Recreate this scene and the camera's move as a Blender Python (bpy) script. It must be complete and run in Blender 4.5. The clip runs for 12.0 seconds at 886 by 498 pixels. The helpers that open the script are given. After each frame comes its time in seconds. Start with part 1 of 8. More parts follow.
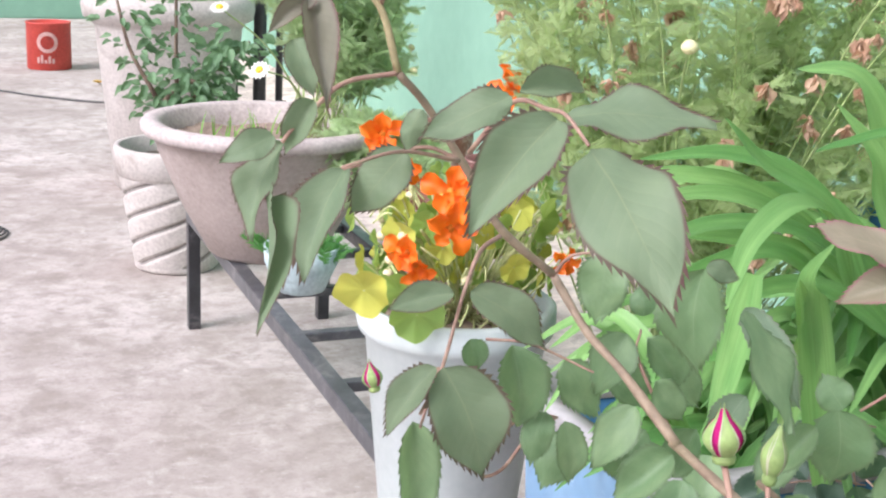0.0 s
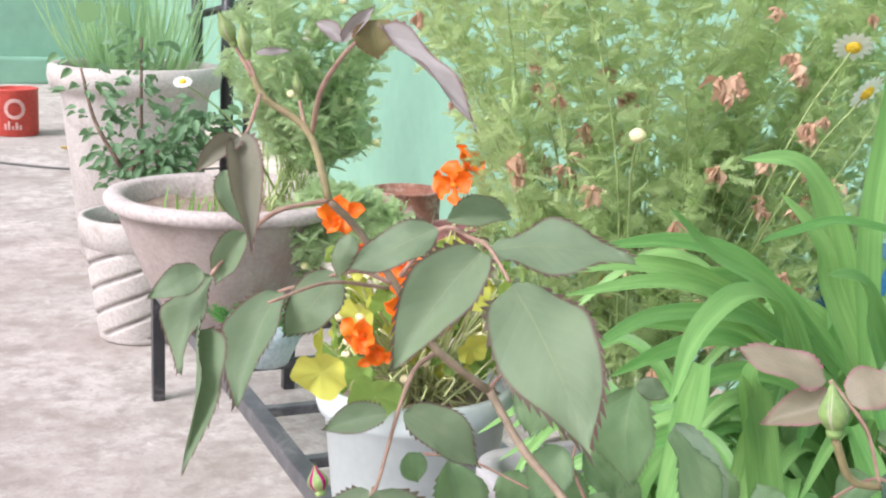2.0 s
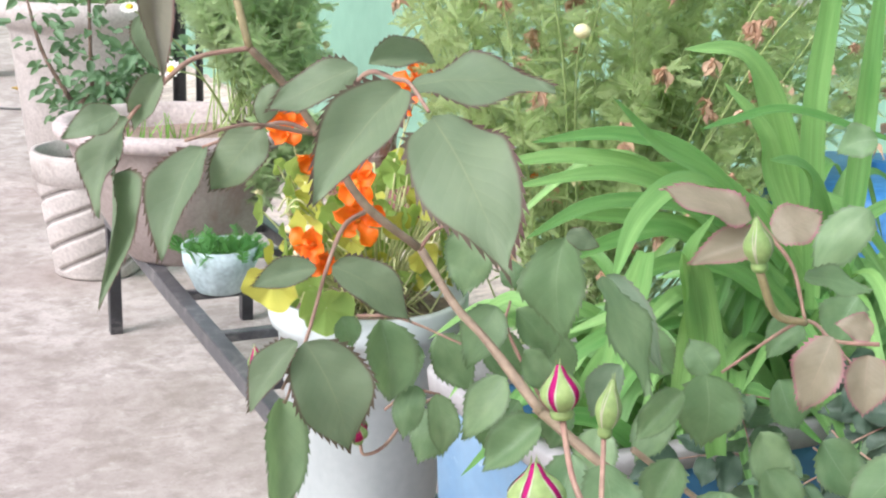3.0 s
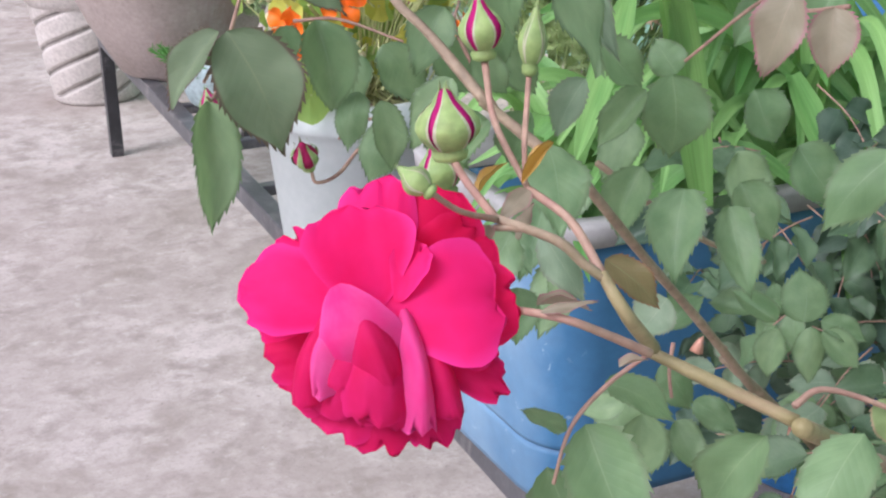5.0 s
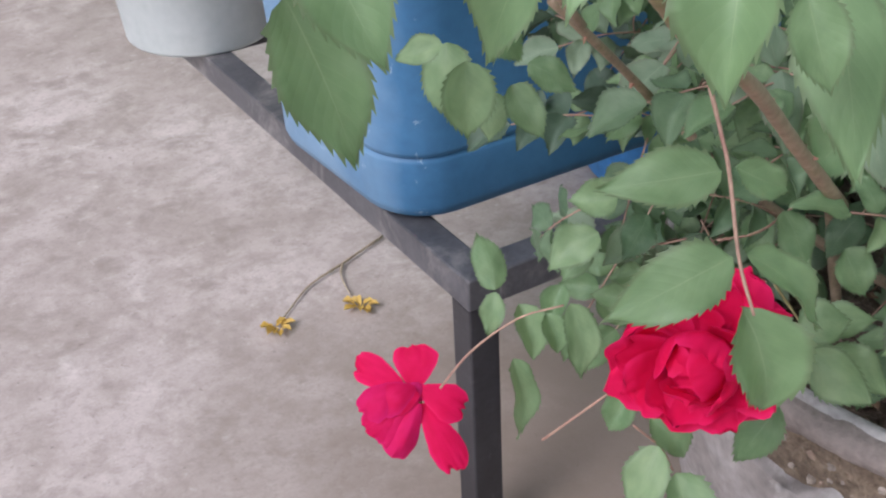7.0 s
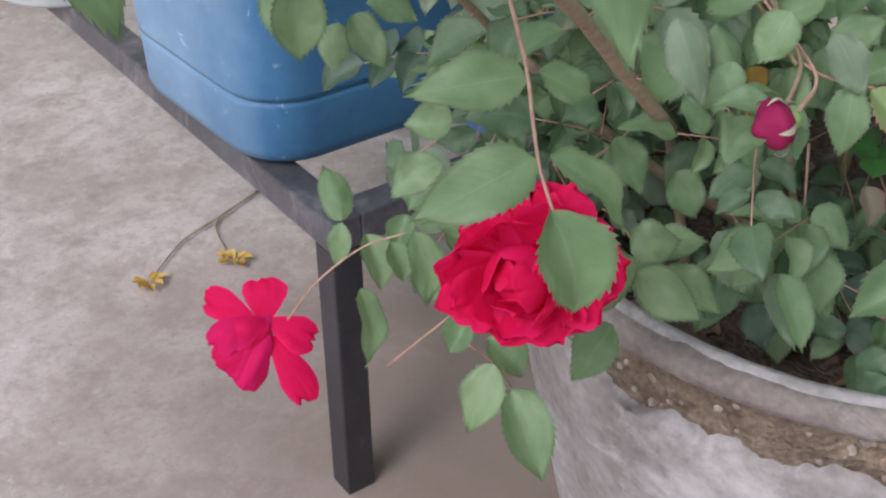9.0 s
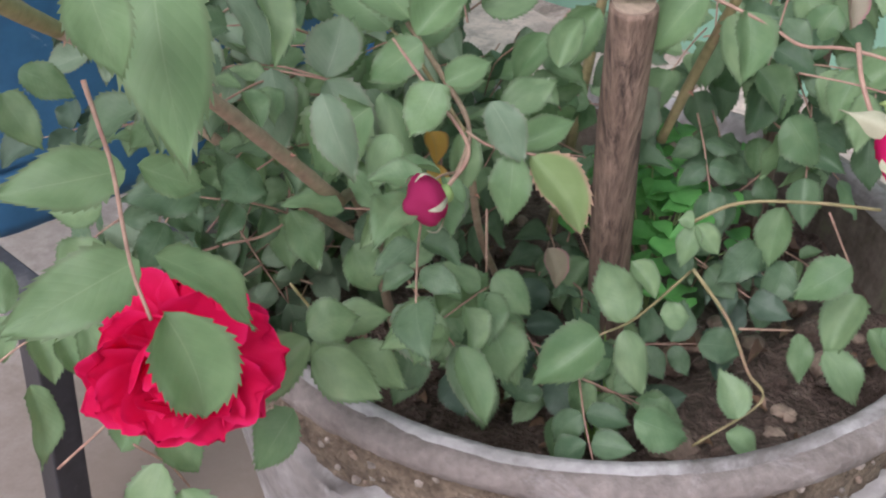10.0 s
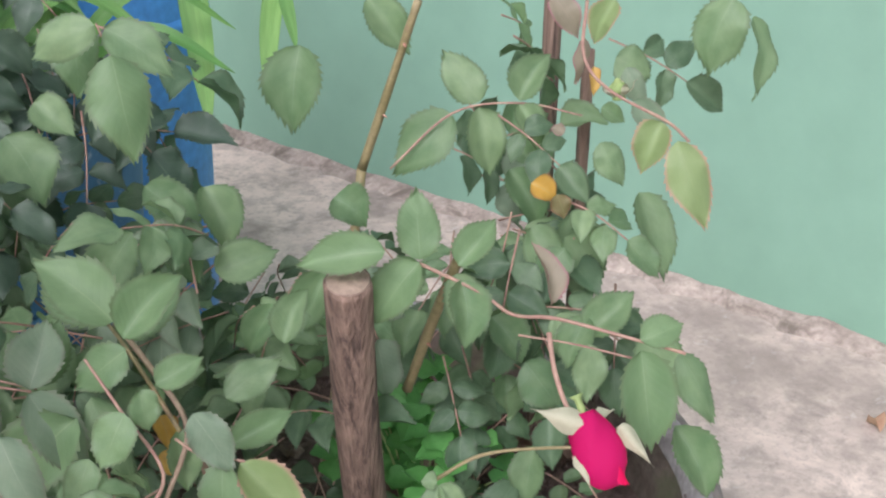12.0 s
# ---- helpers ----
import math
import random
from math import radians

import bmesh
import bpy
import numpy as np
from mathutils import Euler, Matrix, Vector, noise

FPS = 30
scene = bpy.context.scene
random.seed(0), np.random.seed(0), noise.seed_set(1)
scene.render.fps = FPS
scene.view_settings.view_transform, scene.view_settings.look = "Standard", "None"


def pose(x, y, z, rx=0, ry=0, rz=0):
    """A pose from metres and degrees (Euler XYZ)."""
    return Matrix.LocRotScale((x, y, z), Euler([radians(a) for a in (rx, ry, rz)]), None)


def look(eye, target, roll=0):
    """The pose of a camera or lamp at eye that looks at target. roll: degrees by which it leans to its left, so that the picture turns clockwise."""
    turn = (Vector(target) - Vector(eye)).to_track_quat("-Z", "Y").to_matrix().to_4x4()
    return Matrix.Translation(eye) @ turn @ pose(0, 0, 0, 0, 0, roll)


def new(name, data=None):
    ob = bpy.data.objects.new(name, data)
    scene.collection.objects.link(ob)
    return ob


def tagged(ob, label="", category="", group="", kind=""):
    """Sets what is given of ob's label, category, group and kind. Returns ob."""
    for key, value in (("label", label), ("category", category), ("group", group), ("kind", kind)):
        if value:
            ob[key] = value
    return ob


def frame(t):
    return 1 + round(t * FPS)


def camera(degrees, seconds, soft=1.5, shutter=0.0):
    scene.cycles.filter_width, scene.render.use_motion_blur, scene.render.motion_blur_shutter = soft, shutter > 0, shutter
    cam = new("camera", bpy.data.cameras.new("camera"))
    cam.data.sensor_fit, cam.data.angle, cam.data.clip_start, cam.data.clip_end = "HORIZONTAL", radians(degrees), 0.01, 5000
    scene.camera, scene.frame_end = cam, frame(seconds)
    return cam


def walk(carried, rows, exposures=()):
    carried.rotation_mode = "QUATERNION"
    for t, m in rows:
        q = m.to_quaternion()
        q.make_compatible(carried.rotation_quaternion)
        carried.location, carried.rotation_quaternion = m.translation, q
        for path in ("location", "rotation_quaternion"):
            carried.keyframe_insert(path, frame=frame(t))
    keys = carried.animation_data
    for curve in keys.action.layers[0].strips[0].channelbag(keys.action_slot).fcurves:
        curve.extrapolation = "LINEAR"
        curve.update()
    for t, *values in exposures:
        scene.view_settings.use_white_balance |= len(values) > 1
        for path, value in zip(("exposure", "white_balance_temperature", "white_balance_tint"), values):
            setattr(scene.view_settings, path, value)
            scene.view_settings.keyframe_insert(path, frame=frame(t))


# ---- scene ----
cam = camera(38.61, 12.0, soft=2.2)
PATH = [
    (0, (-0.7521, -1.0349, 1.4387), (-0.3903, -0.1398, 1.1780), 2.69),
    (0.5, (-0.7610, -1.0336, 1.4631), (-0.3964, -0.1311, 1.2338), 2.84),
    (1, (-0.7578, -1.0359, 1.4923), (-0.4033, -0.1240, 1.2856), 2.50),
    (1.5, (-0.7440, -1.0266, 1.5073), (-0.3876, -0.1134, 1.3096), 1.74),
    (2, (-0.7337, -1.0438, 1.4765), (-0.3488, -0.1462, 1.2615), 2.44),
    (2.5, (-0.7257, -1.0559, 1.4443), (-0.3167, -0.1740, 1.2099), 2.68),
    (4.5, (-0.6823, -1.0582, 1.3751), (-0.3162, -0.1959, 1.0253), -1.00),
    (5, (-0.6682, -1.0527, 1.3398), (-0.2869, -0.2113, 0.9569), -0.26),
    (5.5, (-0.6467, -1.0550, 1.3215), (-0.2444, -0.2458, 0.8932), -1.26),
    (6, (-0.6386, -1.0575, 1.2921), (-0.2305, -0.2645, 0.8397), -1.62),
    (6.5, (-0.6213, -1.0366, 1.2601), (-0.2066, -0.2816, 0.7522), -2.59),
    (7, (-0.6145, -1.0457, 1.2303), (-0.1927, -0.3173, 0.6905), -2.45),
    (7.2, (-0.6064, -1.0414, 1.2047), (-0.1829, -0.3191, 0.6579), -1.68),
    (8.8, (-0.6026, -1.0835, 1.1980), (-0.1353, -0.3996, 0.6377), -0.40),
    (9, (-0.5919, -1.0937, 1.2061), (-0.1121, -0.4180, 0.6464), -0.30),
    (9.5, (-0.5449, -1.1217, 1.2121), (-0.0186, -0.4693, 0.6667), 0.20),
    (10, (-0.4930, -1.1106, 1.2077), (0.1227, -0.5271, 0.6783), 2.59),
    (10.5, (-0.4478, -1.1369, 1.2134), (0.1850, -0.5691, 0.6871), 2.45),
    (11, (-0.4211, -1.1536, 1.2250), (0.2437, -0.6099, 0.7127), 2.68),
    (11.5, (-0.3889, -1.1560, 1.2644), (0.3195, -0.6324, 0.7909), 2.64),
    (12, (-0.3770, -1.1414, 1.3095), (0.3440, -0.6080, 0.8672), 1.45),
]
EXPOSURES = [(0.0, 0.84, 6080, 18), (2.7, 0.82, 6160, 15), (4.5, 0.6, 5980, 20), (6.0, 0.37, 5950, 20), (7.0, 0.29, 6050, 19), (9.0, 0.16, 6100, 19), (10.0, 0.31, 6100, 20), (12.0, 0.39, 6150, 22)]
walk(cam, [(t, look(eye, target, roll)) for t, eye, target, roll in PATH], EXPOSURES)

# ---- light: bright, hazy, overcast day ----
world = bpy.data.worlds.new("sky")
scene.world = world
world.use_nodes = True
wn = world.node_tree
sky = wn.nodes.new("ShaderNodeTexSky")
sky.sky_type = "NISHITA"
sky.sun_disc = False
sky.sun_elevation = radians(44)
sky.sun_rotation = radians(-108)
sky.dust_density = 4.0
sky.air_density = 1.0
hsv = wn.nodes.new("ShaderNodeHueSaturation")
hsv.inputs["Saturation"].default_value = 0.3
wn.links.new(sky.outputs[0], hsv.inputs["Color"])
wn.links.new(hsv.outputs[0], wn.nodes["Background"].inputs["Color"])
wn.nodes["Background"].inputs["Strength"].default_value = 0.15

sun = new("sun", bpy.data.lights.new("sun", "SUN"))
sun.data.energy = 1.5
sun.data.angle = radians(25)
sun.data.color = (1.0, 0.98, 0.96)
sun.matrix_world = look((-5.1, -1.66, 5.2), (0, 0, 0))


# ---- materials ----
def nodes_of(m):
    m.use_nodes = True
    return m.node_tree, m.node_tree.nodes["Principled BSDF"]


def mat(name, a, b, rough=0.8, scale=6.0, fine=60.0, bump=0.2, metal=0.0, stain=None, stain_scale=3.0, stain_at=0.62, spec=0.4, rnd=0.0, dist=0.004, grain=0.45, stretch=None):
    """Surface with a broad mottle between colours a and b, a fine grain, relief, and stains of a third colour."""
    m = bpy.data.materials.new(name)
    nt, bsdf = nodes_of(m)
    N, L = nt.nodes.new, nt.links.new
    tc = N("ShaderNodeTexCoord")
    place_at = tc.outputs["Object"]
    if stretch:
        mp = N("ShaderNodeMapping")
        mp.inputs["Scale"].default_value = stretch
        L(place_at, mp.inputs["Vector"])
        place_at = mp.outputs["Vector"]
    n1 = N("ShaderNodeTexNoise")
    n1.inputs["Scale"].default_value = scale
    n1.inputs["Detail"].default_value = 6
    n1.inputs["Roughness"].default_value = 0.65
    n2 = N("ShaderNodeTexNoise")
    n2.inputs["Scale"].default_value = fine
    n2.inputs["Detail"].default_value = 5
    L(place_at, n1.inputs["Vector"])
    L(place_at, n2.inputs["Vector"])
    ramp = N("ShaderNodeValToRGB")
    ramp.color_ramp.elements[0].position = 0.32
    ramp.color_ramp.elements[0].color = (*a, 1)
    ramp.color_ramp.elements[1].position = 0.68
    ramp.color_ramp.elements[1].color = (*b, 1)
    L(n1.outputs["Fac"], ramp.inputs["Fac"])
    mix = N("ShaderNodeMix")
    mix.data_type, mix.blend_type = "RGBA", "OVERLAY"
    mix.inputs["Factor"].default_value = grain
    L(ramp.outputs["Color"], mix.inputs["A"])
    L(n2.outputs["Fac"], mix.inputs["B"])
    col = mix.outputs["Result"]
    if stain:
        n3 = N("ShaderNodeTexNoise")
        n3.inputs["Scale"].default_value = stain_scale
        n3.inputs["Detail"].default_value = 8
        n3.inputs["Roughness"].default_value = 0.7
        n3.inputs["Distortion"].default_value = 0.6
        L(place_at, n3.inputs["Vector"])
        r3 = N("ShaderNodeValToRGB")
        r3.color_ramp.elements[0].position = stain_at - 0.07
        r3.color_ramp.elements[0].color = (0, 0, 0, 1)
        r3.color_ramp.elements[1].position = stain_at + 0.07
        r3.color_ramp.elements[1].color = (1, 1, 1, 1)
        L(n3.outputs["Fac"], r3.inputs["Fac"])
        m3 = N("ShaderNodeMix")
        m3.data_type = "RGBA"
        L(r3.outputs["Color"], m3.inputs["Factor"])
        L(col, m3.inputs["A"])
        m3.inputs["B"].default_value = (*stain, 1)
        col = m3.outputs["Result"]
    if rnd:
        oi = N("ShaderNodeObjectInfo")
        mr = N("ShaderNodeMapRange")
        mr.inputs["To Min"].default_value = 1 - rnd
        mr.inputs["To Max"].default_value = 1 + rnd
        L(oi.outputs["Random"], mr.inputs["Value"])
        hs = N("ShaderNodeHueSaturation")
        L(mr.outputs["Result"], hs.inputs["Value"])
        L(col, hs.inputs["Color"])
        col = hs.outputs["Color"]
    L(col, bsdf.inputs["Base Color"])
    bsdf.inputs["Roughness"].default_value = rough
    bsdf.inputs["Metallic"].default_value = metal
    bsdf.inputs["Specular IOR Level"].default_value = spec
    if bump:
        add = N("ShaderNodeMath")
        add.operation = "ADD"
        L(n1.outputs["Fac"], add.inputs[0])
        L(n2.outputs["Fac"], add.inputs[1])
        bp = N("ShaderNodeBump")
        bp.inputs["Strength"].default_value = bump
        bp.inputs["Distance"].default_value = dist
        L(add.outputs[0], bp.inputs["Height"])
        L(bp.outputs["Normal"], bsdf.inputs["Normal"])
    return m


def leaf_mat(name, lo, hi, under, edge, rough=0.52, vein=(0.25, 0.33, 0.14), edge_from=0.86, tint=0.5, veins=True, seep=0.27, ribs=False, gloss=0.42):
    """Leaf blade by its own UV: mottled green, paler veins, coloured margin, a dull underside tone mixed in by random leaf."""
    m = bpy.data.materials.new(name)
    nt, bsdf = nodes_of(m)
    N, L = nt.nodes.new, nt.links.new
    uv = N("ShaderNodeUVMap")
    sep = N("ShaderNodeSeparateXYZ")
    L(uv.outputs["UV"], sep.inputs[0])
    oi = N("ShaderNodeObjectInfo")
    geo = N("ShaderNodeNewGeometry")
    both = N("ShaderNodeMath")
    both.operation = "ADD"
    L(oi.outputs["Random"], both.inputs[0])
    L(geo.outputs["Random Per Island"], both.inputs[1])
    part_of = N("ShaderNodeMath")
    part_of.operation = "FRACT"
    L(both.outputs[0], part_of.inputs[0])
    chance = part_of.outputs[0]

    def math(op, x, y=None, clamp=False):
        n = N("ShaderNodeMath")
        n.operation, n.use_clamp = op, clamp
        for k, v in enumerate((x, y)):
            if v is None:
                continue
            if isinstance(v, (int, float)):
                n.inputs[k].default_value = v
            else:
                L(v, n.inputs[k])
        return n.outputs[0]

    across = math("ABSOLUTE", math("SUBTRACT", math("MULTIPLY", sep.outputs["X"], 2.0), 1.0))
    along = sep.outputs["Y"]
    tc = N("ShaderNodeTexCoord")
    noi = N("ShaderNodeTexNoise")
    noi.inputs["Scale"].default_value = 4.0
    noi.inputs["Detail"].default_value = 5
    noi.noise_dimensions = "4D"
    L(tc.outputs["UV"], noi.inputs["Vector"])
    L(math("MULTIPLY", chance, 37.0), noi.inputs["W"])
    body = N("ShaderNodeMix")
    body.data_type = "RGBA"
    body.inputs["A"].default_value = (*lo, 1)
    body.inputs["B"].default_value = (*hi, 1)
    blend = math("ADD", math("SUBTRACT", math("MULTIPLY", noi.outputs["Fac"], 1.5), 0.4), math("MULTIPLY", math("SUBTRACT", chance, 0.4), tint), True)
    L(blend, body.inputs["Factor"])
    col = body.outputs["Result"]
    if veins:
        # side veins leave the midrib forwards
        phase = math("SUBTRACT", along, math("MULTIPLY", across, 0.28))
        saw = math("ABSOLUTE", math("SUBTRACT", math("FRACT", math("MULTIPLY", phase, 11.0)), 0.5))
        ridge = math("POWER", math("MULTIPLY", saw, 2.0), 3.0)
        side = math("MULTIPLY", math("MULTIPLY", math("GREATER_THAN", saw, 0.455), 0.2), math("SUBTRACT", 1.0, math("MULTIPLY", across, 0.7)))
        mid = math("LESS_THAN", across, math("MULTIPLY", math("SUBTRACT", 1.1, along), 0.026))
        vmask = math("MAXIMUM", math("MULTIPLY", mid, 0.6), side)
        vm = N("ShaderNodeMix")
        vm.data_type = "RGBA"
        L(vmask, vm.inputs["Factor"])
        L(col, vm.inputs["A"])
        vm.inputs["B"].default_value = (*vein, 1)
        col = vm.outputs["Result"]
        bp = N("ShaderNodeBump")
        bp.inputs["Strength"].default_value = 0.1
        bp.inputs["Distance"].default_value = 0.0015
        bp.invert = True
        L(math("ADD", math("MAXIMUM", math("MULTIPLY", ridge, 0.75), math("MULTIPLY", mid, 0.7)), math("MULTIPLY", noi.outputs["Fac"], 1.2)), bp.inputs["Height"])
        L(bp.outputs["Normal"], bsdf.inputs["Normal"])
    if ribs:
        # fine ribs along a strap, and a paler keel
        wv = N("ShaderNodeTexNoise")
        wv.inputs["Scale"].default_value = 1.0
        wv.inputs["Detail"].default_value = 4
        sc = N("ShaderNodeMapping")
        sc.inputs["Scale"].default_value = (26.0, 1.6, 1.0)
        L(tc.outputs["UV"], sc.inputs["Vector"])
        L(sc.outputs["Vector"], wv.inputs["Vector"])
        ov = N("ShaderNodeMix")
        ov.data_type, ov.blend_type = "RGBA", "OVERLAY"
        ov.inputs["Factor"].default_value = 0.55
        L(col, ov.inputs["A"])
        L(wv.outputs["Fac"], ov.inputs["B"])
        col = ov.outputs["Result"]
        bp = N("ShaderNodeBump")
        bp.inputs["Strength"].default_value = 0.4
        bp.inputs["Distance"].default_value = 0.001
        L(wv.outputs["Fac"], bp.inputs["Height"])
        L(bp.outputs["Normal"], bsdf.inputs["Normal"])
    em = N("ShaderNodeMapRange")
    em.inputs["From Min"].default_value = edge_from
    em.inputs["From Max"].default_value = 1.0
    L(math("ADD", across, math("MULTIPLY", math("SUBTRACT", noi.outputs["Fac"], 0.5), 0.15)), em.inputs["Value"])
    ee = N("ShaderNodeMix")
    ee.data_type = "RGBA"
    L(em.outputs["Result"], ee.inputs["Factor"])
    L(col, ee.inputs["A"])
    ee.inputs["B"].default_value = (*edge, 1)
    L(ee.outputs["Result"], bsdf.inputs["Base Color"])
    bsdf.inputs["Roughness"].default_value = rough
    bsdf.inputs["Specular IOR Level"].default_value = gloss
    # light that seeps through the blade
    tr = N("ShaderNodeBsdfTranslucent")
    tr.inputs["Color"].default_value = (*under, 1)
    ms = N("ShaderNodeMixShader")
    ms.inputs["Fac"].default_value = seep
    out = nt.nodes["Material Output"]
    L(bsdf.outputs[0], ms.inputs[1])
    L(tr.outputs[0], ms.inputs[2])
    L(ms.outputs[0], out.inputs["Surface"])
    return m


def side_light_tint(m, x0, x1, tone, most):
    """Tints a plastic paler from x0 to x1, with a cloudy edge: daylight painted on one side."""
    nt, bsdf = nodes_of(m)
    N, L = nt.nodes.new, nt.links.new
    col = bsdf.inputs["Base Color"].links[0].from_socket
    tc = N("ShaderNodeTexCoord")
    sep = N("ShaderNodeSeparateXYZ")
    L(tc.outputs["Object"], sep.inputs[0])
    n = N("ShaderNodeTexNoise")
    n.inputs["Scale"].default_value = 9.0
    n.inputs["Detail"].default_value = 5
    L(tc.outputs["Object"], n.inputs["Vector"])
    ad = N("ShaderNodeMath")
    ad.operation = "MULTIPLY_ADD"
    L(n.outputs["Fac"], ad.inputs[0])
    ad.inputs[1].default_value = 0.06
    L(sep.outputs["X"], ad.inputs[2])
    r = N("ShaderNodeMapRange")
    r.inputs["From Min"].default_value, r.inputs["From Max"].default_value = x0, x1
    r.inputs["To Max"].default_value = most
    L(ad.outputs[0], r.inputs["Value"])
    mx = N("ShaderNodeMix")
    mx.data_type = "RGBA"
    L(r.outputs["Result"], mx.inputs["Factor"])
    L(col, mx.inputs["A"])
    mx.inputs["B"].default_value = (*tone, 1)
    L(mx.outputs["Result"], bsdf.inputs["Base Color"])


def plain(name, a, b=None, rough=0.6, rnd=0.0, **kw):
    return mat(name, a, b or tuple(c * 1.25 for c in a), rough, rnd=rnd, **kw)


def floor_mat():
    """Worn concrete: broad brown-grey stains, pale lime splashes, dark specks, faint trowel relief."""
    m = mat("worn_concrete", (0.36, 0.31, 0.285), (0.57, 0.51, 0.48), 0.92, 1.1, 190, 0.12, stain=(0.57, 0.52, 0.49), stain_scale=5.0, stain_at=0.64, grain=0.16, dist=0.002)
    nt, bsdf = nodes_of(m)
    N, L = nt.nodes.new, nt.links.new
    tc = N("ShaderNodeTexCoord")
    col = bsdf.inputs["Base Color"].links[0].from_socket
    # pale sandy screed along the green wall
    sx = N("ShaderNodeSeparateXYZ")
    L(tc.outputs["Object"], sx.inputs[0])
    n = N("ShaderNodeTexNoise")
    n.inputs["Scale"].default_value = 6.0
    n.inputs["Detail"].default_value = 8
    n.inputs["Roughness"].default_value = 0.7
    L(tc.outputs["Object"], n.inputs["Vector"])
    ad = N("ShaderNodeMath")
    ad.operation = "MULTIPLY_ADD"
    L(n.outputs["Fac"], ad.inputs[0])
    ad.inputs[1].default_value = 1.1
    L(sx.outputs["X"], ad.inputs[2])
    r = N("ShaderNodeMapRange")
    r.inputs["From Min"].default_value, r.inputs["From Max"].default_value = 1.3, 2.0
    r.inputs["To Max"].default_value = 0.9
    L(ad.outputs[0], r.inputs["Value"])
    mx = N("ShaderNodeMix")
    mx.data_type = "RGBA"
    L(r.outputs["Result"], mx.inputs["Factor"])
    L(col, mx.inputs["A"])
    mx.inputs["B"].default_value = (0.74, 0.61, 0.52, 1)
    col = mx.outputs["Result"]
    for size, lo, hi, tone, amount, warp in ((0.8, 0.46, 0.66, (0.3, 0.25, 0.22), 0.6, 0.25), (3.2, 0.47, 0.64, (0.27, 0.225, 0.195), 0.72, 0.3), (9.0, 0.52, 0.66, (0.25, 0.21, 0.185), 0.72, 0.25), (15.0, 0.46, 0.64, (0.28, 0.235, 0.205), 0.55, 0.2), (70.0, 0.52, 0.66, (0.25, 0.21, 0.19), 0.4, 0.2), (24.0, 0.6, 0.74, (0.6, 0.555, 0.53), 0.5, 0.4), (60.0, 0.635, 0.7, (0.19, 0.16, 0.145), 0.65, 0.3)):
        n = N("ShaderNodeTexNoise")
        n.inputs["Scale"].default_value = size
        n.inputs["Detail"].default_value = 6
        n.inputs["Roughness"].default_value = 0.68
        n.inputs["Distortion"].default_value = warp
        L(tc.outputs["Object"], n.inputs["Vector"])
        r = N("ShaderNodeMapRange")
        r.inputs["From Min"].default_value, r.inputs["From Max"].default_value = lo, hi
        r.inputs["To Max"].default_value = amount
        L(n.outputs["Fac"], r.inputs["Value"])
        mx = N("ShaderNodeMix")
        mx.data_type = "RGBA"
        L(r.outputs["Result"], mx.inputs["Factor"])
        L(col, mx.inputs["A"])
        mx.inputs["B"].default_value = (*tone, 1)
        col = mx.outputs["Result"]
    # brown earth trodden round the big pot, and shade by the stand painted in
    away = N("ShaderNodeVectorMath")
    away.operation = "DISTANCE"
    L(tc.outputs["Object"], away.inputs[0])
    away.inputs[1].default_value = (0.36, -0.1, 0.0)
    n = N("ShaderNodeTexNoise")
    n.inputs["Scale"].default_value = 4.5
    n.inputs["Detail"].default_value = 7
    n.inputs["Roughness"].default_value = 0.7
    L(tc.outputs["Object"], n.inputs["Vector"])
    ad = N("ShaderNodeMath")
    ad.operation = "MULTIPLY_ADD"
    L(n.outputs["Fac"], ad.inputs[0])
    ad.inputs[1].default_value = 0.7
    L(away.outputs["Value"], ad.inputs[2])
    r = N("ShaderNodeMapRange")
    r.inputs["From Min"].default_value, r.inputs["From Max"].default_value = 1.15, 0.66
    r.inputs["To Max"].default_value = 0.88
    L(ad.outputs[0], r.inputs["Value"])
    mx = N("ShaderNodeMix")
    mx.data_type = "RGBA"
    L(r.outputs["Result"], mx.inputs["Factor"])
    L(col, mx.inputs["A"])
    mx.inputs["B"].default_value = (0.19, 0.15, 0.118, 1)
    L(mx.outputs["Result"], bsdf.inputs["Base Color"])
    return m


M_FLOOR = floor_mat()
M_WALL = mat("mint_green_wall_paint", (0.188, 0.345, 0.25), (0.214, 0.385, 0.282), 0.75, 1.2, 9, 0.5, grain=0.12, stain=(0.17, 0.36, 0.3), stain_scale=2.0, stain_at=0.72)
M_PLASTER = mat("rough_plaster_foot", (0.26, 0.215, 0.18), (0.5, 0.42, 0.36), 0.95, 14, 80, 0.8, stain=(0.17, 0.14, 0.115), stain_scale=9, stain_at=0.58)
M_IRON = mat("black_painted_steel", (0.014, 0.014, 0.017), (0.034, 0.034, 0.039), 0.36, 14, 120, 0.06, stain=(0.17, 0.16, 0.16), stain_scale=8, stain_at=0.64, spec=0.6)
M_CEMENT = mat("weathered_cement", (0.19, 0.172, 0.16), (0.33, 0.31, 0.3), 0.95, 7, 70, 0.4, stain=(0.45, 0.44, 0.43), stain_scale=6, stain_at=0.6, dist=0.006)
M_RIM_CEMENT = mat("grey_worn_cement_rim", (0.15, 0.128, 0.115), (0.24, 0.208, 0.19), 0.9, 14, 110, 0.6, stain=(0.36, 0.335, 0.325), stain_scale=7, stain_at=0.66, dist=0.005)
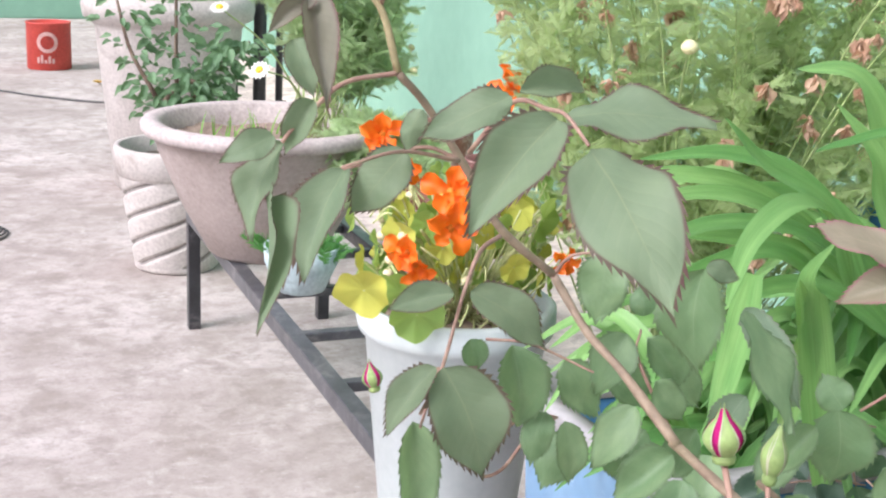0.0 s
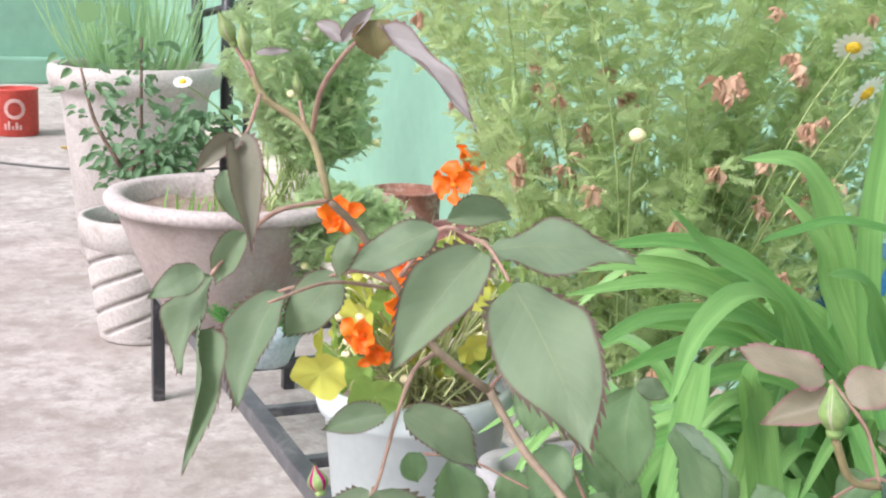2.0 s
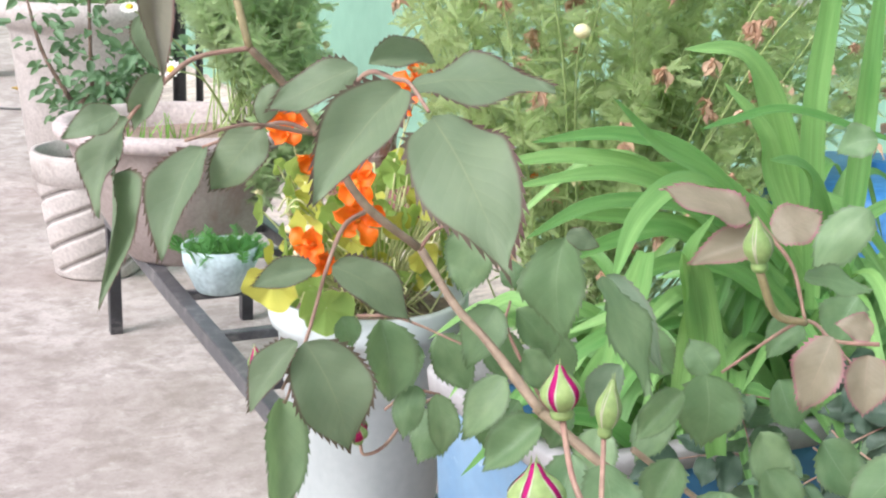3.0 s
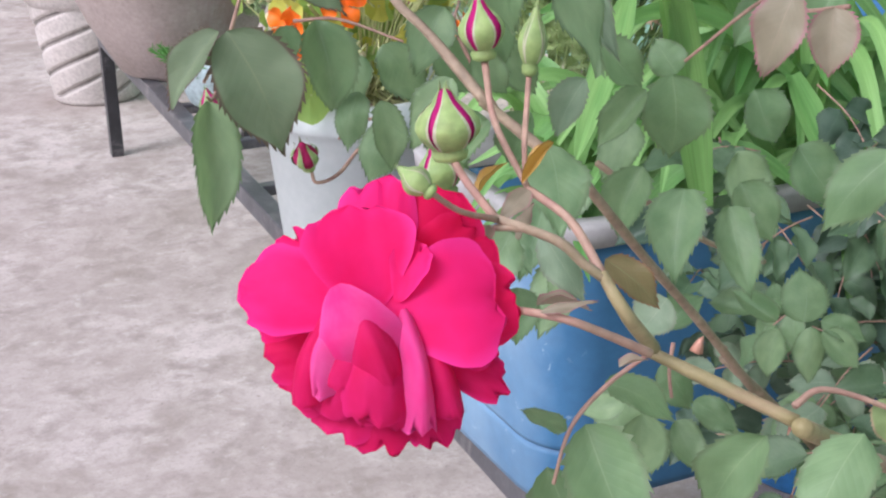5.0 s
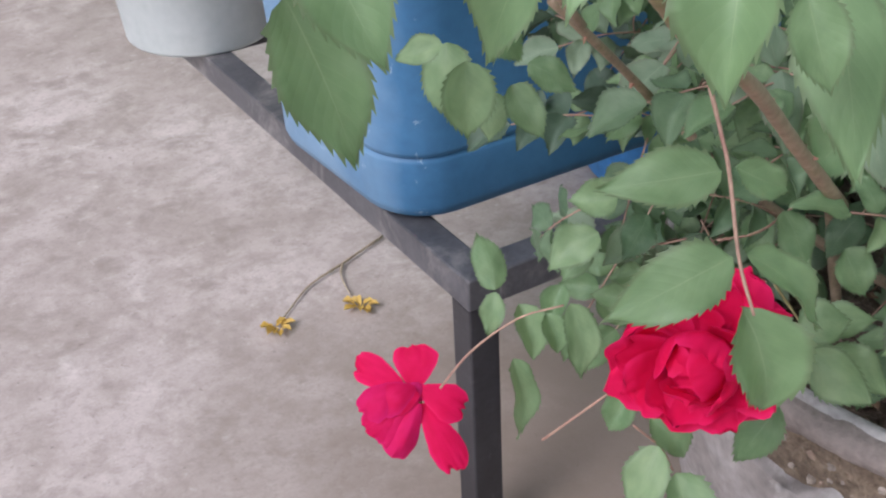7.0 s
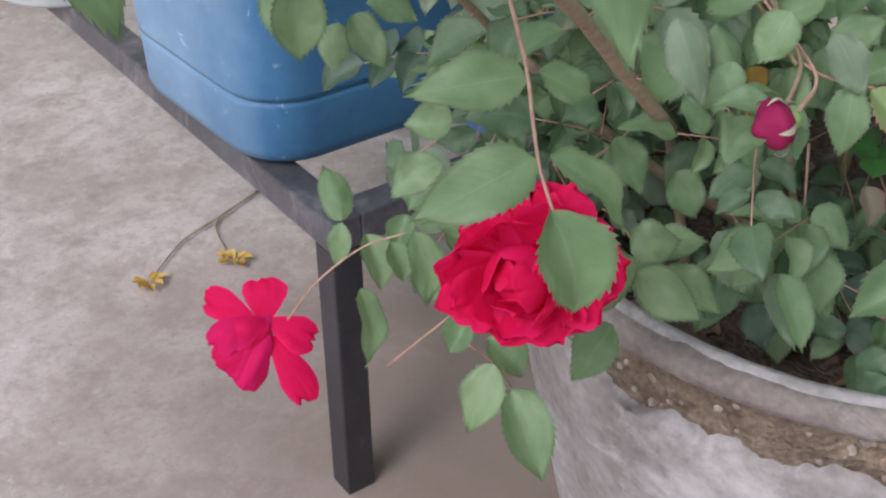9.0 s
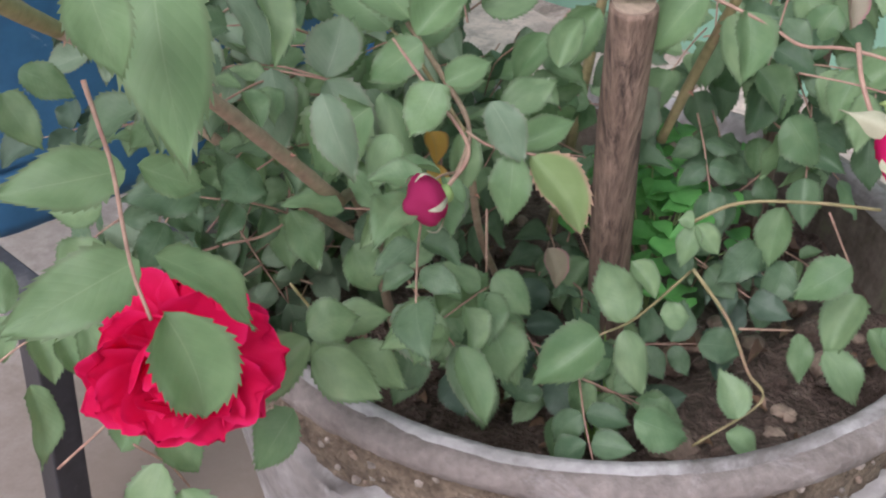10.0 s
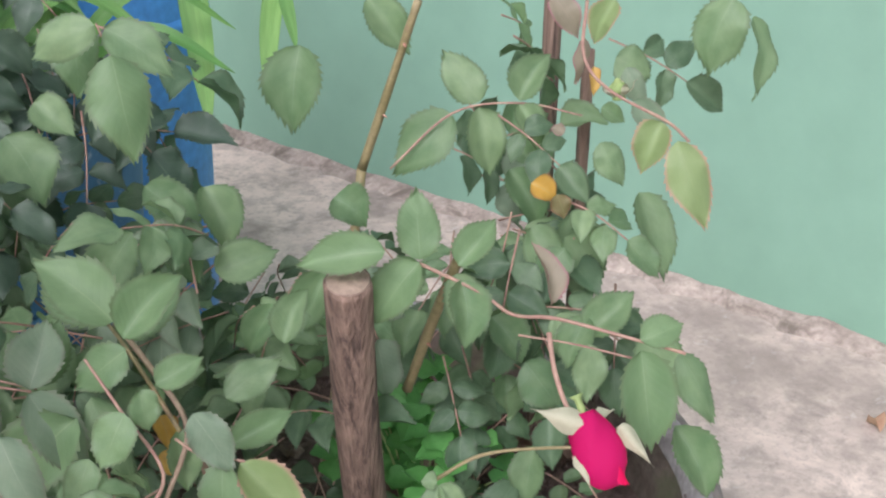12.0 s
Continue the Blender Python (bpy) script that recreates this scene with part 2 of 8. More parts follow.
M_CEMENT_ROUGH = mat("exposed_aggregate", (0.07, 0.05, 0.035), (0.25, 0.195, 0.14), 1.0, 45, 170, 1.0, stain=(0.4, 0.36, 0.31), stain_scale=60, stain_at=0.68, dist=0.008)
M_CLAY = mat("dusty_clay_pot", (0.28, 0.23, 0.205), (0.42, 0.355, 0.33), 0.9, 4, 90, 0.2, stain=(0.3, 0.2, 0.18), stain_scale=4, stain_at=0.62, grain=0.25)
M_CREAM = mat("whitewashed_cement_pot", (0.4, 0.36, 0.33), (0.52, 0.48, 0.45), 0.9, 5, 80, 0.25, stain=(0.32, 0.28, 0.25), stain_scale=4, stain_at=0.62, grain=0.3)
# darker tone that paints the shade into the pot's grooves
M_GROOVE = mat("shaded_groove", (0.2, 0.18, 0.165), (0.3, 0.275, 0.255), 0.95, 12, 90, 0.4)
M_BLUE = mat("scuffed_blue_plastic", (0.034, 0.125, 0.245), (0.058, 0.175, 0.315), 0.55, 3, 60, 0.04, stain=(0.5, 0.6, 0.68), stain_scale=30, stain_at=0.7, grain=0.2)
# paler left side: light from the left painted into the blue
side_light_tint(M_BLUE, 0.04, -0.07, (0.44, 0.58, 0.68), 0.85)
M_RIM = mat("greyed_white_plastic", (0.27, 0.265, 0.26), (0.36, 0.35, 0.345), 0.55, 8, 80, 0.06, grain=0.2)
M_BUCKET = mat("pale_grey_green_plastic", (0.5, 0.56, 0.55), (0.6, 0.66, 0.645), 0.5, 3, 60, 0.02, grain=0.15)
M_SOIL = mat("dry_garden_soil", (0.06, 0.04, 0.03), (0.18, 0.125, 0.1), 1.0, 34, 160, 1.0, stain=(0.28, 0.21, 0.17), stain_scale=24, stain_at=0.64, dist=0.015)
M_STAKE = mat("weathered_wood_stake", (0.115, 0.077, 0.056), (0.285, 0.2, 0.15), 0.9, 60, 260, 1.0, stain=(0.05, 0.034, 0.028), stain_scale=75, stain_at=0.58, stretch=(1, 1, 0.06), grain=0.7)
M_CUT = mat("sawn_wood_end", (0.2, 0.145, 0.11), (0.34, 0.26, 0.2), 0.9, 40, 150, 0.5)
M_RED = mat("dull_red_painted_tin", (0.4, 0.045, 0.035), (0.5, 0.07, 0.05), 0.55, 6, 70, 0.1, stain=(0.12, 0.03, 0.03), stain_scale=7, stain_at=0.68)
M_RUST = mat("rusted_tin", (0.13, 0.05, 0.035), (0.3, 0.14, 0.09), 0.8, 9, 90, 0.4, stain=(0.46, 0.36, 0.31), stain_scale=7, stain_at=0.56)
M_WHITEPAINT = mat("chalky_white_paint", (0.42, 0.2, 0.18), (0.52, 0.33, 0.3), 0.7, 20, 90, 0.1)
M_CANE_GREEN = mat("green_rose_cane", (0.2, 0.17, 0.075), (0.3, 0.25, 0.13), 0.55, 30, 150, 0.25, stain=(0.28, 0.17, 0.12), stain_scale=18, stain_at=0.6)
M_CANE_BROWN = mat("reddish_brown_rose_cane", (0.25, 0.18, 0.125), (0.36, 0.275, 0.19), 0.6, 30, 150, 0.25, stain=(0.2, 0.17, 0.09), stain_scale=16, stain_at=0.6)
M_TWIG = mat("pink_young_stalk", (0.29, 0.155, 0.125), (0.38, 0.26, 0.185), 0.55, 60, 150, 0.15)
M_THORN = mat("thorn", (0.36, 0.16, 0.12), (0.45, 0.25, 0.17), 0.5, 40, 150, 0.1)
M_LEAF = leaf_mat("rose_leaf", (0.106, 0.19, 0.092), (0.24, 0.34, 0.18), (0.27, 0.43, 0.16), (0.1, 0.15, 0.08), vein=(0.22, 0.31, 0.18), tint=0.75)
# the next two greens carry the bush's inner shade in their colour
M_LEAF_OLD_SHADED = leaf_mat("shaded_old_rose_leaf", (0.062, 0.118, 0.064), (0.14, 0.215, 0.12), (0.16, 0.28, 0.1), (0.07, 0.11, 0.06), vein=(0.15, 0.22, 0.13), tint=0.7, seep=0.2)
M_LEAF_SHADE = leaf_mat("shaded_blue_green_rose_leaf", (0.04, 0.075, 0.05), (0.085, 0.13, 0.088), (0.1, 0.18, 0.08), (0.05, 0.08, 0.05), vein=(0.1, 0.15, 0.1), tint=0.7, seep=0.15)
M_LEAF_NEW = leaf_mat("young_rose_leaf", (0.12, 0.208, 0.1), (0.205, 0.315, 0.158), (0.27, 0.43, 0.15), (0.12, 0.17, 0.09), vein=(0.26, 0.35, 0.19))
M_LEAF_RED = leaf_mat("red_edged_rose_leaf", (0.133, 0.19, 0.11), (0.206, 0.265, 0.156), (0.25, 0.34, 0.17), (0.085, 0.028, 0.034), vein=(0.25, 0.29, 0.16), edge_from=0.92, rough=0.62)
M_LEAF_PINK = leaf_mat("coppery_young_rose_leaf", (0.215, 0.2, 0.135), (0.3, 0.262, 0.185), (0.4, 0.25, 0.17), (0.3, 0.13, 0.15), vein=(0.34, 0.27, 0.2))
M_LEAF_DUSTY = leaf_mat("dusty_rose_leaf", (0.15, 0.225, 0.145), (0.25, 0.325, 0.22), (0.26, 0.36, 0.18), (0.17, 0.2, 0.14), vein=(0.32, 0.38, 0.27), rough=0.6)
# sky reflection on the young top leaves, painted as pale mauve-grey
M_LEAF_SKY_SHEEN = leaf_mat("sky_sheen_young_leaf", (0.27, 0.24, 0.235), (0.37, 0.335, 0.33), (0.3, 0.26, 0.2), (0.16, 0.07, 0.07), vein=(0.3, 0.24, 0.23))
M_LEAF_DRY = leaf_mat("yellowed_leaf", (0.5, 0.3, 0.05), (0.55, 0.36, 0.1), (0.5, 0.3, 0.05), (0.3, 0.15, 0.05))
M_STRAP = leaf_mat("strap_leaf", (0.085, 0.235, 0.06), (0.26, 0.46, 0.15), (0.25, 0.46, 0.09), (0.14, 0.29, 0.09), veins=False, rough=0.45, ribs=True, tint=0.8)
M_LEAF_DUSK = leaf_mat("dusky_top_leaf", (0.17, 0.165, 0.125), (0.25, 0.235, 0.18), (0.26, 0.24, 0.14), (0.12, 0.05, 0.05), vein=(0.21, 0.16, 0.12))
M_LEAF_LIME = leaf_mat("pale_lime_rose_leaf", (0.19, 0.275, 0.115), (0.27, 0.355, 0.165), (0.4, 0.5, 0.15), (0.4, 0.24, 0.18))
M_LEAF_DULL = leaf_mat("dull_browned_leaf", (0.14, 0.13, 0.05), (0.22, 0.18, 0.08), (0.2, 0.16, 0.06), (0.2, 0.1, 0.05))
M_SEPAL = plain("green_sepal", (0.16, 0.26, 0.08), (0.28, 0.36, 0.13), 0.6, scale=40, fine=200, bump=0.15)
M_SEPAL_PALE = plain("pale_sepal", (0.3, 0.32, 0.2), (0.41, 0.39, 0.29), 0.6, scale=40, fine=200, bump=0.15)


def petal_mat(name, lo, hi, glow, edge):
    return leaf_mat(name, lo, hi, glow, edge, 0.7, edge_from=0.75, tint=0.5, veins=False, seep=0.4, gloss=0.14)


M_PETAL = petal_mat("pink_red_rose_petal", (0.7, 0.008, 0.115), (0.82, 0.025, 0.215), (0.9, 0.015, 0.18), (0.8, 0.04, 0.28))
M_PETAL_RED = petal_mat("crimson_rose_petal", (0.58, 0.005, 0.065), (0.77, 0.013, 0.12), (0.85, 0.01, 0.095), (0.74, 0.02, 0.14))
M_PETAL_BACK = petal_mat("crimson_petal_back", (0.52, 0.006, 0.075), (0.68, 0.02, 0.16), (0.76, 0.012, 0.12), (0.66, 0.022, 0.18))
M_PETAL_DARK = petal_mat("dark_crimson_petal", (0.26, 0.004, 0.05), (0.36, 0.01, 0.08), (0.4, 0.01, 0.06), (0.4, 0.03, 0.12))
M_STEM = plain("green_stem", (0.28, 0.38, 0.13), (0.38, 0.46, 0.2), 0.6, scale=20, fine=120, bump=0.1)
M_NSTEM = plain("yellow_green_stem", (0.42, 0.48, 0.2), (0.56, 0.56, 0.3), 0.5, scale=20, fine=120, bump=0.1)
M_POD = plain("cream_pod", (0.6, 0.5, 0.3), (0.66, 0.6, 0.4), 0.6, scale=60, fine=200, bump=0.1)
M_FEATHER = leaf_mat("feathery_foliage", (0.31, 0.45, 0.225), (0.46, 0.6, 0.35), (0.6, 0.72, 0.36), (0.42, 0.52, 0.26), 0.7, veins=False, seep=0.52, gloss=0.2)
M_FEATHER_DARK = leaf_mat("weed_foliage", (0.07, 0.2, 0.05), (0.13, 0.3, 0.09), (0.2, 0.45, 0.1), (0.1, 0.28, 0.08), 0.65, veins=False, seep=0.4)
M_FEATHER_PALE = leaf_mat("pale_feathery_foliage", (0.33, 0.46, 0.24), (0.46, 0.58, 0.34), (0.6, 0.72, 0.42), (0.42, 0.55, 0.3), 0.65, veins=False, seep=0.5)
M_DAISY_BUD = plain("daisy_bud", (0.6, 0.55, 0.25), (0.72, 0.68, 0.42), 0.7, scale=120, fine=300, bump=0.3)
M_DISC = plain("daisy_centre", (0.7, 0.42, 0.02), (0.8, 0.55, 0.05), 0.8, scale=150, fine=400, bump=0.5)
M_RAY = leaf_mat("white_ray", (0.75, 0.74, 0.66), (0.8, 0.8, 0.74), (0.8, 0.8, 0.7), (0.8, 0.8, 0.75), veins=False)
M_WITHER = leaf_mat("withered_brown", (0.46, 0.27, 0.18), (0.7, 0.52, 0.36), (0.7, 0.46, 0.3), (0.5, 0.3, 0.2), veins=False, tint=0.9)
M_YELLOW = leaf_mat("faded_yellow_petal", (0.55, 0.36, 0.06), (0.65, 0.48, 0.14), (0.6, 0.4, 0.1), (0.5, 0.3, 0.05), veins=False)
M_ORANGE = leaf_mat("orange_petal", (0.8, 0.12, 0.004), (0.9, 0.22, 0.008), (0.95, 0.25, 0.01), (0.85, 0.17, 0.005), veins=False)
M_THROAT = plain("orange_throat", (0.6, 0.16, 0.01), (0.7, 0.25, 0.02), 0.6, scale=60, fine=200, bump=0.0)
M_NLEAF = leaf_mat("nasturtium_leaf", (0.16, 0.3, 0.07), (0.3, 0.44, 0.12), (0.45, 0.6, 0.14), (0.3, 0.42, 0.12), veins=False, seep=0.4)
M_NLEAF_YELLOW = leaf_mat("yellowing_nasturtium_leaf", (0.45, 0.5, 0.1), (0.62, 0.58, 0.1), (0.65, 0.6, 0.1), (0.55, 0.5, 0.14), veins=False)
M_GRASS = leaf_mat("grass_blade", (0.15, 0.36, 0.06), (0.25, 0.46, 0.1), (0.3, 0.5, 0.1), (0.15, 0.36, 0.06), veins=False)
M_GRASS_FAR = leaf_mat("chive_blade", (0.24, 0.42, 0.2), (0.36, 0.54, 0.3), (0.45, 0.62, 0.3), (0.28, 0.46, 0.22), veins=False, seep=0.4)
M_SHRUB = leaf_mat("dark_shrub_leaf", (0.1, 0.19, 0.1), (0.19, 0.31, 0.16), (0.2, 0.34, 0.12), (0.1, 0.18, 0.09), veins=False, seep=0.3)
M_CLOVER = leaf_mat("clover_leaf", (0.07, 0.26, 0.06), (0.15, 0.38, 0.11), (0.2, 0.5, 0.1), (0.08, 0.3, 0.06), veins=False)
M_DISH = mat("chipped_pale_blue_glaze", (0.36, 0.46, 0.47), (0.46, 0.55, 0.56), 0.6, 8, 80, 0.2, stain=(0.3, 0.26, 0.22), stain_scale=8, stain_at=0.66)
M_RED_RUST = mat("dull_red_rusted_tin", (0.15, 0.06, 0.055), (0.26, 0.115, 0.1), 0.75, 9, 90, 0.3, stain=(0.4, 0.3, 0.26), stain_scale=9, stain_at=0.62)
M_CABLE = plain("dark_cable_rubber", (0.05, 0.05, 0.05), (0.1, 0.095, 0.09), 0.6, scale=10, fine=90, bump=0.05)
M_TWIGDRY = mat("dry_twig_bark", (0.24, 0.19, 0.13), (0.36, 0.3, 0.22), 0.95, 30, 150, 0.4)
M_BLUE_DRUM = mat("bright_blue_plastic", (0.04, 0.2, 0.5), (0.06, 0.25, 0.56), 0.45, 4, 60, 0.05)
M_SOIL_PALE = mat("pale_dry_clod", (0.2, 0.14, 0.11), (0.34, 0.26, 0.2), 1.0, 30, 140, 0.8)
M_PETAL_BUD = petal_mat("crimson_bud_petal", (0.5, 0.005, 0.06), (0.62, 0.012, 0.12), (0.7, 0.01, 0.08), (0.58, 0.015, 0.14))
M_PETAL_SLIT = petal_mat("magenta_bud_petal", (0.42, 0.01, 0.13), (0.55, 0.02, 0.2), (0.6, 0.02, 0.16), (0.5, 0.02, 0.18))
M_PETAL_PALE = petal_mat("pale_petal_back", (0.72, 0.035, 0.23), (0.8, 0.13, 0.4), (0.84, 0.05, 0.27), (0.78, 0.09, 0.36))
M_MOSSY = mat("stained_inner_cement", (0.075, 0.06, 0.045), (0.19, 0.155, 0.125), 1.0, 14, 110, 0.8, stain=(0.12, 0.13, 0.07), stain_scale=10, stain_at=0.58)
M_LITTER = leaf_mat("dead_leaf", (0.1, 0.06, 0.04), (0.3, 0.19, 0.12), (0.2, 0.1, 0.06), (0.12, 0.07, 0.05), tint=1.0)
# rail steel: dust, with reflected sky painted in as a paler grey
M_IRON_DUSTY_SKYLIT = mat("skylit_dusty_black_steel", (0.042, 0.043, 0.049), (0.09, 0.091, 0.098), 0.36, 14, 120, 0.06, stain=(0.2, 0.19, 0.185), stain_scale=8, stain_at=0.6, spec=0.6)
M_CLOD = mat("brown_earth_clod", (0.13, 0.085, 0.06), (0.29, 0.2, 0.15), 1.0, 50, 180, 1.0, rnd=0.25)
M_GRIT = mat("grit_stone", (0.17, 0.14, 0.115), (0.34, 0.3, 0.26), 0.9, 60, 200, 0.4, rnd=0.35)
M_LIP = mat("pale_worn_cement", (0.24, 0.225, 0.215), (0.47, 0.455, 0.45), 0.92, 6, 90, 0.5, stain=(0.15, 0.135, 0.125), stain_scale=4, stain_at=0.55)
M_CLAY_RIM = mat("pale_dusty_clay_rim", (0.38, 0.32, 0.3), (0.5, 0.44, 0.42), 0.9, 6, 80, 0.2, stain=(0.3, 0.24, 0.22), stain_scale=6, stain_at=0.66)


# ---- builders ----
def part(name, bm, material, parent=None, label="", smooth=False):
    """Links a bmesh as one mesh object, under a thing or a part where one is given."""
    me = bpy.data.meshes.new(name)
    bm.to_mesh(me)
    bm.free()
    if smooth:
        for p in me.polygons:
            p.use_smooth = True
    me.materials.append(material)
    ob = new(name, me)
    if parent:
        ob.parent = parent
    if label:
        tagged(ob, label)
    return ob


def thing(name, label, category, at=(0, 0, 0), group="", kind=""):
    """An Empty at the base of a thing, that parents its parts. Parts are given in the world's coordinates less this place."""
    ob = new(name)
    ob.location = at
    ob.empty_display_size = 0.05
    return tagged(ob, label, category, group, kind)


def world_place(ob):
    """Where an unturned thing or part has its origin."""
    p = Vector()
    while ob:
        p += ob.matrix_basis.translation
        ob = ob.parent
    return p


def wpart(name, bm, material, parent, label="", smooth=True):
    """As part(), for a bmesh in the world's coordinates."""
    off = world_place(parent)
    for v in bm.verts:
        v.co -= off
    return part(name, bm, material, parent, label, smooth)


def box(lo, hi, bevel=0.0, seg=2):
    bm = bmesh.new()
    bmesh.ops.create_cube(bm, size=1)
    lo, hi = Vector(lo), Vector(hi)
    for v in bm.verts:
        v.co = Vector([lo[k] + (v.co[k] + 0.5) * (hi[k] - lo[k]) for k in range(3)])
    if bevel:
        bmesh.ops.bevel(bm, geom=bm.edges[:], offset=bevel, segments=seg, profile=0.6, affect="EDGES")
    return bm


def lathe(profile, seg=48, wob=0.0, seed=0, centre=(0, 0, 0), base=True, top=True):
    """Turns (radius, height) pairs about the z axis; wob makes the wall uneven."""
    bm = bmesh.new()
    rings = []
    for r, z in profile:
        ring = []
        for k in range(seg):
            a = 2 * math.pi * k / seg
            d = 1 + wob * noise.noise((math.cos(a) * 2 + seed, math.sin(a) * 2, z * 6)) if wob else 1
            ring.append(bm.verts.new((centre[0] + r * d * math.cos(a), centre[1] + r * d * math.sin(a), centre[2] + z)))
        rings.append(ring)
    for p, q in zip(rings, rings[1:]):
        for k in range(seg):
            bm.faces.new((p[k], p[(k + 1) % seg], q[(k + 1) % seg], q[k]))
    if base:
        bm.faces.new(rings[0][::-1])
    if top:
        bm.faces.new(rings[-1])
    return bm


def spline(points, n=8):
    """A smooth line through points (Catmull-Rom)."""
    p = [Vector(q) for q in points]
    if len(p) == 2:
        return [p[0].lerp(p[1], k / n) for k in range(n + 1)]
    p = [p[0] * 2 - p[1]] + p + [p[-1] * 2 - p[-2]]
    out = []
    for a, b, c, d in zip(p, p[1:], p[2:], p[3:]):
        for k in range(n):
            t = k / n
            out.append(0.5 * (2 * b + (c - a) * t + (2 * a - 5 * b + 4 * c - d) * t * t + (3 * b - a - 3 * c + d) * t**3))
    out.append(p[-2])
    return out


def tube(points, r0, r1, sides=8, bm=None, knots=0.0):
    """A tapered round stalk along a line of points, closed at both ends."""
    bm = bm or bmesh.new()
    n = len(points)
    rings = []
    side = Vector((0.3, 0.5, 0.8))
    for i, p in enumerate(points):
        d = (points[min(i + 1, n - 1)] - points[max(i - 1, 0)]).normalized()
        u = d.cross(side)
        if u.length < 0.05:
            u = d.cross(Vector((1, 0, 0)))
        u.normalize()
        w = d.cross(u)
        r = r0 + (r1 - r0) * i / max(n - 1, 1)
        if knots:
            r *= 1 + knots * noise.noise(p * 40)
        rings.append([bm.verts.new(p + r * (math.cos(2 * math.pi * k / sides) * u + math.sin(2 * math.pi * k / sides) * w)) for k in range(sides)])
    for a, b in zip(rings, rings[1:]):
        for k in range(sides):
            bm.faces.new((a[k], a[(k + 1) % sides], b[(k + 1) % sides], b[k]))
    bm.faces.new(rings[0][::-1])
    bm.faces.new(rings[-1])
    return bm


def frame_of(along, normal):
    """A turn whose y axis runs along and whose z axis lies near normal."""
    y = Vector(along).normalized()
    z = Vector(normal)
    z = z - y * z.dot(y)
    if z.length < 1e-4:
        z = Vector((0.1, 0.2, 1)) - y * y.dot(Vector((0.1, 0.2, 1)))
    z.normalize()
    x = y.cross(z)
    return Matrix((x, y, z)).transposed()


def blade_mesh(name, material, half, rows=15, curl=0.12, fold=0.12, wave=0.0, teeth=0.0, cols=2, seed=0, tip_bend=0.0, ease=1.0, step=2):
    """A leaf or petal of unit length along y; half(t) is its half width. fold lifts the edges, curl bends it down, teeth cut the margin."""
    bm = bmesh.new()
    uvl = bm.loops.layers.uv.new("UVMap")
    grid, rnd = [], random.Random(seed)
    for i in range(rows + 1):
        t = 1 - (1 - i / rows) ** ease
        w = half(t)
        row = []
        for j in range(-cols, cols + 1):
            s = j / cols
            x = s * w
            y = t
            z = fold * abs(s) ** 1.5 * w * 2 - curl * (t - 0.25) ** 2 - tip_bend * t**4
            z += wave * math.sin(t * 11 + seed + 2.2 * (s > 0)) * abs(s) ** 2 * 0.5
            v = bm.verts.new((x, y, z))
            row.append((v, (0.5 + 0.5 * s, t)))
        grid.append(row)
    for a, b in zip(grid, grid[1:]):
        for j in range(2 * cols):
            quad = (a[j], a[j + 1], b[j + 1], b[j])
            try:
                f = bm.faces.new([q[0] for q in quad])
            except ValueError:
                continue
            f.smooth = True
            for lp, q in zip(f.loops, quad):
                lp[uvl].uv = q[1]
    if teeth:
        for side in (0, 2 * cols):
            for a, m, b in zip(grid[2::step], grid[3::step] if step == 2 else grid[2:], grid[2 + step::step]):
                p, q = a[side][0].co, b[side][0].co
                edge = (q - p).normalized()
                out = Vector((edge.y, -edge.x, 0)) * (1 if side else -1)
                tip = bm.verts.new(p.lerp(q, 0.92) + (out + edge * 0.5) * teeth * rnd.uniform(0.6, 1.15))
                for u, v in (((a, m), (m, b)) if step == 2 else ((a, b),)):
                    vs = (u[side][0], tip, v[side][0]) if side else (v[side][0], tip, u[side][0])
                    f = bm.faces.new(vs)
                    f.smooth = True
                    for lp in f.loops:
                        lp[uvl].uv = (1.0 if side else 0.0, 0.5)
    me = bpy.data.meshes.new(name)
    bm.to_mesh(me)
    bm.free()
    me.materials.append(material)
    return me


def place(name, mesh, parent, base, along, normal, length, width, lift=None, label=""):
    """Sets a shared blade mesh as a part of its own: base, direction, facing, size."""
    ob = new(name, mesh)
    turn = frame_of(along, normal).to_4x4()
    ob.parent = parent
    off = world_place(parent)
    ob.matrix_basis = Matrix.Translation(Vector(base) - off) @ turn @ Matrix.Diagonal((width, length, lift or (width + length) / 2, 1))
    if label:
        tagged(ob, label)
    return ob


# ---- ground and walls ----
bm = bmesh.new()
bmesh.ops.create_grid(bm, x_segments=2, y_segments=2, size=60)
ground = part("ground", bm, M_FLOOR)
tagged(ground, "worn dusty grey concrete rooftop floor", "floor", kind="structure")

wall_east = part("wall_east", box((1.967, -5.0, -0.1), (2.2, 14.73, 3.2), 0.01), M_WALL)
tagged(wall_east, "mint green painted plaster parapet wall", "wall", kind="structure")
wall_north = part("wall_north", box((-9.0, 14.5, -0.1), (1.964, 14.73, 3.2), 0.01), M_WALL)
tagged(wall_north, "mint green painted wall across the far end", "wall", kind="structure")


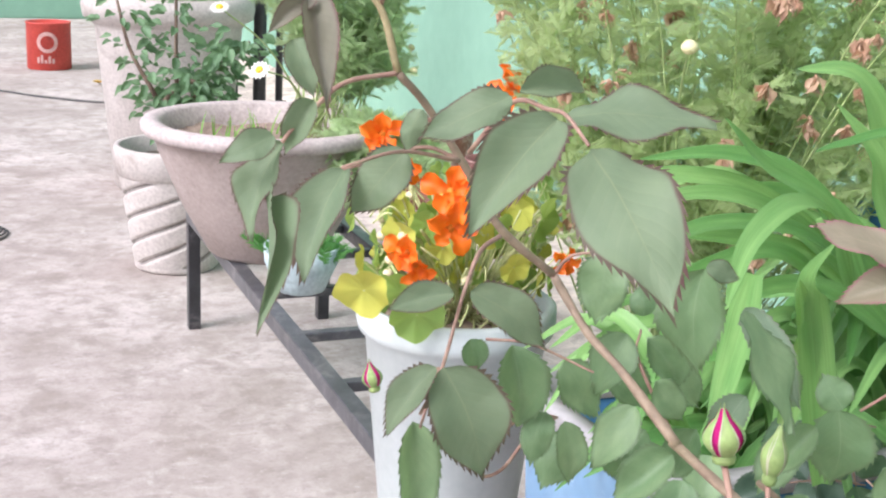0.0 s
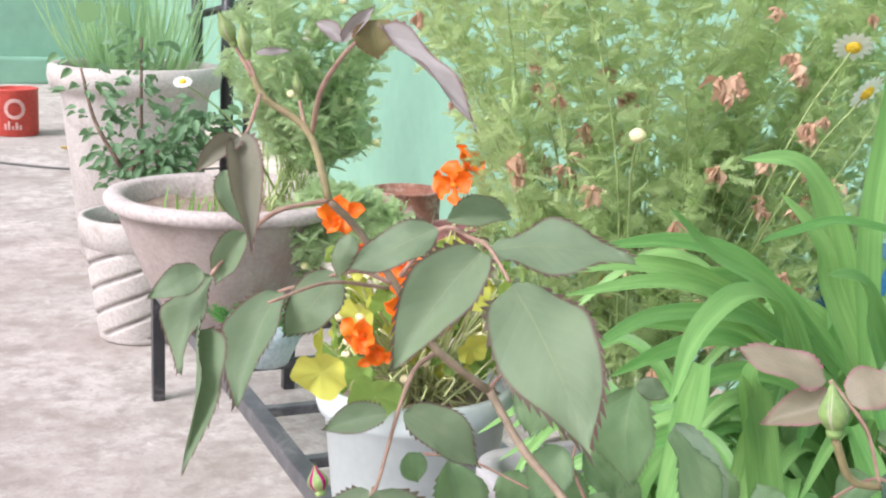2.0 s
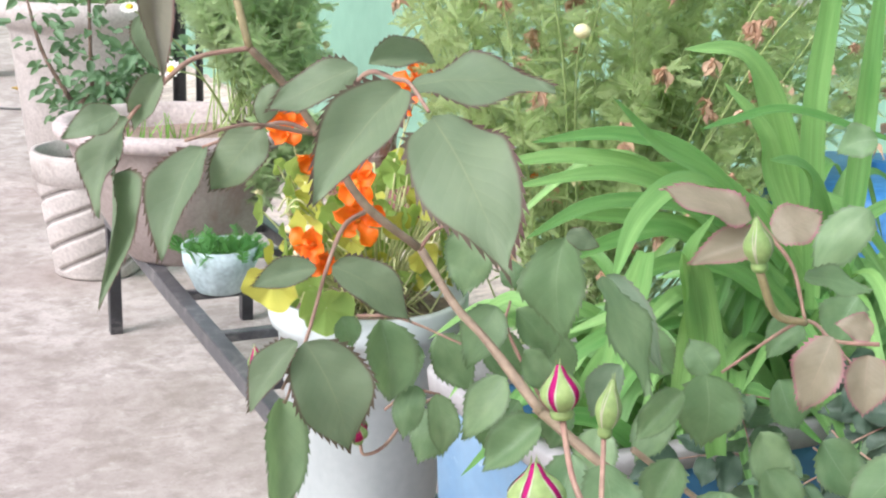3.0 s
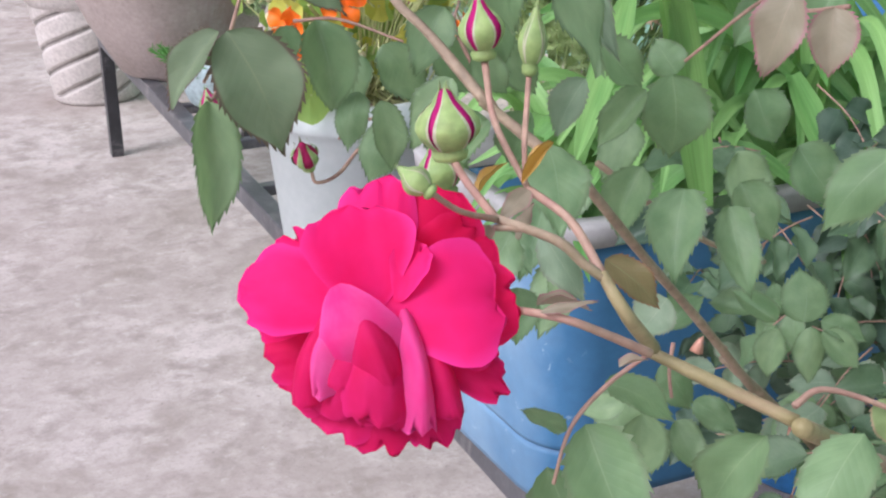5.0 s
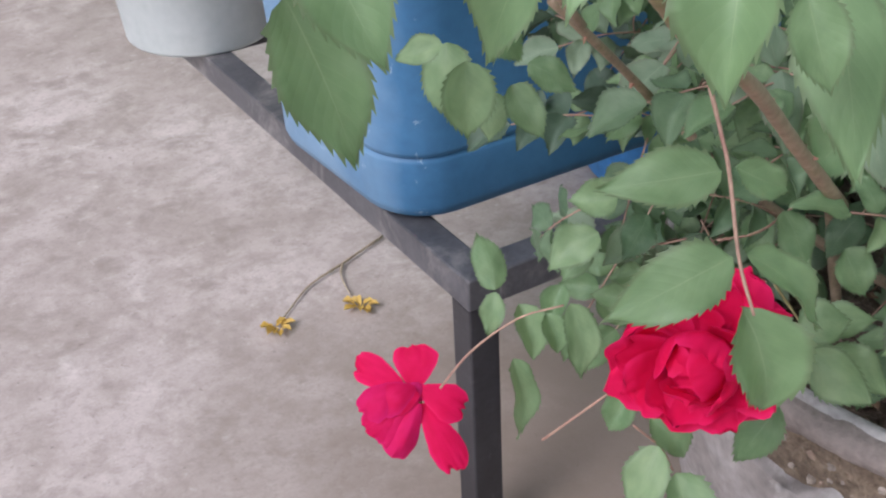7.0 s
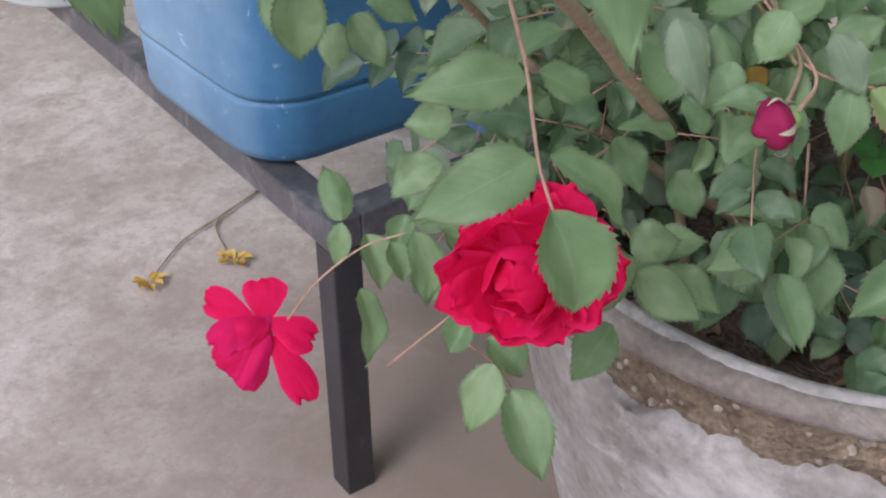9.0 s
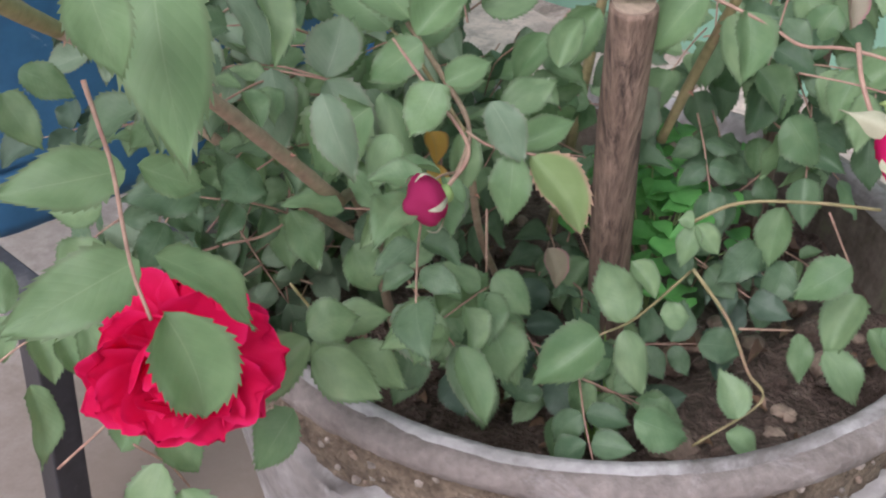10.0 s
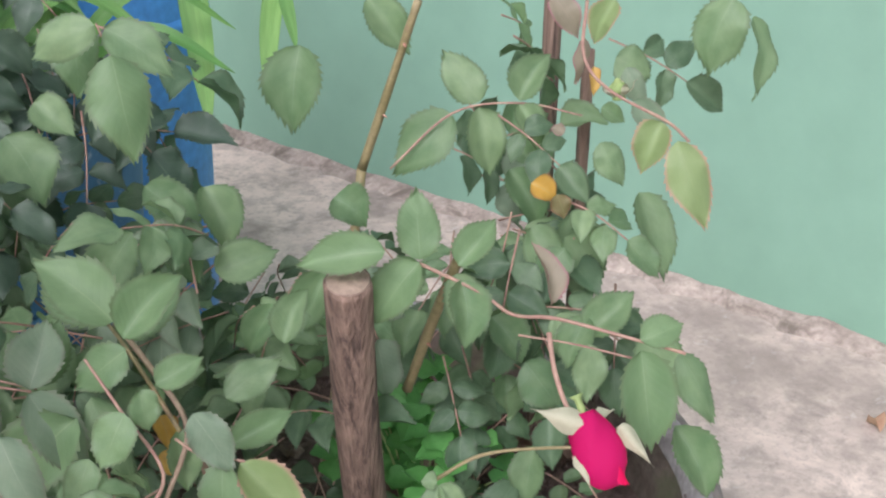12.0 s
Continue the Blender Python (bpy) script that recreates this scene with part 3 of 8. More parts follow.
def wall_foot(name, a, b, out, seed):
    """Low uneven plaster lip where a wall meets the floor."""
    bm = bmesh.new()
    a, b, out = Vector(a), Vector(b), Vector(out)
    n = int((b - a).length / 0.03)
    prev = None
    for k in range(n + 1):
        p = a.lerp(b, k / n)
        w = 0.036 + 0.026 * noise.noise((k * 0.31 + seed, 0, 0)) + 0.012 * noise.noise((k * 1.3 + seed, 0, 5))
        h = 0.02 + 0.012 * noise.noise((k * 0.23, seed, 2)) + 0.006 * noise.noise((k * 1.1, seed, 7))
        row = [bm.verts.new(q) for q in (p - out * 0.01, p + out * w * 1.6, p + out * w + Vector((0, 0, h * 0.5)), p + Vector((0, 0, h)) + out * 0.004, p - out * 0.01 + Vector((0, 0, h)))]
        if prev:
            for i in range(4):
                bm.faces.new((prev[i], row[i], row[i + 1], prev[i + 1]))
        prev = row
    return part(name, bm, M_PLASTER)


tagged(wall_foot("baseboard_east", (1.967, 14.4, -0.002), (1.967, -4.9, -0.002), (-1, 0, 0), 3), "crumbling plaster lip at the wall foot", "trim", kind="structure")
kerb = part("baseboard_north", box((-8.9, 14.28, -0.01), (1.957, 14.495, 0.3), 0.03), M_WALL)
tagged(kerb, "low green kerb along the far wall", "trim", kind="structure")


# ---- steel pot stand ----
def steel_bar(lo, hi, parent, name):
    return part(name, box(lo, hi, 0.003, 2), M_IRON if name == "leg" else M_IRON_DUSTY_SKYLIT, parent)


SH, SL, SW, ST = 0.42, 3.165, 0.5, 0.0425
stand = thing("pot_stand", "long black painted steel stand carrying potted plants", "plant stand", (0.0055, -0.03, 0))
stand.rotation_euler.z = 0.0045
steel_bar((0, 0, SH - ST), (ST, SL, SH), stand, "side_rail")
steel_bar((SW - ST, 0, SH - ST), (SW, SL, SH), stand, "side_rail")
for y in (0, SL - ST):
    steel_bar((ST, y, SH - ST), (SW - ST, y + ST, SH), stand, "end_rail")
for y in (0.45, 0.83, 1.16, 1.5, 1.84, 2.2, 2.55, 2.85):
    steel_bar((ST, y, SH - ST + 0.012), (SW - ST, y + 0.03, SH - 0.006), stand, "cross_bar")
for x in (0, SW - ST):
    for y in (0, SL - ST):
        leg = steel_bar((x + 0.001, y + 0.001, 0), (x + ST - 0.001, y + ST - 0.001, SH - ST), stand, "leg")
        if x == 0 and y == 0:
            for v in leg.data.vertices:
                v.co.x += -0.004 * (1 - v.co.z / (SH - ST))
                v.co.y += -0.011 * (1 - v.co.z / (SH - ST))


# ---- blue tub ----
def rounded_ring(bm, lo, hi, r, z, seg=6):
    ring = []
    for cx, cy, a0 in ((hi[0] - r, hi[1] - r, 0), (lo[0] + r, hi[1] - r, 90), (lo[0] + r, lo[1] + r, 180), (hi[0] - r, lo[1] + r, 270)):
        for k in range(seg + 1):
            a = radians(a0 + 90 * k / seg)
            x, y = cx + r * math.cos(a), cy + r * math.sin(a)
            x -= 0.05 * (y - TUB[1]) * (1 - (x - TUB[0]) / (TUB[2] - TUB[0]))
            ring.append(bm.verts.new((x, y, z)))
    return ring


def tub_shell(levels, material, name, parent, closed=True, label=""):
    """Walls through levels of (inset, height, corner radius) round the tub's plan, from outside bottom to inside bottom."""
    bm = bmesh.new()
    rings = [rounded_ring(bm, (TUB[0] + i, TUB[1] + i), (TUB[2] - i, TUB[3] - i), r, z) for i, z, r in levels]
    for p, q in zip(rings, rings[1:]):
        for k in range(len(p)):
            bm.faces.new((p[k], p[(k + 1) % len(p)], q[(k + 1) % len(p)], q[k]))
    if closed:
        bm.faces.new(rings[0][::-1])
        bm.faces.new(rings[-1])
    return part(name, bm, material, parent, label, True)


TUB = (-0.022, 0.08, 0.66, 0.46)
tub = thing("blue_tub", "scuffed blue plastic tub planter with a grey rim", "planter")
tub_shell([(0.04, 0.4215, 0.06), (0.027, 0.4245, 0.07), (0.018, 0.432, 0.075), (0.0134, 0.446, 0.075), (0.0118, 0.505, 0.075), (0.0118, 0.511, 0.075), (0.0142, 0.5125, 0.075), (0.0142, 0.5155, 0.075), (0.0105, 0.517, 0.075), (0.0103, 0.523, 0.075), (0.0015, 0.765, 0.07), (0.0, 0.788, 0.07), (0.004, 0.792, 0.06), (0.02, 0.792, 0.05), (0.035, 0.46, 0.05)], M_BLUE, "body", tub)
tub_shell([(0.002, 0.79, 0.065), (-0.006, 0.793, 0.07), (-0.008, 0.816, 0.07), (-0.006, 0.822, 0.07), (0.018, 0.822, 0.055), (0.022, 0.775, 0.055)], M_RIM, "rim", tub, False, "greyed white plastic rim")
tub_soil = bmesh.new()
bmesh.ops.create_grid(tub_soil, x_segments=30, y_segments=18, size=0.5)
for v in tub_soil.verts:
    v.co = Vector((0.32 + v.co.x * 0.6, 0.27 + v.co.y * 0.33, 0.7 + 0.02 * noise.noise(v.co * 9) + 0.01 * noise.noise(v.co * 30)))
part("soil", tub_soil, M_SOIL, tub, "dry brown soil", True)


# ---- big cement pot with the rose's stake ----
PC = Vector((0.394, -0.461, 0))
pot = thing("cement_pot", "large round weathered cement pot with worn rim", "pot", PC)
def pot_ring(profile, seg, rough, seed, edge=0.0):
    """A turned wall with noise relief of depth rough; edge makes its first or last ring ragged in height."""
    bm = bmesh.new()
    rings = []
    for i, (r, z) in enumerate(profile):
        ring = []
        for k in range(seg):
            a = 2 * math.pi * k / seg
            c, s = math.cos(a), math.sin(a)
            q = r * (1 + 0.012 * noise.noise((c * 2 + seed, s * 2, z * 4)))
            q += rough * (noise.noise((c * 22, s * 22, z * 60 + seed)) + 0.7 * noise.noise((c * 50, s * 50, z * 140)))
            dz = edge * (noise.noise((c * 6, s * 6, seed)) + 0.6 * noise.noise((c * 22, s * 22, seed)) + 0.3 * noise.noise((c * 60, s * 60, seed))) if i >= len(profile) - 2 else 0.0
            ring.append(bm.verts.new((q * c, q * s, z + dz)))
        rings.append(ring)
    for p, q in zip(rings, rings[1:]):
        for k in range(seg):
            bm.faces.new((p[k], p[(k + 1) % seg], q[(k + 1) % seg], q[k]))
    return bm


body = pot_ring([(0.25, 0.0), (0.27, 0.01), (0.29, 0.08), (0.307, 0.16), (0.324, 0.24), (0.342, 0.32), (0.357, 0.39), (0.366, 0.44), (0.3685, 0.466), (0.3685, 0.474), (0.352, 0.476)], 240, 0.0008, 2, 0.017)
part("body", body, M_CEMENT, pot, "", True)
band = pot_ring([(0.34, 0.42), (0.35, 0.43)] + [(0.354 + 0.006 * k / 18, 0.436 + 0.098 * k / 18) for k in range(19)] + [(0.35, 0.5355)], 360, 0.0034, 5)
part("worn_band", band, M_CEMENT_ROUGH, pot, "crumbled brown aggregate band under the rim", True)
inner = pot_ring([(0.306, 0.42), (0.322, 0.44), (0.331, 0.49), (0.338, 0.54)], 160, 0.002, 3)
part("inner_wall", inner, M_MOSSY, pot, "brown stained inner wall", True)
rim = pot_ring([(0.336, 0.536), (0.34, 0.548), (0.345, 0.554), (0.356, 0.555), (0.366, 0.5525), (0.372, 0.547), (0.3735, 0.54), (0.372, 0.532), (0.366, 0.527), (0.35, 0.526)], 280, 0.0014, 8, 0.006)
part("rim", rim, M_RIM_CEMENT, pot, "grey pitted cement rim", True)
lip = pot_ring([(0.335, 0.533), (0.338, 0.548), (0.3445, 0.5565), (0.3525, 0.5575), (0.3585, 0.5545)], 280, 0.0008, 11, 0.002)
part("lip", lip, M_LIP, pot, "pale worn inner lip of the rim", True)
gr = random.Random(61)
for k in range(110):
    a, z = gr.uniform(math.pi * 0.75, math.pi * 2.0), gr.uniform(0.478, 0.528)
    grit = bmesh.new()
    bmesh.ops.create_icosphere(grit, subdivisions=1, radius=1)
    size = gr.uniform(0.002, 0.0055)
    q = 0.354 + 0.006 * (z - 0.436) / 0.098
    for v in grit.verts:
        v.co = v.co * size * (1 + 0.5 * noise.noise(v.co * 1.3 + Vector((k * 1.7, 0, 0))))
        v.co += Vector((q * math.cos(a), q * math.sin(a), z))
    part("stone", grit, gr.choice((M_GRIT, M_GRIT, M_SOIL_PALE)), pot)
soil = bmesh.new()
bmesh.ops.create_circle(soil, cap_ends=True, radius=0.322, segments=40)
bmesh.ops.triangulate(soil, faces=soil.faces[:])
bmesh.ops.subdivide_edges(soil, edges=soil.edges[:], cuts=12, use_grid_fill=True)
for v in soil.verts:
    v.co.z = 0.468 + 0.02 * noise.noise(v.co * 7) + 0.014 * noise.noise(v.co * 24) + 0.006 * noise.noise(v.co * 60)
part("soil", soil, M_SOIL, pot, "dry crumbly brown soil", True)

stake = thing("wooden_stake", "weathered round wooden stake set in the soil", "stake", (0.345, -0.545, 0.44))
sp = [Vector((0.002, 0.0, 0.0)), Vector((-0.03, -0.01, 0.14)), Vector((-0.062, -0.024, 0.29)), Vector((-0.097, -0.047, 0.432))]
bark = tube(spline(sp, 26), 0.0192, 0.0182, 40)
for v in bark.verts:
    # split grain down the shaft
    a = math.atan2(v.co.y - v.co.z * -0.09, v.co.x - v.co.z * -0.215)
    v.co.xy += Vector((math.cos(a), math.sin(a))) * (0.0016 * noise.noise((math.cos(a) * 3, math.sin(a) * 3 + v.co.z * 4, 3)) - 0.0045 * max(0, noise.noise((math.cos(a) * 5, math.sin(a) * 5, v.co.z * 3 + 8)) - 0.12))
part("shaft", bark, M_STAKE, stake, "", True)
top = sp[-1]
lean = (sp[-1] - sp[-2]).normalized()
part("sawn_end", tube([top - lean * 0.001, top + lean * 0.0015], 0.0168, 0.0162, 24), M_CUT, stake, "sawn wooden end")


# ---- rose bush: canes, leaflets, buds and blooms ----
def leaf_half(t):
    return 0.5 * math.sin(math.pi * min(1.0, t**0.82)) ** (0.6 + 0.46 * t) if 0 < t < 1 else 0.0


def petal_half(t):
    w = 0.14 + 0.86 * min(1.0, t / 0.6) ** 0.7
    if t > 0.6:
        w *= max(0.0, 1 - ((t - 0.6) / 0.4) ** 3.6) ** 0.5
    return 0.5 * w


# curl, fold, wave, tip bend, twist, sideways sweep
LEAF_SHAPES = (
    (0.25, 0.2, 0.06, 0.05, 0.1, 0.03),
    (0.42, 0.1, 0.1, 0.1, -0.25, -0.05),
    (0.15, 0.3, 0.08, 0.15, 0.2, 0.06),
    (0.3, 0.02, 0.13, 0.0, -0.1, -0.03),
    (0.5, -0.12, 0.1, 0.12, 0.3, 0.05),
    (0.2, 0.36, 0.12, 0.2, -0.3, -0.07),
    (0.35, 0.16, 0.15, 0.05, 0.0, 0.08),
)


def rose_leaf_mesh(material, seed, curl, fold, wave, bend, twist, sweep):
    """A toothed, unevenly cockled rose leaflet."""
    r = random.Random(seed * 7 + 3)
    fine = material in (M_LEAF_RED, M_LEAF_DUSK, M_LEAF_PINK, M_LEAF_SKY_SHEEN)
    me = blade_mesh("rose_leaflet", material, leaf_half, 34 if fine else 26, curl, fold, wave, 0.06, 4, seed, bend, 1.0, 2)
    for v in me.vertices:
        x, y = v.co.x, v.co.y
        v.co.z += 0.7 * twist * x * (y - 0.35) + 0.022 * noise.noise((x * 5, y * 5, seed * 9.1)) + 0.01 * noise.noise((x * 14, y * 14, seed * 3.3))
        v.co.x = x * (1 + 0.09 * noise.noise((seed * 5.0, y * 3, 1 if x > 0 else 4))) + sweep * math.sin(math.pi * y)
    return me


LEAF_MATS = {"g": M_LEAF, "n": M_LEAF_NEW, "r": M_LEAF_RED, "k": M_LEAF_DUSK, "p": M_LEAF_PINK, "y": M_LEAF_LIME, "d": M_LEAF_DULL, "w": M_LEAF_DUSTY, "o": M_LEAF_DRY, "m": M_LEAF_SKY_SHEEN, "h": M_LEAF_OLD_SHADED, "b": M_LEAF_SHADE}
LEAF_MESH = {}
for kind, material in LEAF_MATS.items():
    LEAF_MESH[kind] = [rose_leaf_mesh(material, seed, *shape) for seed, shape in enumerate(LEAF_SHAPES)]

bush = thing("rose_bush", "pink-red rose bush with thorny canes growing from the cement pot", "rose bush", (0.36, -0.46, 0.46))
rng = random.Random(11)


def leaf(kind, base, tip, width, normal):
    base, tip = Vector(base), Vector(tip)
    way = tip - base
    return place("leaf", LEAF_MESH[kind][rng.randrange(len(LEAF_SHAPES))], bush, base, way, normal, way.length, width)


def thorn(at, way, size):
    bm = bmesh.new()
    way = Vector(way).normalized()
    p = [Vector(at), Vector(at) + way * size * 0.5 + Vector((0, 0, -size * 0.08)), Vector(at) + way * size + Vector((0, 0, -size * 0.3))]
    tube(p, size * 0.3, size * 0.02, 5, bm)
    return wpart("thorn", bm, M_THORN, bush)


def stalk(material, r0, r1, *way):
    line = spline(way, 6)
    name = "cane" if max(r0, r1) > 0.0034 else "leaf_stalk"
    ob = wpart(name, tube(line, r0, r1, 10 if name == "cane" else 7, None, 0.15), material, bush)
    if name == "cane":
        for i in range(3, len(line) - 2, 5):
            side = (line[i + 1] - line[i]).cross(Vector((rng.uniform(-1, 1), rng.uniform(-1, 1), rng.uniform(-0.3, 1)))).normalized()
            thorn(line[i] + side * r0 * 0.7, side + (line[i] - line[i + 1]).normalized() * 0.4, rng.uniform(0.005, 0.0085))
    return ob


def petal_meshes(name, material, cup, bend, wave, count=4):
    out = []
    for seed in range(count):
        me = blade_mesh(name, material, petal_half, 16, 0.0, 0.0, 0.0, 0, 9, seed * 5 + 1, 0.0, 1.5)
        for v in me.vertices:
            x, t = v.co.x, v.co.y
            # cupped across and along, the rim rolled out or in, the margin scalloped
            v.co.z = cup * (x * x * 1.6 - 0.5 * math.sin(math.pi * min(t, 1) * 0.8)) - bend * max(0.0, t - 0.5) ** 2 * 2.4
            v.co.z += wave * math.sin(x * 8 + seed * 2.1) * t**3
            v.co.z += 0.05 * noise.noise((x * 3.5, t * 3.5, seed * 4.7)) * t
            # fine pleats run to a crimped, nicked rim
            v.co.z += (0.035 * noise.noise((x * 11, t * 1.5, seed * 2.9)) + 0.03 * noise.noise((x * 5, t * 9, seed * 6.1))) * t**2
            v.co.y += 0.11 * noise.noise((x * 9, 0.0, seed * 8.3)) * t**4
            v.co.x += 0.05 * noise.noise((seed * 3.7, t * 9, 2.0 if x > 0 else 5.0)) * x * 2 * t
            v.co.y += (0.045 * math.sin(x * (8 + 2 * seed) + seed * 1.7) + 0.01 * math.sin(x * 29 + seed)) * t**5 - 0.15 * t**6 * math.exp(-((x - 0.07 * (seed - 1.5)) ** 2) / 0.005)
        out.append(me)
    return out


def bloom(label, centre, axis, size, layers, material, seed, inner_material=None):
    """A full rose: petals in whorls, each whorl as (count, opening in degrees, length, breadth, cup, reflex)."""
    r = random.Random(seed)
    centre, axis = Vector(centre), Vector(axis).normalized()
    heart = bmesh.new()
    bmesh.ops.create_uvsphere(heart, u_segments=12, v_segments=8, radius=size * 0.1)
    for v in heart.verts:
        v.co += centre - axis * size * 0.04
    flower = wpart("rose_flower", heart, M_SEPAL, bush, label)
    u = axis.orthogonal().normalized()
    w = axis.cross(u)
    turn = 0.0
    for i, (count, opening, length, breadth, cup, reflex) in enumerate(layers):
        inner_whorl = inner_material and i >= len(layers) - 3
        meshes = petal_meshes("rose_petal", inner_material if inner_whorl else material, cup, reflex, 0.05)
        for k in range(count):
            a = turn + 2 * math.pi * k / count + r.uniform(-0.2, 0.2)
            th = radians(opening + r.uniform(-17, 17))
            radial = math.cos(a) * u + math.sin(a) * w
            way = axis * math.cos(th) + radial * math.sin(th)
            inner = axis * math.sin(th) - radial * math.cos(th) + Vector((r.uniform(-0.12, 0.12), r.uniform(-0.12, 0.12), r.uniform(-0.12, 0.12)))
            L = size * length * r.uniform(0.86, 1.12)
            place("petal", meshes[r.randrange(len(meshes))], flower, centre + radial * size * 0.05, way, inner, L, size * breadth * r.uniform(0.9, 1.1), L)
        turn += 0.55
    for k in range(5):
        a = k * 2 * math.pi / 5
        radial = math.cos(a) * u + math.sin(a) * w
        place("sepal", SEPAL_MESH, flower, centre - axis * size * 0.08, radial - axis * 0.7, axis + radial * 0.7, size * 0.38, size * 0.12)
    return flower


SEPAL_MESH = blade_mesh("sepal", M_SEPAL, lambda t: 0.5 * (1 - t) ** 0.7 * min(1, t * 8 + 0.3) if t < 1 else 0.0, 8, 0.5, 0.3, 0.1, 0, 2, 3)


LONG_SEPAL = blade_mesh("sepal", M_SEPAL_PALE, lambda t: 0.5 * math.sin(math.pi * (0.2 + 0.8 * t**0.7)) ** 2 if t < 1 else 0.0, 12, 0.35, -0.3, 0.12, 0, 2, 7)


def bud(label, base, tip, r, wrap, core, sepal, hips=0.55, flare=0.0, reach=1.12, blunt=False, sepals=5):
    """A rose bud: green hip, coloured core, sepals that wrap it (wrap 0 to 1) and run out in fine tails; blunt for a barrel about to open."""
    base, tip = Vector(base), Vector(tip)
    axis = tip - base
    H = axis.length
    axis.normalize()
    m = frame_of(axis, Vector((0.3, -0.4, 0.9)))
    ux, uz = m.col[0], m.col[2]

    def prof(s):
        if blunt:
            return r * (0.5 + 0.5 * math.sin(math.pi / 2 * min(1, s / 0.5))) * max(0.0, 1 - max(0.0, (s - 0.45) / 0.57) ** 2.2) ** 0.5
        return r * (0.55 + 0.45 * math.sin(math.pi * min(1, s * 1.25))) * math.sqrt(max(0, 1 - s**(3.6 if wrap < 0.5 else 2.6))) if s < 1 else 0.0

    def ring_body(levels, sides=16, seam=0.0):
        bm = bmesh.new()
        rings = []
        for s, q in levels:
            c = base + axis * s * H
            # the petals overlap in a spiral
            rings.append([bm.verts.new(c + q * (1 + seam * ((3 * k / sides + 1.3 * s) % 1.0 - 0.5)) * (math.cos(2 * math.pi * k / sides) * ux + math.sin(2 * math.pi * k / sides) * uz)) for k in range(sides)])
        for a, b in zip(rings, rings[1:]):
            for k in range(sides):
                bm.faces.new((a[k], a[(k + 1) % sides], b[(k + 1) % sides], b[k]))
        bm.faces.new(rings[0][::-1])
        bm.faces.new(rings[-1])
        return bm

    body = wpart("rose_bud", ring_body([(0.2 + 0.8 * s, max(prof(s), r * 0.03)) for s in [k / 18 for k in range(19)]], 30, 0.18 if wrap < 0.5 else 0.0), core, bush, label)
    wpart("hip", ring_body([(0.0, r * 0.3), (0.04, r * hips), (0.13, r * hips * 1.1), (0.2, r * hips * 0.85), (0.24, r * hips * 0.9)]), M_SEPAL, body)
    for k in range(sepals):
        bm = bmesh.new()
        rows = []
        lap = (1.0, 0.74, 1.05, 0.82, 1.0)[k]
        for i in range(11):
            s = i / 10 * reach
            q = max(prof(min(s, 0.97)), r * 0.05) * 1.07 + flare * r * max(0, s - 0.15) ** 1.3 * 2
            half = wrap * 0.66 * lap * (1 - (i / 10.4) ** 2.4) ** 0.8
            a0 = 2 * math.pi * k / 5 + 0.08 * s
            c = base + axis * (0.2 + 0.8 * s - flare * 0.25 * s) * H
            rows.append([bm.verts.new(c + q * (1 + (0.02 if j else 0.06)) * (math.cos(a0 + j * half) * ux + math.sin(a0 + j * half) * uz)) for j in (-1, -0.82, 0, 0.82, 1)])
        for a, b in zip(rows, rows[1:]):
            for j in range(4):
                f = bm.faces.new((a[j], a[j + 1], b[j + 1], b[j]))
                f.material_index = 1 if j in (0, 3) else 0
        leaf_ob = wpart("sepal", bm, sepal, body)
        leaf_ob.data.materials.append(M_SEPAL_PALE)
    return body


# main canes down to the soil
stalk(M_CANE_GREEN, 0.0036, 0.0042, (-0.411, -0.771, 1.125), (-0.32, -0.7, 1.055), (-0.239, -0.633, 0.991))
stalk(M_CANE_BROWN, 0.0042, 0.0055, (-0.239, -0.633, 0.991), (-0.143, -0.583, 0.92), (-0.053, -0.541, 0.834), (0.019, -0.522, 0.758))
stalk(M_CANE_BROWN, 0.0042, 0.0055, (0.021, -0.515, 0.752), (0.14, -0.41, 0.66), (0.22, -0.38, 0.46))
stalk(M_CANE_BROWN, 0.0045, 0.006, (0.044, -0.299, 0.734), (0.17, -0.35, 0.6), (0.34, -0.42, 0.46))
stalk(M_CANE_GREEN, 0.0051, 0.0068, (0.538, -0.358, 0.807), (0.515, -0.35, 0.62), (0.47, -0.36, 0.46))
stalk(M_CANE_BROWN, 0.003, 0.0036, (0.131, -0.54, 0.78), (0.2, -0.5, 0.64), (0.33, -0.45, 0.46))

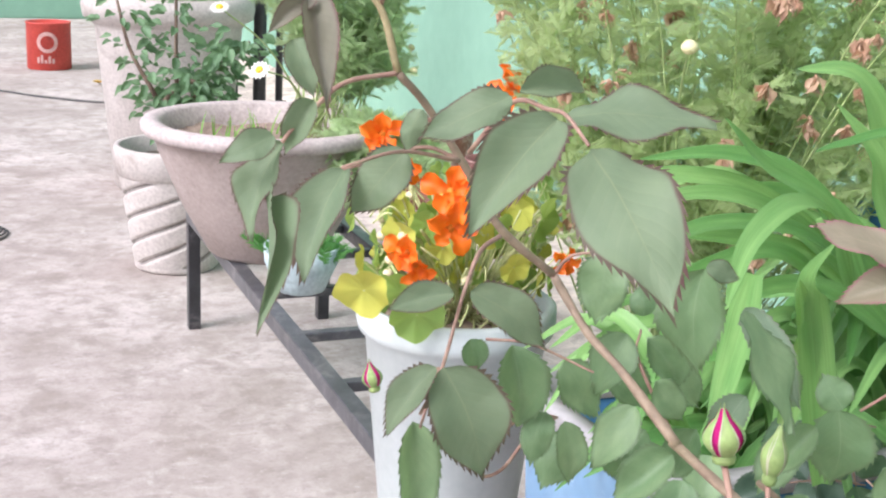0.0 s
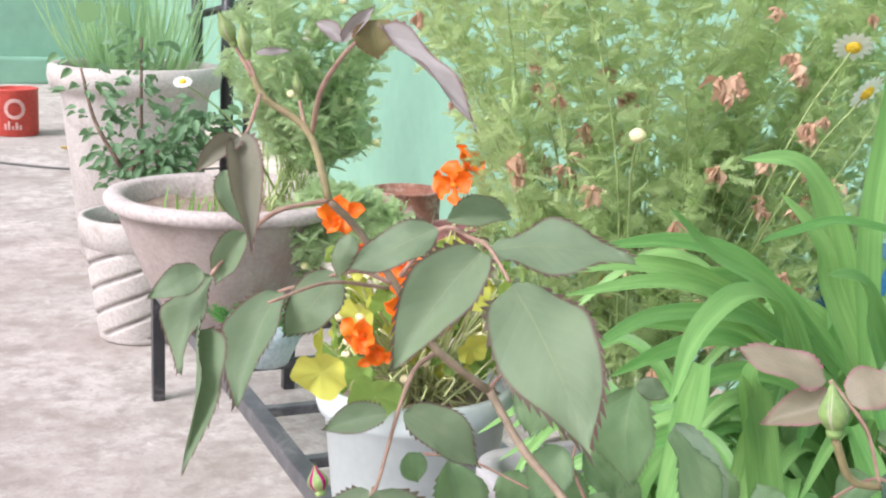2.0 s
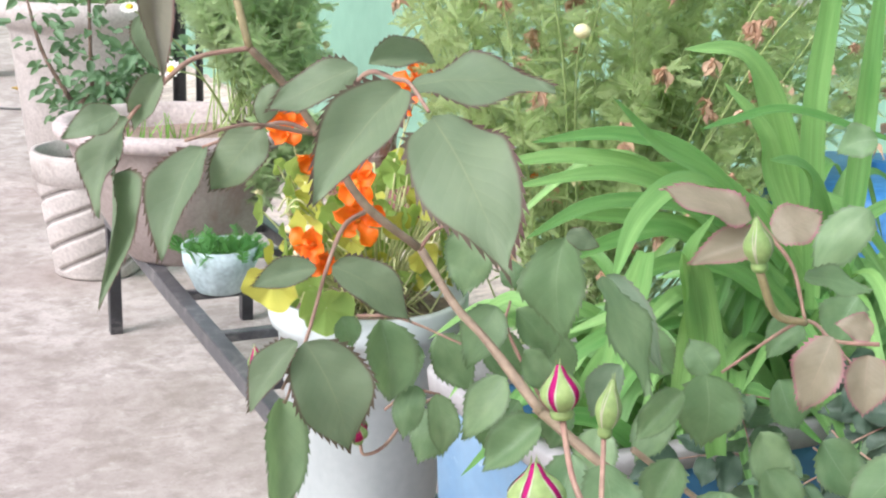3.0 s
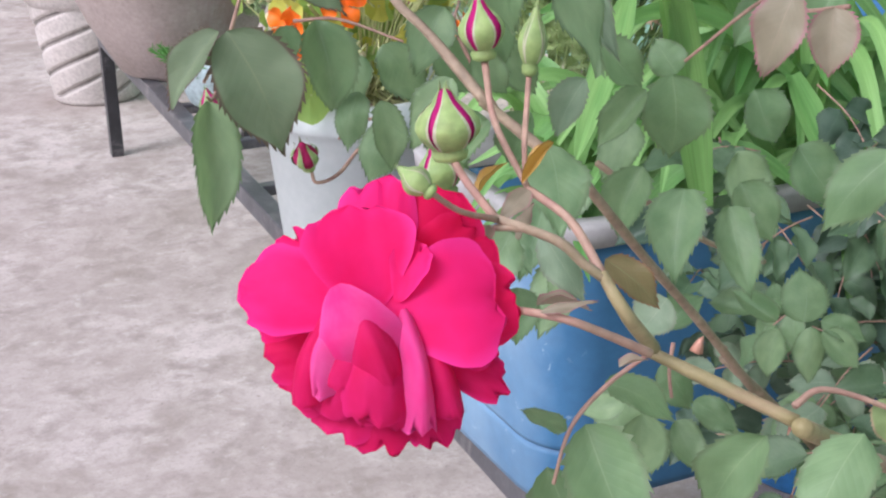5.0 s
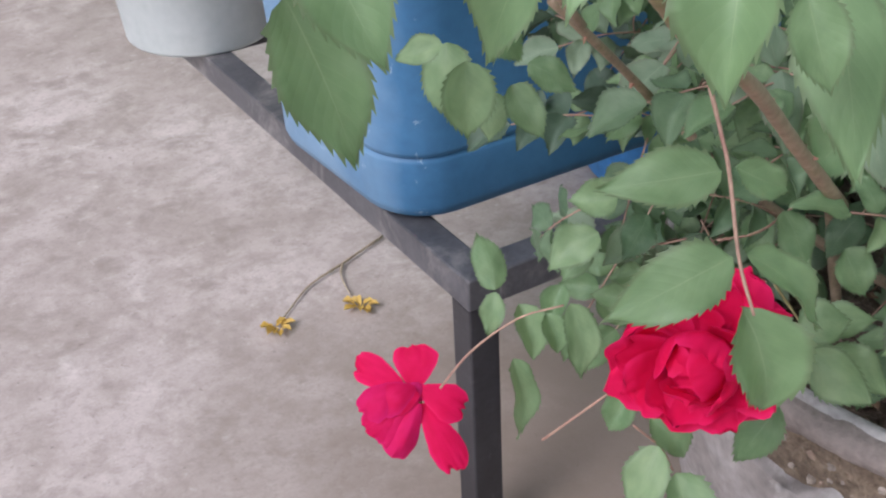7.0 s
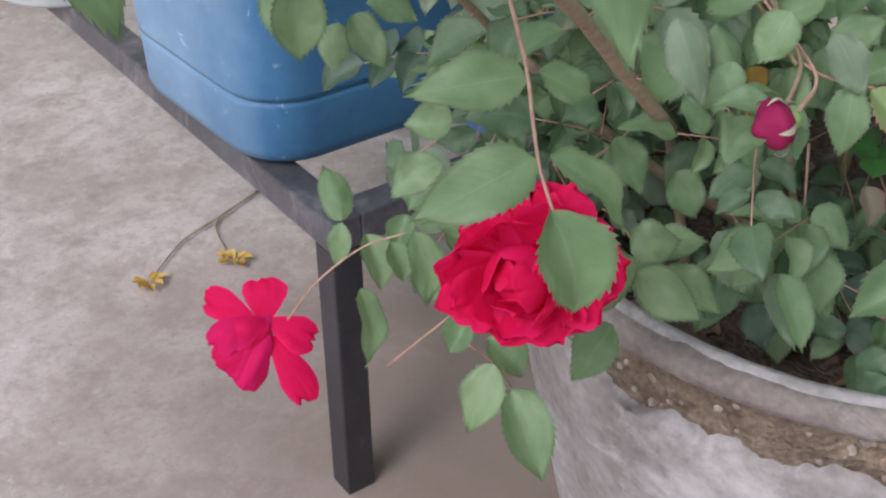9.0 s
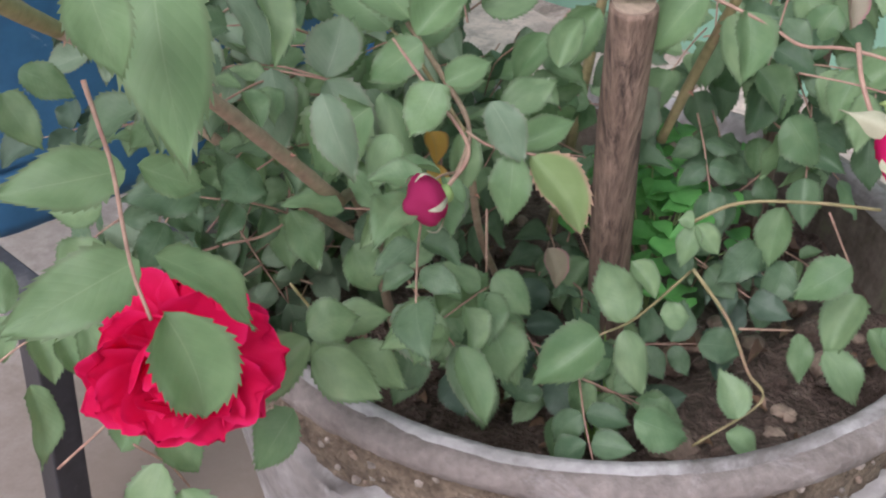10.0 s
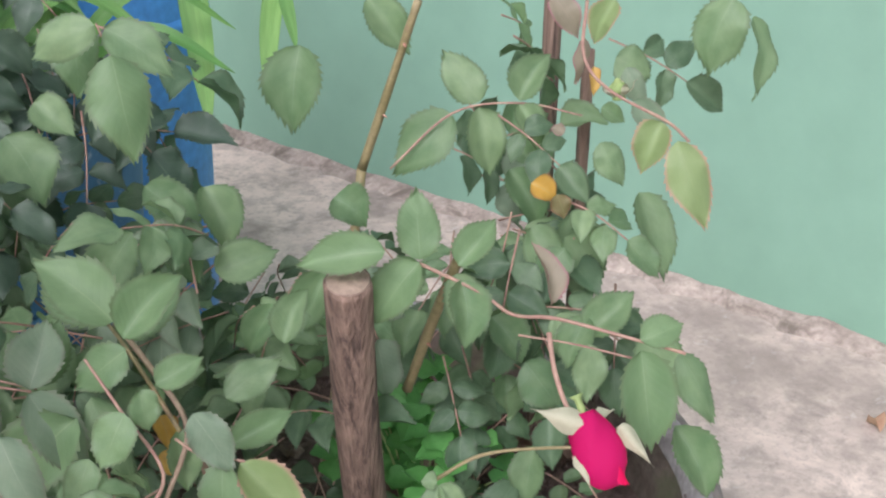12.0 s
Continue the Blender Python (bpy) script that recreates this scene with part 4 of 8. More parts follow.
FULL = ((6, 98, 1.0, 0.98, 0.1, 0.3), (6, 80, 1.0, 0.98, 0.2, 0.25), (5, 62, 0.92, 0.92, 0.35, 0.2), (5, 44, 0.82, 0.85, 0.55, 0.0), (4, 28, 0.74, 0.8, 0.8, -0.3), (4, 14, 0.62, 0.75, 1.0, -0.6), (3, 5, 0.5, 0.6, 1.2, -0.8))
def broad_petal(material, seed, cup, arch, bend, notch):
    """A wide petal of unit length: cup drops its margins, arch swells its middle, bend turns its tip back, notch nicks the rim."""
    r = random.Random(seed)
    me = blade_mesh("rose_petal", material, petal_half, 20, 0.0, 0.0, 0.0, 0, 15, seed, 0.0, 1.4)
    cuts = [(r.uniform(-0.42, 0.42), r.uniform(0.001, 0.005), r.uniform(0.5, 1.4)) for _ in range(4)]
    for v in me.vertices:
        x, t = v.co.x, v.co.y
        v.co.z = -cup * x * x + arch * math.sin(math.pi * min(t, 1.0)) * 0.5 - bend * max(0.0, t - 0.45) ** 2 * 2
        v.co.z += 0.035 * noise.noise((x * 4, t * 3, seed * 3.7)) * t + 0.022 * noise.noise((x * 10, t * 2, seed * 1.9)) * t**2
        v.co.y += t**9 * (0.07 * noise.noise((x * 5, 0.5, seed * 8.3)) + 0.016 * math.sin(x * 31 + seed) + 0.03 * noise.noise((x * 14, 2.5, seed * 4.1)) - sum(notch * a * math.exp(-((x - c) ** 2) / w) for c, w, a in cuts))
        v.co.x += 0.05 * noise.noise((seed * 3.7, t * 6, 2.0 if x > 0 else 5.0)) * x * 2 * t
    return me


def drawn_bloom(label, centre, right, up, unit, petals):
    """A bloom petal by petal, in its own axes (right, up, outwards) and unit: base, tip, breadth, cup, arch, bend, notch, lean of the face, material."""
    centre, right = Vector(centre), Vector(right).normalized()
    up = Vector(up)
    up = (up - right * up.dot(right)).normalized()
    out = right.cross(up)
    heart = bmesh.new()
    bmesh.ops.create_uvsphere(heart, u_segments=12, v_segments=8, radius=unit * 60)
    for v in heart.verts:
        v.co += centre - out * unit * 60
    flower = wpart("rose_flower", heart, M_PETAL_BACK, bush, label)

    def at(p):
        return centre + unit * (right * p[0] + up * p[1] + out * p[2])

    for k, (base, tip, width, cup, arch, bend, notch, lean, material) in enumerate(petals):
        a, b = at(base), at(tip)
        face = out + right * lean[0] + up * lean[1]
        L = (b - a).length
        place("petal", broad_petal(material, k * 7 + 3, cup, arch, bend, notch), flower, a, b - a, face, L, unit * width, L)
    for k in range(5):
        a = k * 2 * math.pi / 5
        radial = math.cos(a) * right + math.sin(a) * up
        place("sepal", SEPAL_MESH, flower, centre - out * unit * 110, radial - out * 0.5, out + radial * 0.5, unit * 150, unit * 45)
    return flower


NODDING = (
    # back whorl
    ((10, 20, -70), (0, 362, -60), 215, 0.3, 0.1, 0.1, 0.1, (0.0, -0.2), M_PETAL),
    ((60, 20, -90), (185, 330, -90), 290, 0.1, 0.05, 0.1, 0.05, (0.1, -0.2), M_PETAL_RED),
    ((90, 10, -100), (285, 215, -92), 250, 0.1, 0.05, 0.1, 0.08, (0.2, -0.2), M_PETAL_RED),
    ((-70, 30, -80), (-262, 205, -90), 130, 0.3, 0.1, 0.0, 0.12, (-0.2, -0.1), M_PETAL),
    ((-60, 30, -70), (-190, 225, -75), 130, 0.3, 0.1, 0.0, 0.05, (-0.2, -0.1), M_PETAL),
    ((-60, -40, -60), (-318, -25, -60), 190, 0.4, 0.1, 0.1, 0.08, (-0.2, 0.0), M_PETAL),
    ((-60, -70, -50), (-300, -120, -55), 190, 0.4, 0.1, 0.1, 0.1, (-0.2, 0.1), M_PETAL_BACK),
    ((-50, -90, -40), (-245, -225, -50), 190, 0.4, 0.1, 0.1, 0.1, (-0.2, 0.2), M_PETAL_BACK),
    ((110, -70, -40), (352, -212, -40), 130, 0.2, 0.1, 0.0, 0.14, (0.2, 0.1), M_PETAL_BACK),
    ((110, -60, -60), (325, -145, -70), 120, 0.2, 0.1, 0.0, 0.1, (0.2, 0.1), M_PETAL_RED),
    ((100, 0, -80), (385, 20, -70), 230, 0.3, 0.1, 0.1, 0.08, (0.2, 0.0), M_PETAL_RED),
    # lower petals behind the hanging cup
    ((-20, -150, -40), (-130, -325, -30), 200, 0.5, 0.1, 0.0, 0.1, (-0.1, 0.3), M_PETAL_BACK),
    ((10, -150, -40), (25, -376, -30), 220, 0.5, 0.1, 0.0, 0.12, (0.0, 0.3), M_PETAL_BACK),
    ((60, -150, -50), (105, -335, -40), 170, 0.5, 0.1, 0.0, 0.12, (0.1, 0.3), M_PETAL_BACK),
    ((80, -130, -50), (185, -355, -50), 170, 0.5, 0.1, 0.0, 0.12, (0.2, 0.3), M_PETAL_BACK),
    # broad front petals, turned up and open
    ((-40, 0, 0), (-345, 82, 10), 245, -0.35, 0.05, 0.25, 0.06, (-0.15, 0.35), M_PETAL),
    ((-10, 0, 10), (-60, 275, 20), 300, -0.4, 0.05, 0.25, 0.07, (0.1, 0.25), M_PETAL),
    ((20, -15, 10), (328, 45, 20), 350, -0.4, 0.05, 0.3, 0.06, (0.15, 0.3), M_PETAL),
    ((60, 30, 20), (115, 185, 10), 110, -0.6, 0.0, 0.1, 0.1, (-0.2, 0.1), M_PETAL),
    ((150, -60, 0), (318, -95, 20), 120, 0.8, 0.1, 0.1, 0.05, (0.1, 0.4), M_PETAL_BACK),
    # hanging cup, the backs of its petals outward
    ((-30, -60, 30), (-60, -290, 40), 260, 0.8, 0.2, 0.1, 0.05, (0.0, 0.1), M_PETAL_BACK),
    ((40, -60, 20), (80, -300, 50), 260, 0.8, 0.2, 0.1, 0.08, (0.1, 0.1), M_PETAL_BACK),
    ((-120, 0, 30), (-205, -240, 60), 130, 1.4, 0.25, 0.2, 0.06, (-0.5, 0.1), M_PETAL_BACK),
    ((-90, 5, 50), (-165, -210, 80), 105, 1.5, 0.3, 0.2, 0.05, (-0.6, 0.1), M_PETAL_PALE),
    ((-75, -70, 60), (-95, -190, 85), 130, 0.9, 0.2, 0.1, 0.08, (-0.2, 0.2), M_PETAL_BACK),
    ((-5, -60, 60), (15, -290, 95), 180, 1.0, 0.3, 0.1, 0.1, (0.1, 0.15), M_PETAL_BACK),
    ((-70, 55, 60), (60, -205, 108), 150, 1.3, 0.35, 0.15, 0.12, (0.15, 0.25), M_PETAL_BACK),
    ((-100, 70, 50), (0, -125, 112), 215, 0.9, 0.35, 0.35, 0.13, (-0.15, 0.3), M_PETAL_PALE),
    ((75, 10, 40), (145, -310, 85), 115, 1.5, 0.3, 0.1, 0.08, (0.35, 0.1), M_PETAL_PALE),
    ((110, -40, 20), (222, -275, 45), 120, 1.4, 0.3, 0.1, 0.08, (0.5, 0.0), M_PETAL_BACK),
)
drawn_bloom("large full pink-red rose bloom nodding on its stalk", (-0.5435, -0.7274, 1.175), (0.910, -0.414, -0.004), (0.162, 0.347, 0.924), 0.000117, NODDING)
bloom("full crimson rose bloom half hidden by a leaf", (-0.155, -0.572, 0.731), (-0.6, -0.62, 0.15), 0.0545, FULL, M_PETAL_RED, 9)
PAST_BEST = (
    ((-60, 30, -30), (-320, 160, -30), 170, 0.2, 0.1, 0.1, 0.12, (-0.2, 0.1), M_PETAL_RED),
    ((0, 20, -40), (0, 250, -50), 235, 0.2, 0.1, 0.1, 0.1, (0.0, -0.1), M_PETAL_RED),
    ((20, 20, -20), (265, -95, -20), 200, 0.2, 0.1, 0.2, 0.08, (0.2, 0.2), M_PETAL_RED),
    ((30, -60, -30), (240, -415, -20), 185, 0.3, 0.15, 0.1, 0.05, (0.2, 0.0), M_PETAL_RED),
    ((-70, -40, 0), (-250, -210, 20), 210, 0.8, 0.2, 0.1, 0.08, (-0.3, 0.2), M_PETAL_BACK),
    ((-40, -40, 10), (-185, -268, 10), 210, 0.8, 0.2, 0.1, 0.08, (-0.1, 0.2), M_PETAL_BACK),
    ((20, -50, 10), (-115, -335, 20), 170, 0.8, 0.2, 0.1, 0.03, (0.2, 0.1), M_PETAL_BACK),
    ((0, 30, 20), (-190, -50, 60), 180, 0.9, 0.3, 0.2, 0.05, (-0.1, 0.3), M_PETAL_BACK),
    ((20, 0, 20), (-130, -80, 50), 120, 0.8, 0.2, 0.1, 0.08, (0.0, 0.2), M_PETAL_RED),
    ((-120, 40, 20), (-275, -105, 50), 190, 1.0, 0.3, 0.2, 0.05, (-0.4, 0.2), M_PETAL_BACK),
)
drawn_bloom("small loose crimson rose bloom past its best", (-0.220, -0.307, 0.550), (0.853, -0.521, -0.036), (0.307, 0.445, 0.841), 0.000165, PAST_BEST)


bud("opening pink rose bud with green sepals", (-0.461, -0.634, 1.223), (-0.463, -0.632, 1.247), 0.0084, 0.8, M_PETAL_SLIT, M_SEPAL)
bud("small closed green rose bud", (-0.451, -0.651, 1.22), (-0.449, -0.652, 1.246), 0.0052, 1.05, M_SEPAL, M_SEPAL)
bud("plump striped rose bud with green sepals", (-0.494, -0.675, 1.2005), (-0.496, -0.674, 1.2262), 0.0108, 0.95, M_PETAL_SLIT, M_SEPAL)
bud("plump striped rose bud with green sepals", (-0.482, -0.645, 1.175), (-0.485, -0.640, 1.1955), 0.0088, 0.96, M_PETAL_SLIT, M_SEPAL)
bud("small closed green rose bud", (-0.5254, -0.7313, 1.2114), (-0.5338, -0.7241, 1.2190), 0.0044, 1.05, M_SEPAL, M_SEPAL)
bud("dark crimson rose bud with pale sepals", (-0.004, -0.651, 0.83), (-0.034, -0.641, 0.825), 0.0165, 0.2, M_PETAL_DARK, M_SEPAL_PALE, 0.34, 0.35, 0.7)
hanging = bud("hanging crimson rose bud with open pale sepals", (0.2028, -0.8173, 0.8865), (0.1863, -0.8561, 0.8444), 0.0160, 0.36, M_PETAL_BUD, M_SEPAL_PALE, 0.14, 1.1, 0.66, True, 0)
for material, breadth, base, tip, facing in (
    (M_SEPAL_PALE, 0.017, (0.1877, -0.8328, 0.8795), (0.1736, -0.8025, 0.8862), (-0.6, -0.7, 0.6)),
    (M_SEPAL_PALE, 0.012, (0.2009, -0.8501, 0.8800), (0.2010, -0.8761, 0.8602), (-0.5, -0.8, 0.2)),
    (M_SEPAL_PALE, 0.010, (0.2111, -0.8292, 0.8698), (0.2320, -0.8319, 0.8668), (-0.5, -0.8, 0.2)),
    (M_SEPAL_PALE, 0.008, (0.1801, -0.8347, 0.8647), (0.1691, -0.8527, 0.8521), (-0.5, -0.8, 0.2)),
):
    way = Vector(tip) - Vector(base)
    place("sepal", LONG_SEPAL, hanging, base, way, facing, way.length, breadth)
place("petal_lip", broad_petal(M_PETAL_RED, 5, 1.2, 0.2, -0.3, 0.08), hanging, (0.1814, -0.8620, 0.8657), Vector((0.1773, -0.8708, 0.8550)) - Vector((0.1814, -0.8620, 0.8657)), (0.2, -0.9, 0.3), 0.012, 0.0095, 0.012)
bud("closed green rose bud", (-0.313, -0.571, 1.256), (-0.317, -0.569, 1.284), 0.0074, 1.05, M_SEPAL, M_SEPAL)
bud("slim green rose bud at the cane tip", (-0.570, -0.367, 1.432), (-0.580, -0.370, 1.450), 0.0043, 1.05, M_SEPAL, M_SEPAL)
bud("slim green rose bud at the cane tip", (-0.564, -0.371, 1.426), (-0.569, -0.375, 1.445), 0.0038, 1.05, M_SEPAL, M_SEPAL)
bud("slim green rose bud at the cane tip", (-0.539, -0.385, 1.406), (-0.543, -0.391, 1.421), 0.0028, 1.05, M_SEPAL, M_SEPAL)
bud("small pink rose bud", (-0.446, -0.149, 1.066), (-0.45, -0.143, 1.09), 0.008, 0.75, M_PETAL_SLIT, M_SEPAL)
bud("small dark pink rose bud", (-0.426, -0.309, 1.074), (-0.434, -0.319, 1.096), 0.0085, 0.5, M_PETAL_DARK, M_SEPAL, 0.5, 0.2)
bud("spent rose bud with spread pale sepals", (0.4639, -0.6881, 0.9774), (0.4646, -0.6839, 0.9949), 0.0085, 0.5, M_SEPAL, M_SEPAL_PALE, 0.6, 0.9, 1.1)
thorn((-0.444, -0.755, 1.153), (0.25, -0.1, 1), 0.008)


# leaflets, cane by cane: kind, base, tip, breadth, facing
leaf("r", (-0.480, -0.499, 1.344), (-0.534, -0.526, 1.302), 0.0335, (-0.373, -0.708, 0.599))
leaf("r", (-0.476, -0.526, 1.335), (-0.480, -0.613, 1.290), 0.0460, (-0.415, -0.454, 0.788))
leaf("r", (-0.477, -0.501, 1.346), (-0.427, -0.551, 1.354), 0.0328, (-0.36, -0.4, 0.84))
leaf("r", (-0.480, -0.456, 1.350), (-0.442, -0.458, 1.354), 0.0165, (-0.390, -0.790, 0.473))
leaf("r", (-0.495, -0.479, 1.352), (-0.539, -0.471, 1.333), 0.0217, (-0.468, -0.702, 0.538))
leaf("r", (-0.517, -0.392, 1.309), (-0.547, -0.385, 1.274), 0.0290, (-0.478, -0.789, 0.386))
leaf("r", (-0.544, -0.366, 1.294), (-0.582, -0.408, 1.249), 0.0314, (-0.452, -0.399, 0.798))
leaf("r", (-0.516, -0.412, 1.335), (-0.526, -0.411, 1.312), 0.0137, (-0.578, -0.787, 0.217))
leaf("r", (-0.58, -0.428, 1.343), (-0.596, -0.428, 1.317), 0.0157, (-0.474, -0.831, 0.291))
leaf("r", (-0.606, -0.452, 1.330), (-0.632, -0.458, 1.322), 0.0155, (-0.528, -0.798, 0.292))
leaf("r", (-0.600, -0.442, 1.325), (-0.624, -0.461, 1.286), 0.0225, (-0.762, -0.609, 0.222))
leaf("r", (-0.609, -0.450, 1.301), (-0.623, -0.521, 1.265), 0.0125, (0.234, -0.834, 0.500))
leaf("k", (-0.589, -0.457, 1.395), (-0.595, -0.505, 1.357), 0.0166, (-0.091, -0.653, 0.752))
leaf("k", (-0.590, -0.462, 1.396), (-0.612, -0.465, 1.382), 0.0107, (-0.360, -0.868, 0.342))
leaf("r", (-0.583, -0.398, 1.37), (-0.575, -0.412, 1.344), 0.0182, (-0.113, -0.889, 0.444))
leaf("m", (-0.573, -0.559, 1.447), (-0.582, -0.551, 1.455), 0.0067, (-0.342, -0.828, 0.444))
leaf("m", (-0.573, -0.559, 1.447), (-0.561, -0.561, 1.462), 0.0063, (-0.491, -0.824, 0.283))
leaf("d", (-0.562, -0.561, 1.456), (-0.56, -0.566, 1.442), 0.0179, (-0.156, -0.937, 0.312))
leaf("m", (-0.575, -0.43, 1.433), (-0.557, -0.431, 1.435), 0.0040, (-0.093, -0.921, 0.379))
leaf("m", (-0.559, -0.563, 1.454), (-0.531, -0.602, 1.424), 0.0100, (-0.088, -0.646, 0.758))
leaf("r", (-0.492, -0.411, 1.231), (-0.526, -0.397, 1.221), 0.0175, (-0.452, -0.725, 0.520))
leaf("r", (-0.486, -0.421, 1.235), (-0.440, -0.437, 1.206), 0.0272, (0.065, -0.851, 0.521))
leaf("r", (-0.509, -0.443, 1.2), (-0.487, -0.465, 1.141), 0.0442, (-0.087, -0.944, 0.32))
leaf("g", (-0.446, -0.393, 1.19), (-0.44, -0.404, 1.139), 0.0309, (-0.158, -0.969, 0.19))
leaf("r", (-0.513, -0.441, 1.2), (-0.543, -0.442, 1.166), 0.0209, (-0.635, -0.516, 0.575))
leaf("g", (-0.515, -0.415, 1.158), (-0.518, -0.433, 1.091), 0.0281, (0.216, -0.941, 0.259))
leaf("g", (-0.45, -0.34, 1.176), (-0.443, -0.344, 1.156), 0.0179, (-0.074, -0.983, 0.171))
leaf("g", (-0.385, -0.391, 1.242), (-0.394, -0.396, 1.201), 0.0323, (-0.68, -0.695, 0.234))
leaf("n", (-0.355, -0.448, 1.247), (-0.360, -0.456, 1.187), 0.0379, (-0.748, -0.652, 0.122))
leaf("r", (-0.358, -0.456, 1.251), (-0.339, -0.462, 1.244), 0.0127, (-0.151, -0.915, 0.375))
leaf("g", (-0.367, -0.391, 1.19), (-0.391, -0.396, 1.157), 0.0295, (-0.572, -0.641, 0.513))
leaf("g", (-0.356, -0.397, 1.188), (-0.332, -0.408, 1.156), 0.0259, (-0.142, -0.964, 0.225))
leaf("g", (-0.347, -0.376, 1.195), (-0.346, -0.369, 1.213), 0.0172, (-0.272, -0.892, 0.362))
leaf("g", (-0.379, -0.429, 1.158), (-0.408, -0.428, 1.123), 0.0255, (-0.613, -0.62, 0.49))
leaf("g", (-0.356, -0.494, 1.237), (-0.345, -0.536, 1.184), 0.0315, (0.281, -0.723, 0.631))
leaf("g", (-0.425, -0.402, 1.149), (-0.439, -0.409, 1.12), 0.0203, (-0.598, -0.664, 0.449))
leaf("g", (-0.414, -0.408, 1.144), (-0.408, -0.414, 1.102), 0.0197, (-0.122, -0.985, 0.123))
leaf("g", (-0.376, -0.468, 1.144), (-0.41, -0.46, 1.117), 0.0258, (-0.582, -0.593, 0.556))
leaf("g", (-0.363, -0.422, 1.17), (-0.344, -0.431, 1.146), 0.0204, (-0.132, -0.958, 0.255))
leaf("n", (-0.248, -0.451, 1.151), (-0.246, -0.456, 1.098), 0.0403, (-0.423, -0.903, 0.069))
leaf("n", (-0.245, -0.452, 1.151), (-0.253, -0.439, 1.17), 0.0231, (-0.388, -0.829, 0.403))
leaf("g", (-0.275, -0.465, 1.148), (-0.302, -0.455, 1.116), 0.0206, (-0.692, -0.605, 0.394))
leaf("p", (-0.302, -0.548, 1.278), (-0.341, -0.525, 1.294), 0.0221, (-0.074, -0.651, 0.755))
leaf("p", (-0.294, -0.555, 1.267), (-0.329, -0.533, 1.254), 0.0199, (-0.572, -0.55, 0.608))
leaf("p", (-0.293, -0.555, 1.269), (-0.268, -0.561, 1.282), 0.0236, (-0.463, -0.67, 0.581))
leaf("n", (-0.266, -0.551, 1.244), (-0.227, -0.562, 1.237), 0.0189, (-0.019, -0.585, 0.811))
leaf("p", (-0.296, -0.609, 1.232), (-0.31, -0.603, 1.193), 0.0245, (-0.852, -0.469, 0.233))
leaf("p", (-0.281, -0.618, 1.224), (-0.286, -0.626, 1.196), 0.0221, (-0.481, -0.816, 0.319))
leaf("g", (-0.223, -0.504, 1.197), (-0.244, -0.501, 1.18), 0.0207, (-0.568, -0.562, 0.602))
leaf("p", (-0.264, -0.602, 1.227), (-0.279, -0.594, 1.233), 0.0143, (-0.287, -0.858, 0.426))
leaf("n", (-0.103, -0.423, 1.288), (-0.123, -0.408, 1.279), 0.0236, (-0.658, -0.629, 0.414))
leaf("g", (-0.074, -0.394, 1.232), (-0.113, -0.384, 1.19), 0.0338, (-0.671, -0.556, 0.491))
leaf("g", (-0.142, -0.463, 1.194), (-0.156, -0.461, 1.16), 0.0294, (-0.82, -0.483, 0.309))
leaf("n", (-0.4698, -0.7318, 1.1200), (-0.4652, -0.7602, 1.0853), 0.0270, (-0.4, -0.72, 0.58))
leaf("n", (-0.4708, -0.7087, 1.0898), (-0.4603, -0.7282, 1.0340), 0.0280, (-0.4, -0.75, 0.5))
leaf("n", (-0.456, -0.721, 1.128), (-0.435, -0.737, 1.118), 0.0130, (-0.117, -0.632, 0.766))
leaf("n", (-0.471, -0.722, 1.113), (-0.483, -0.711, 1.119), 0.0080, (-0.028, -0.502, 0.864))
leaf("n", (-0.392, -0.732, 1.096), (-0.41, -0.72, 1.055), 0.0235, (-0.861, -0.443, 0.249))
leaf("n", (-0.409, -0.797, 1.137), (-0.442, -0.813, 1.119), 0.0213, (-0.301, -0.368, 0.88))
leaf("n", (-0.394, -0.819, 1.13), (-0.413, -0.835, 1.089), 0.0294, (-0.759, -0.406, 0.51))
leaf("n", (-0.244, -0.719, 1.053), (-0.27, -0.772, 0.998), 0.0371, (-0.387, -0.566, 0.728))
leaf("n", (-0.287, -0.746, 1.059), (-0.288, -0.765, 1.029), 0.0226, (-0.491, -0.729, 0.478))
leaf("n", (-0.346, -0.774, 1.101), (-0.329, -0.788, 1.094), 0.0127, (-0.371, -0.734, 0.569))
leaf("y", (-0.337, -0.731, 1.098), (-0.333, -0.741, 1.08), 0.0152, (-0.394, -0.838, 0.378))
leaf("d", (-0.428, -0.673, 1.151), (-0.41, -0.688, 1.134), 0.0133, (-0.183, -0.825, 0.534))
leaf("g", (-0.387, -0.554, 1.157), (-0.398, -0.589, 1.128), 0.0306, (-0.145, -0.604, 0.784))
leaf("g", (-0.269, -0.458, 1.099), (-0.287, -0.459, 1.059), 0.0276, (-0.694, -0.641, 0.328))
leaf("g", (-0.284, -0.521, 1.108), (-0.309, -0.55, 1.074), 0.0313, (-0.521, -0.421, 0.742))
leaf("g", (-0.258, -0.527, 1.096), (-0.264, -0.562, 1.06), 0.0240, (-0.339, -0.646, 0.684))
leaf("n", (-0.157, -0.542, 1.117), (-0.197, -0.533, 1.078), 0.0333, (-0.644, -0.549, 0.533))
leaf("n", (-0.193, -0.594, 1.124), (-0.191, -0.608, 1.072), 0.0381, (-0.472, -0.856, 0.212))
leaf("g", (-0.146, -0.387, 1.07), (-0.13, -0.406, 1.027), 0.0328, (-0.328, -0.903, 0.277))
leaf("g", (-0.158, -0.415, 1.122), (-0.145, -0.428, 1.088), 0.0309, (-0.342, -0.914, 0.219))
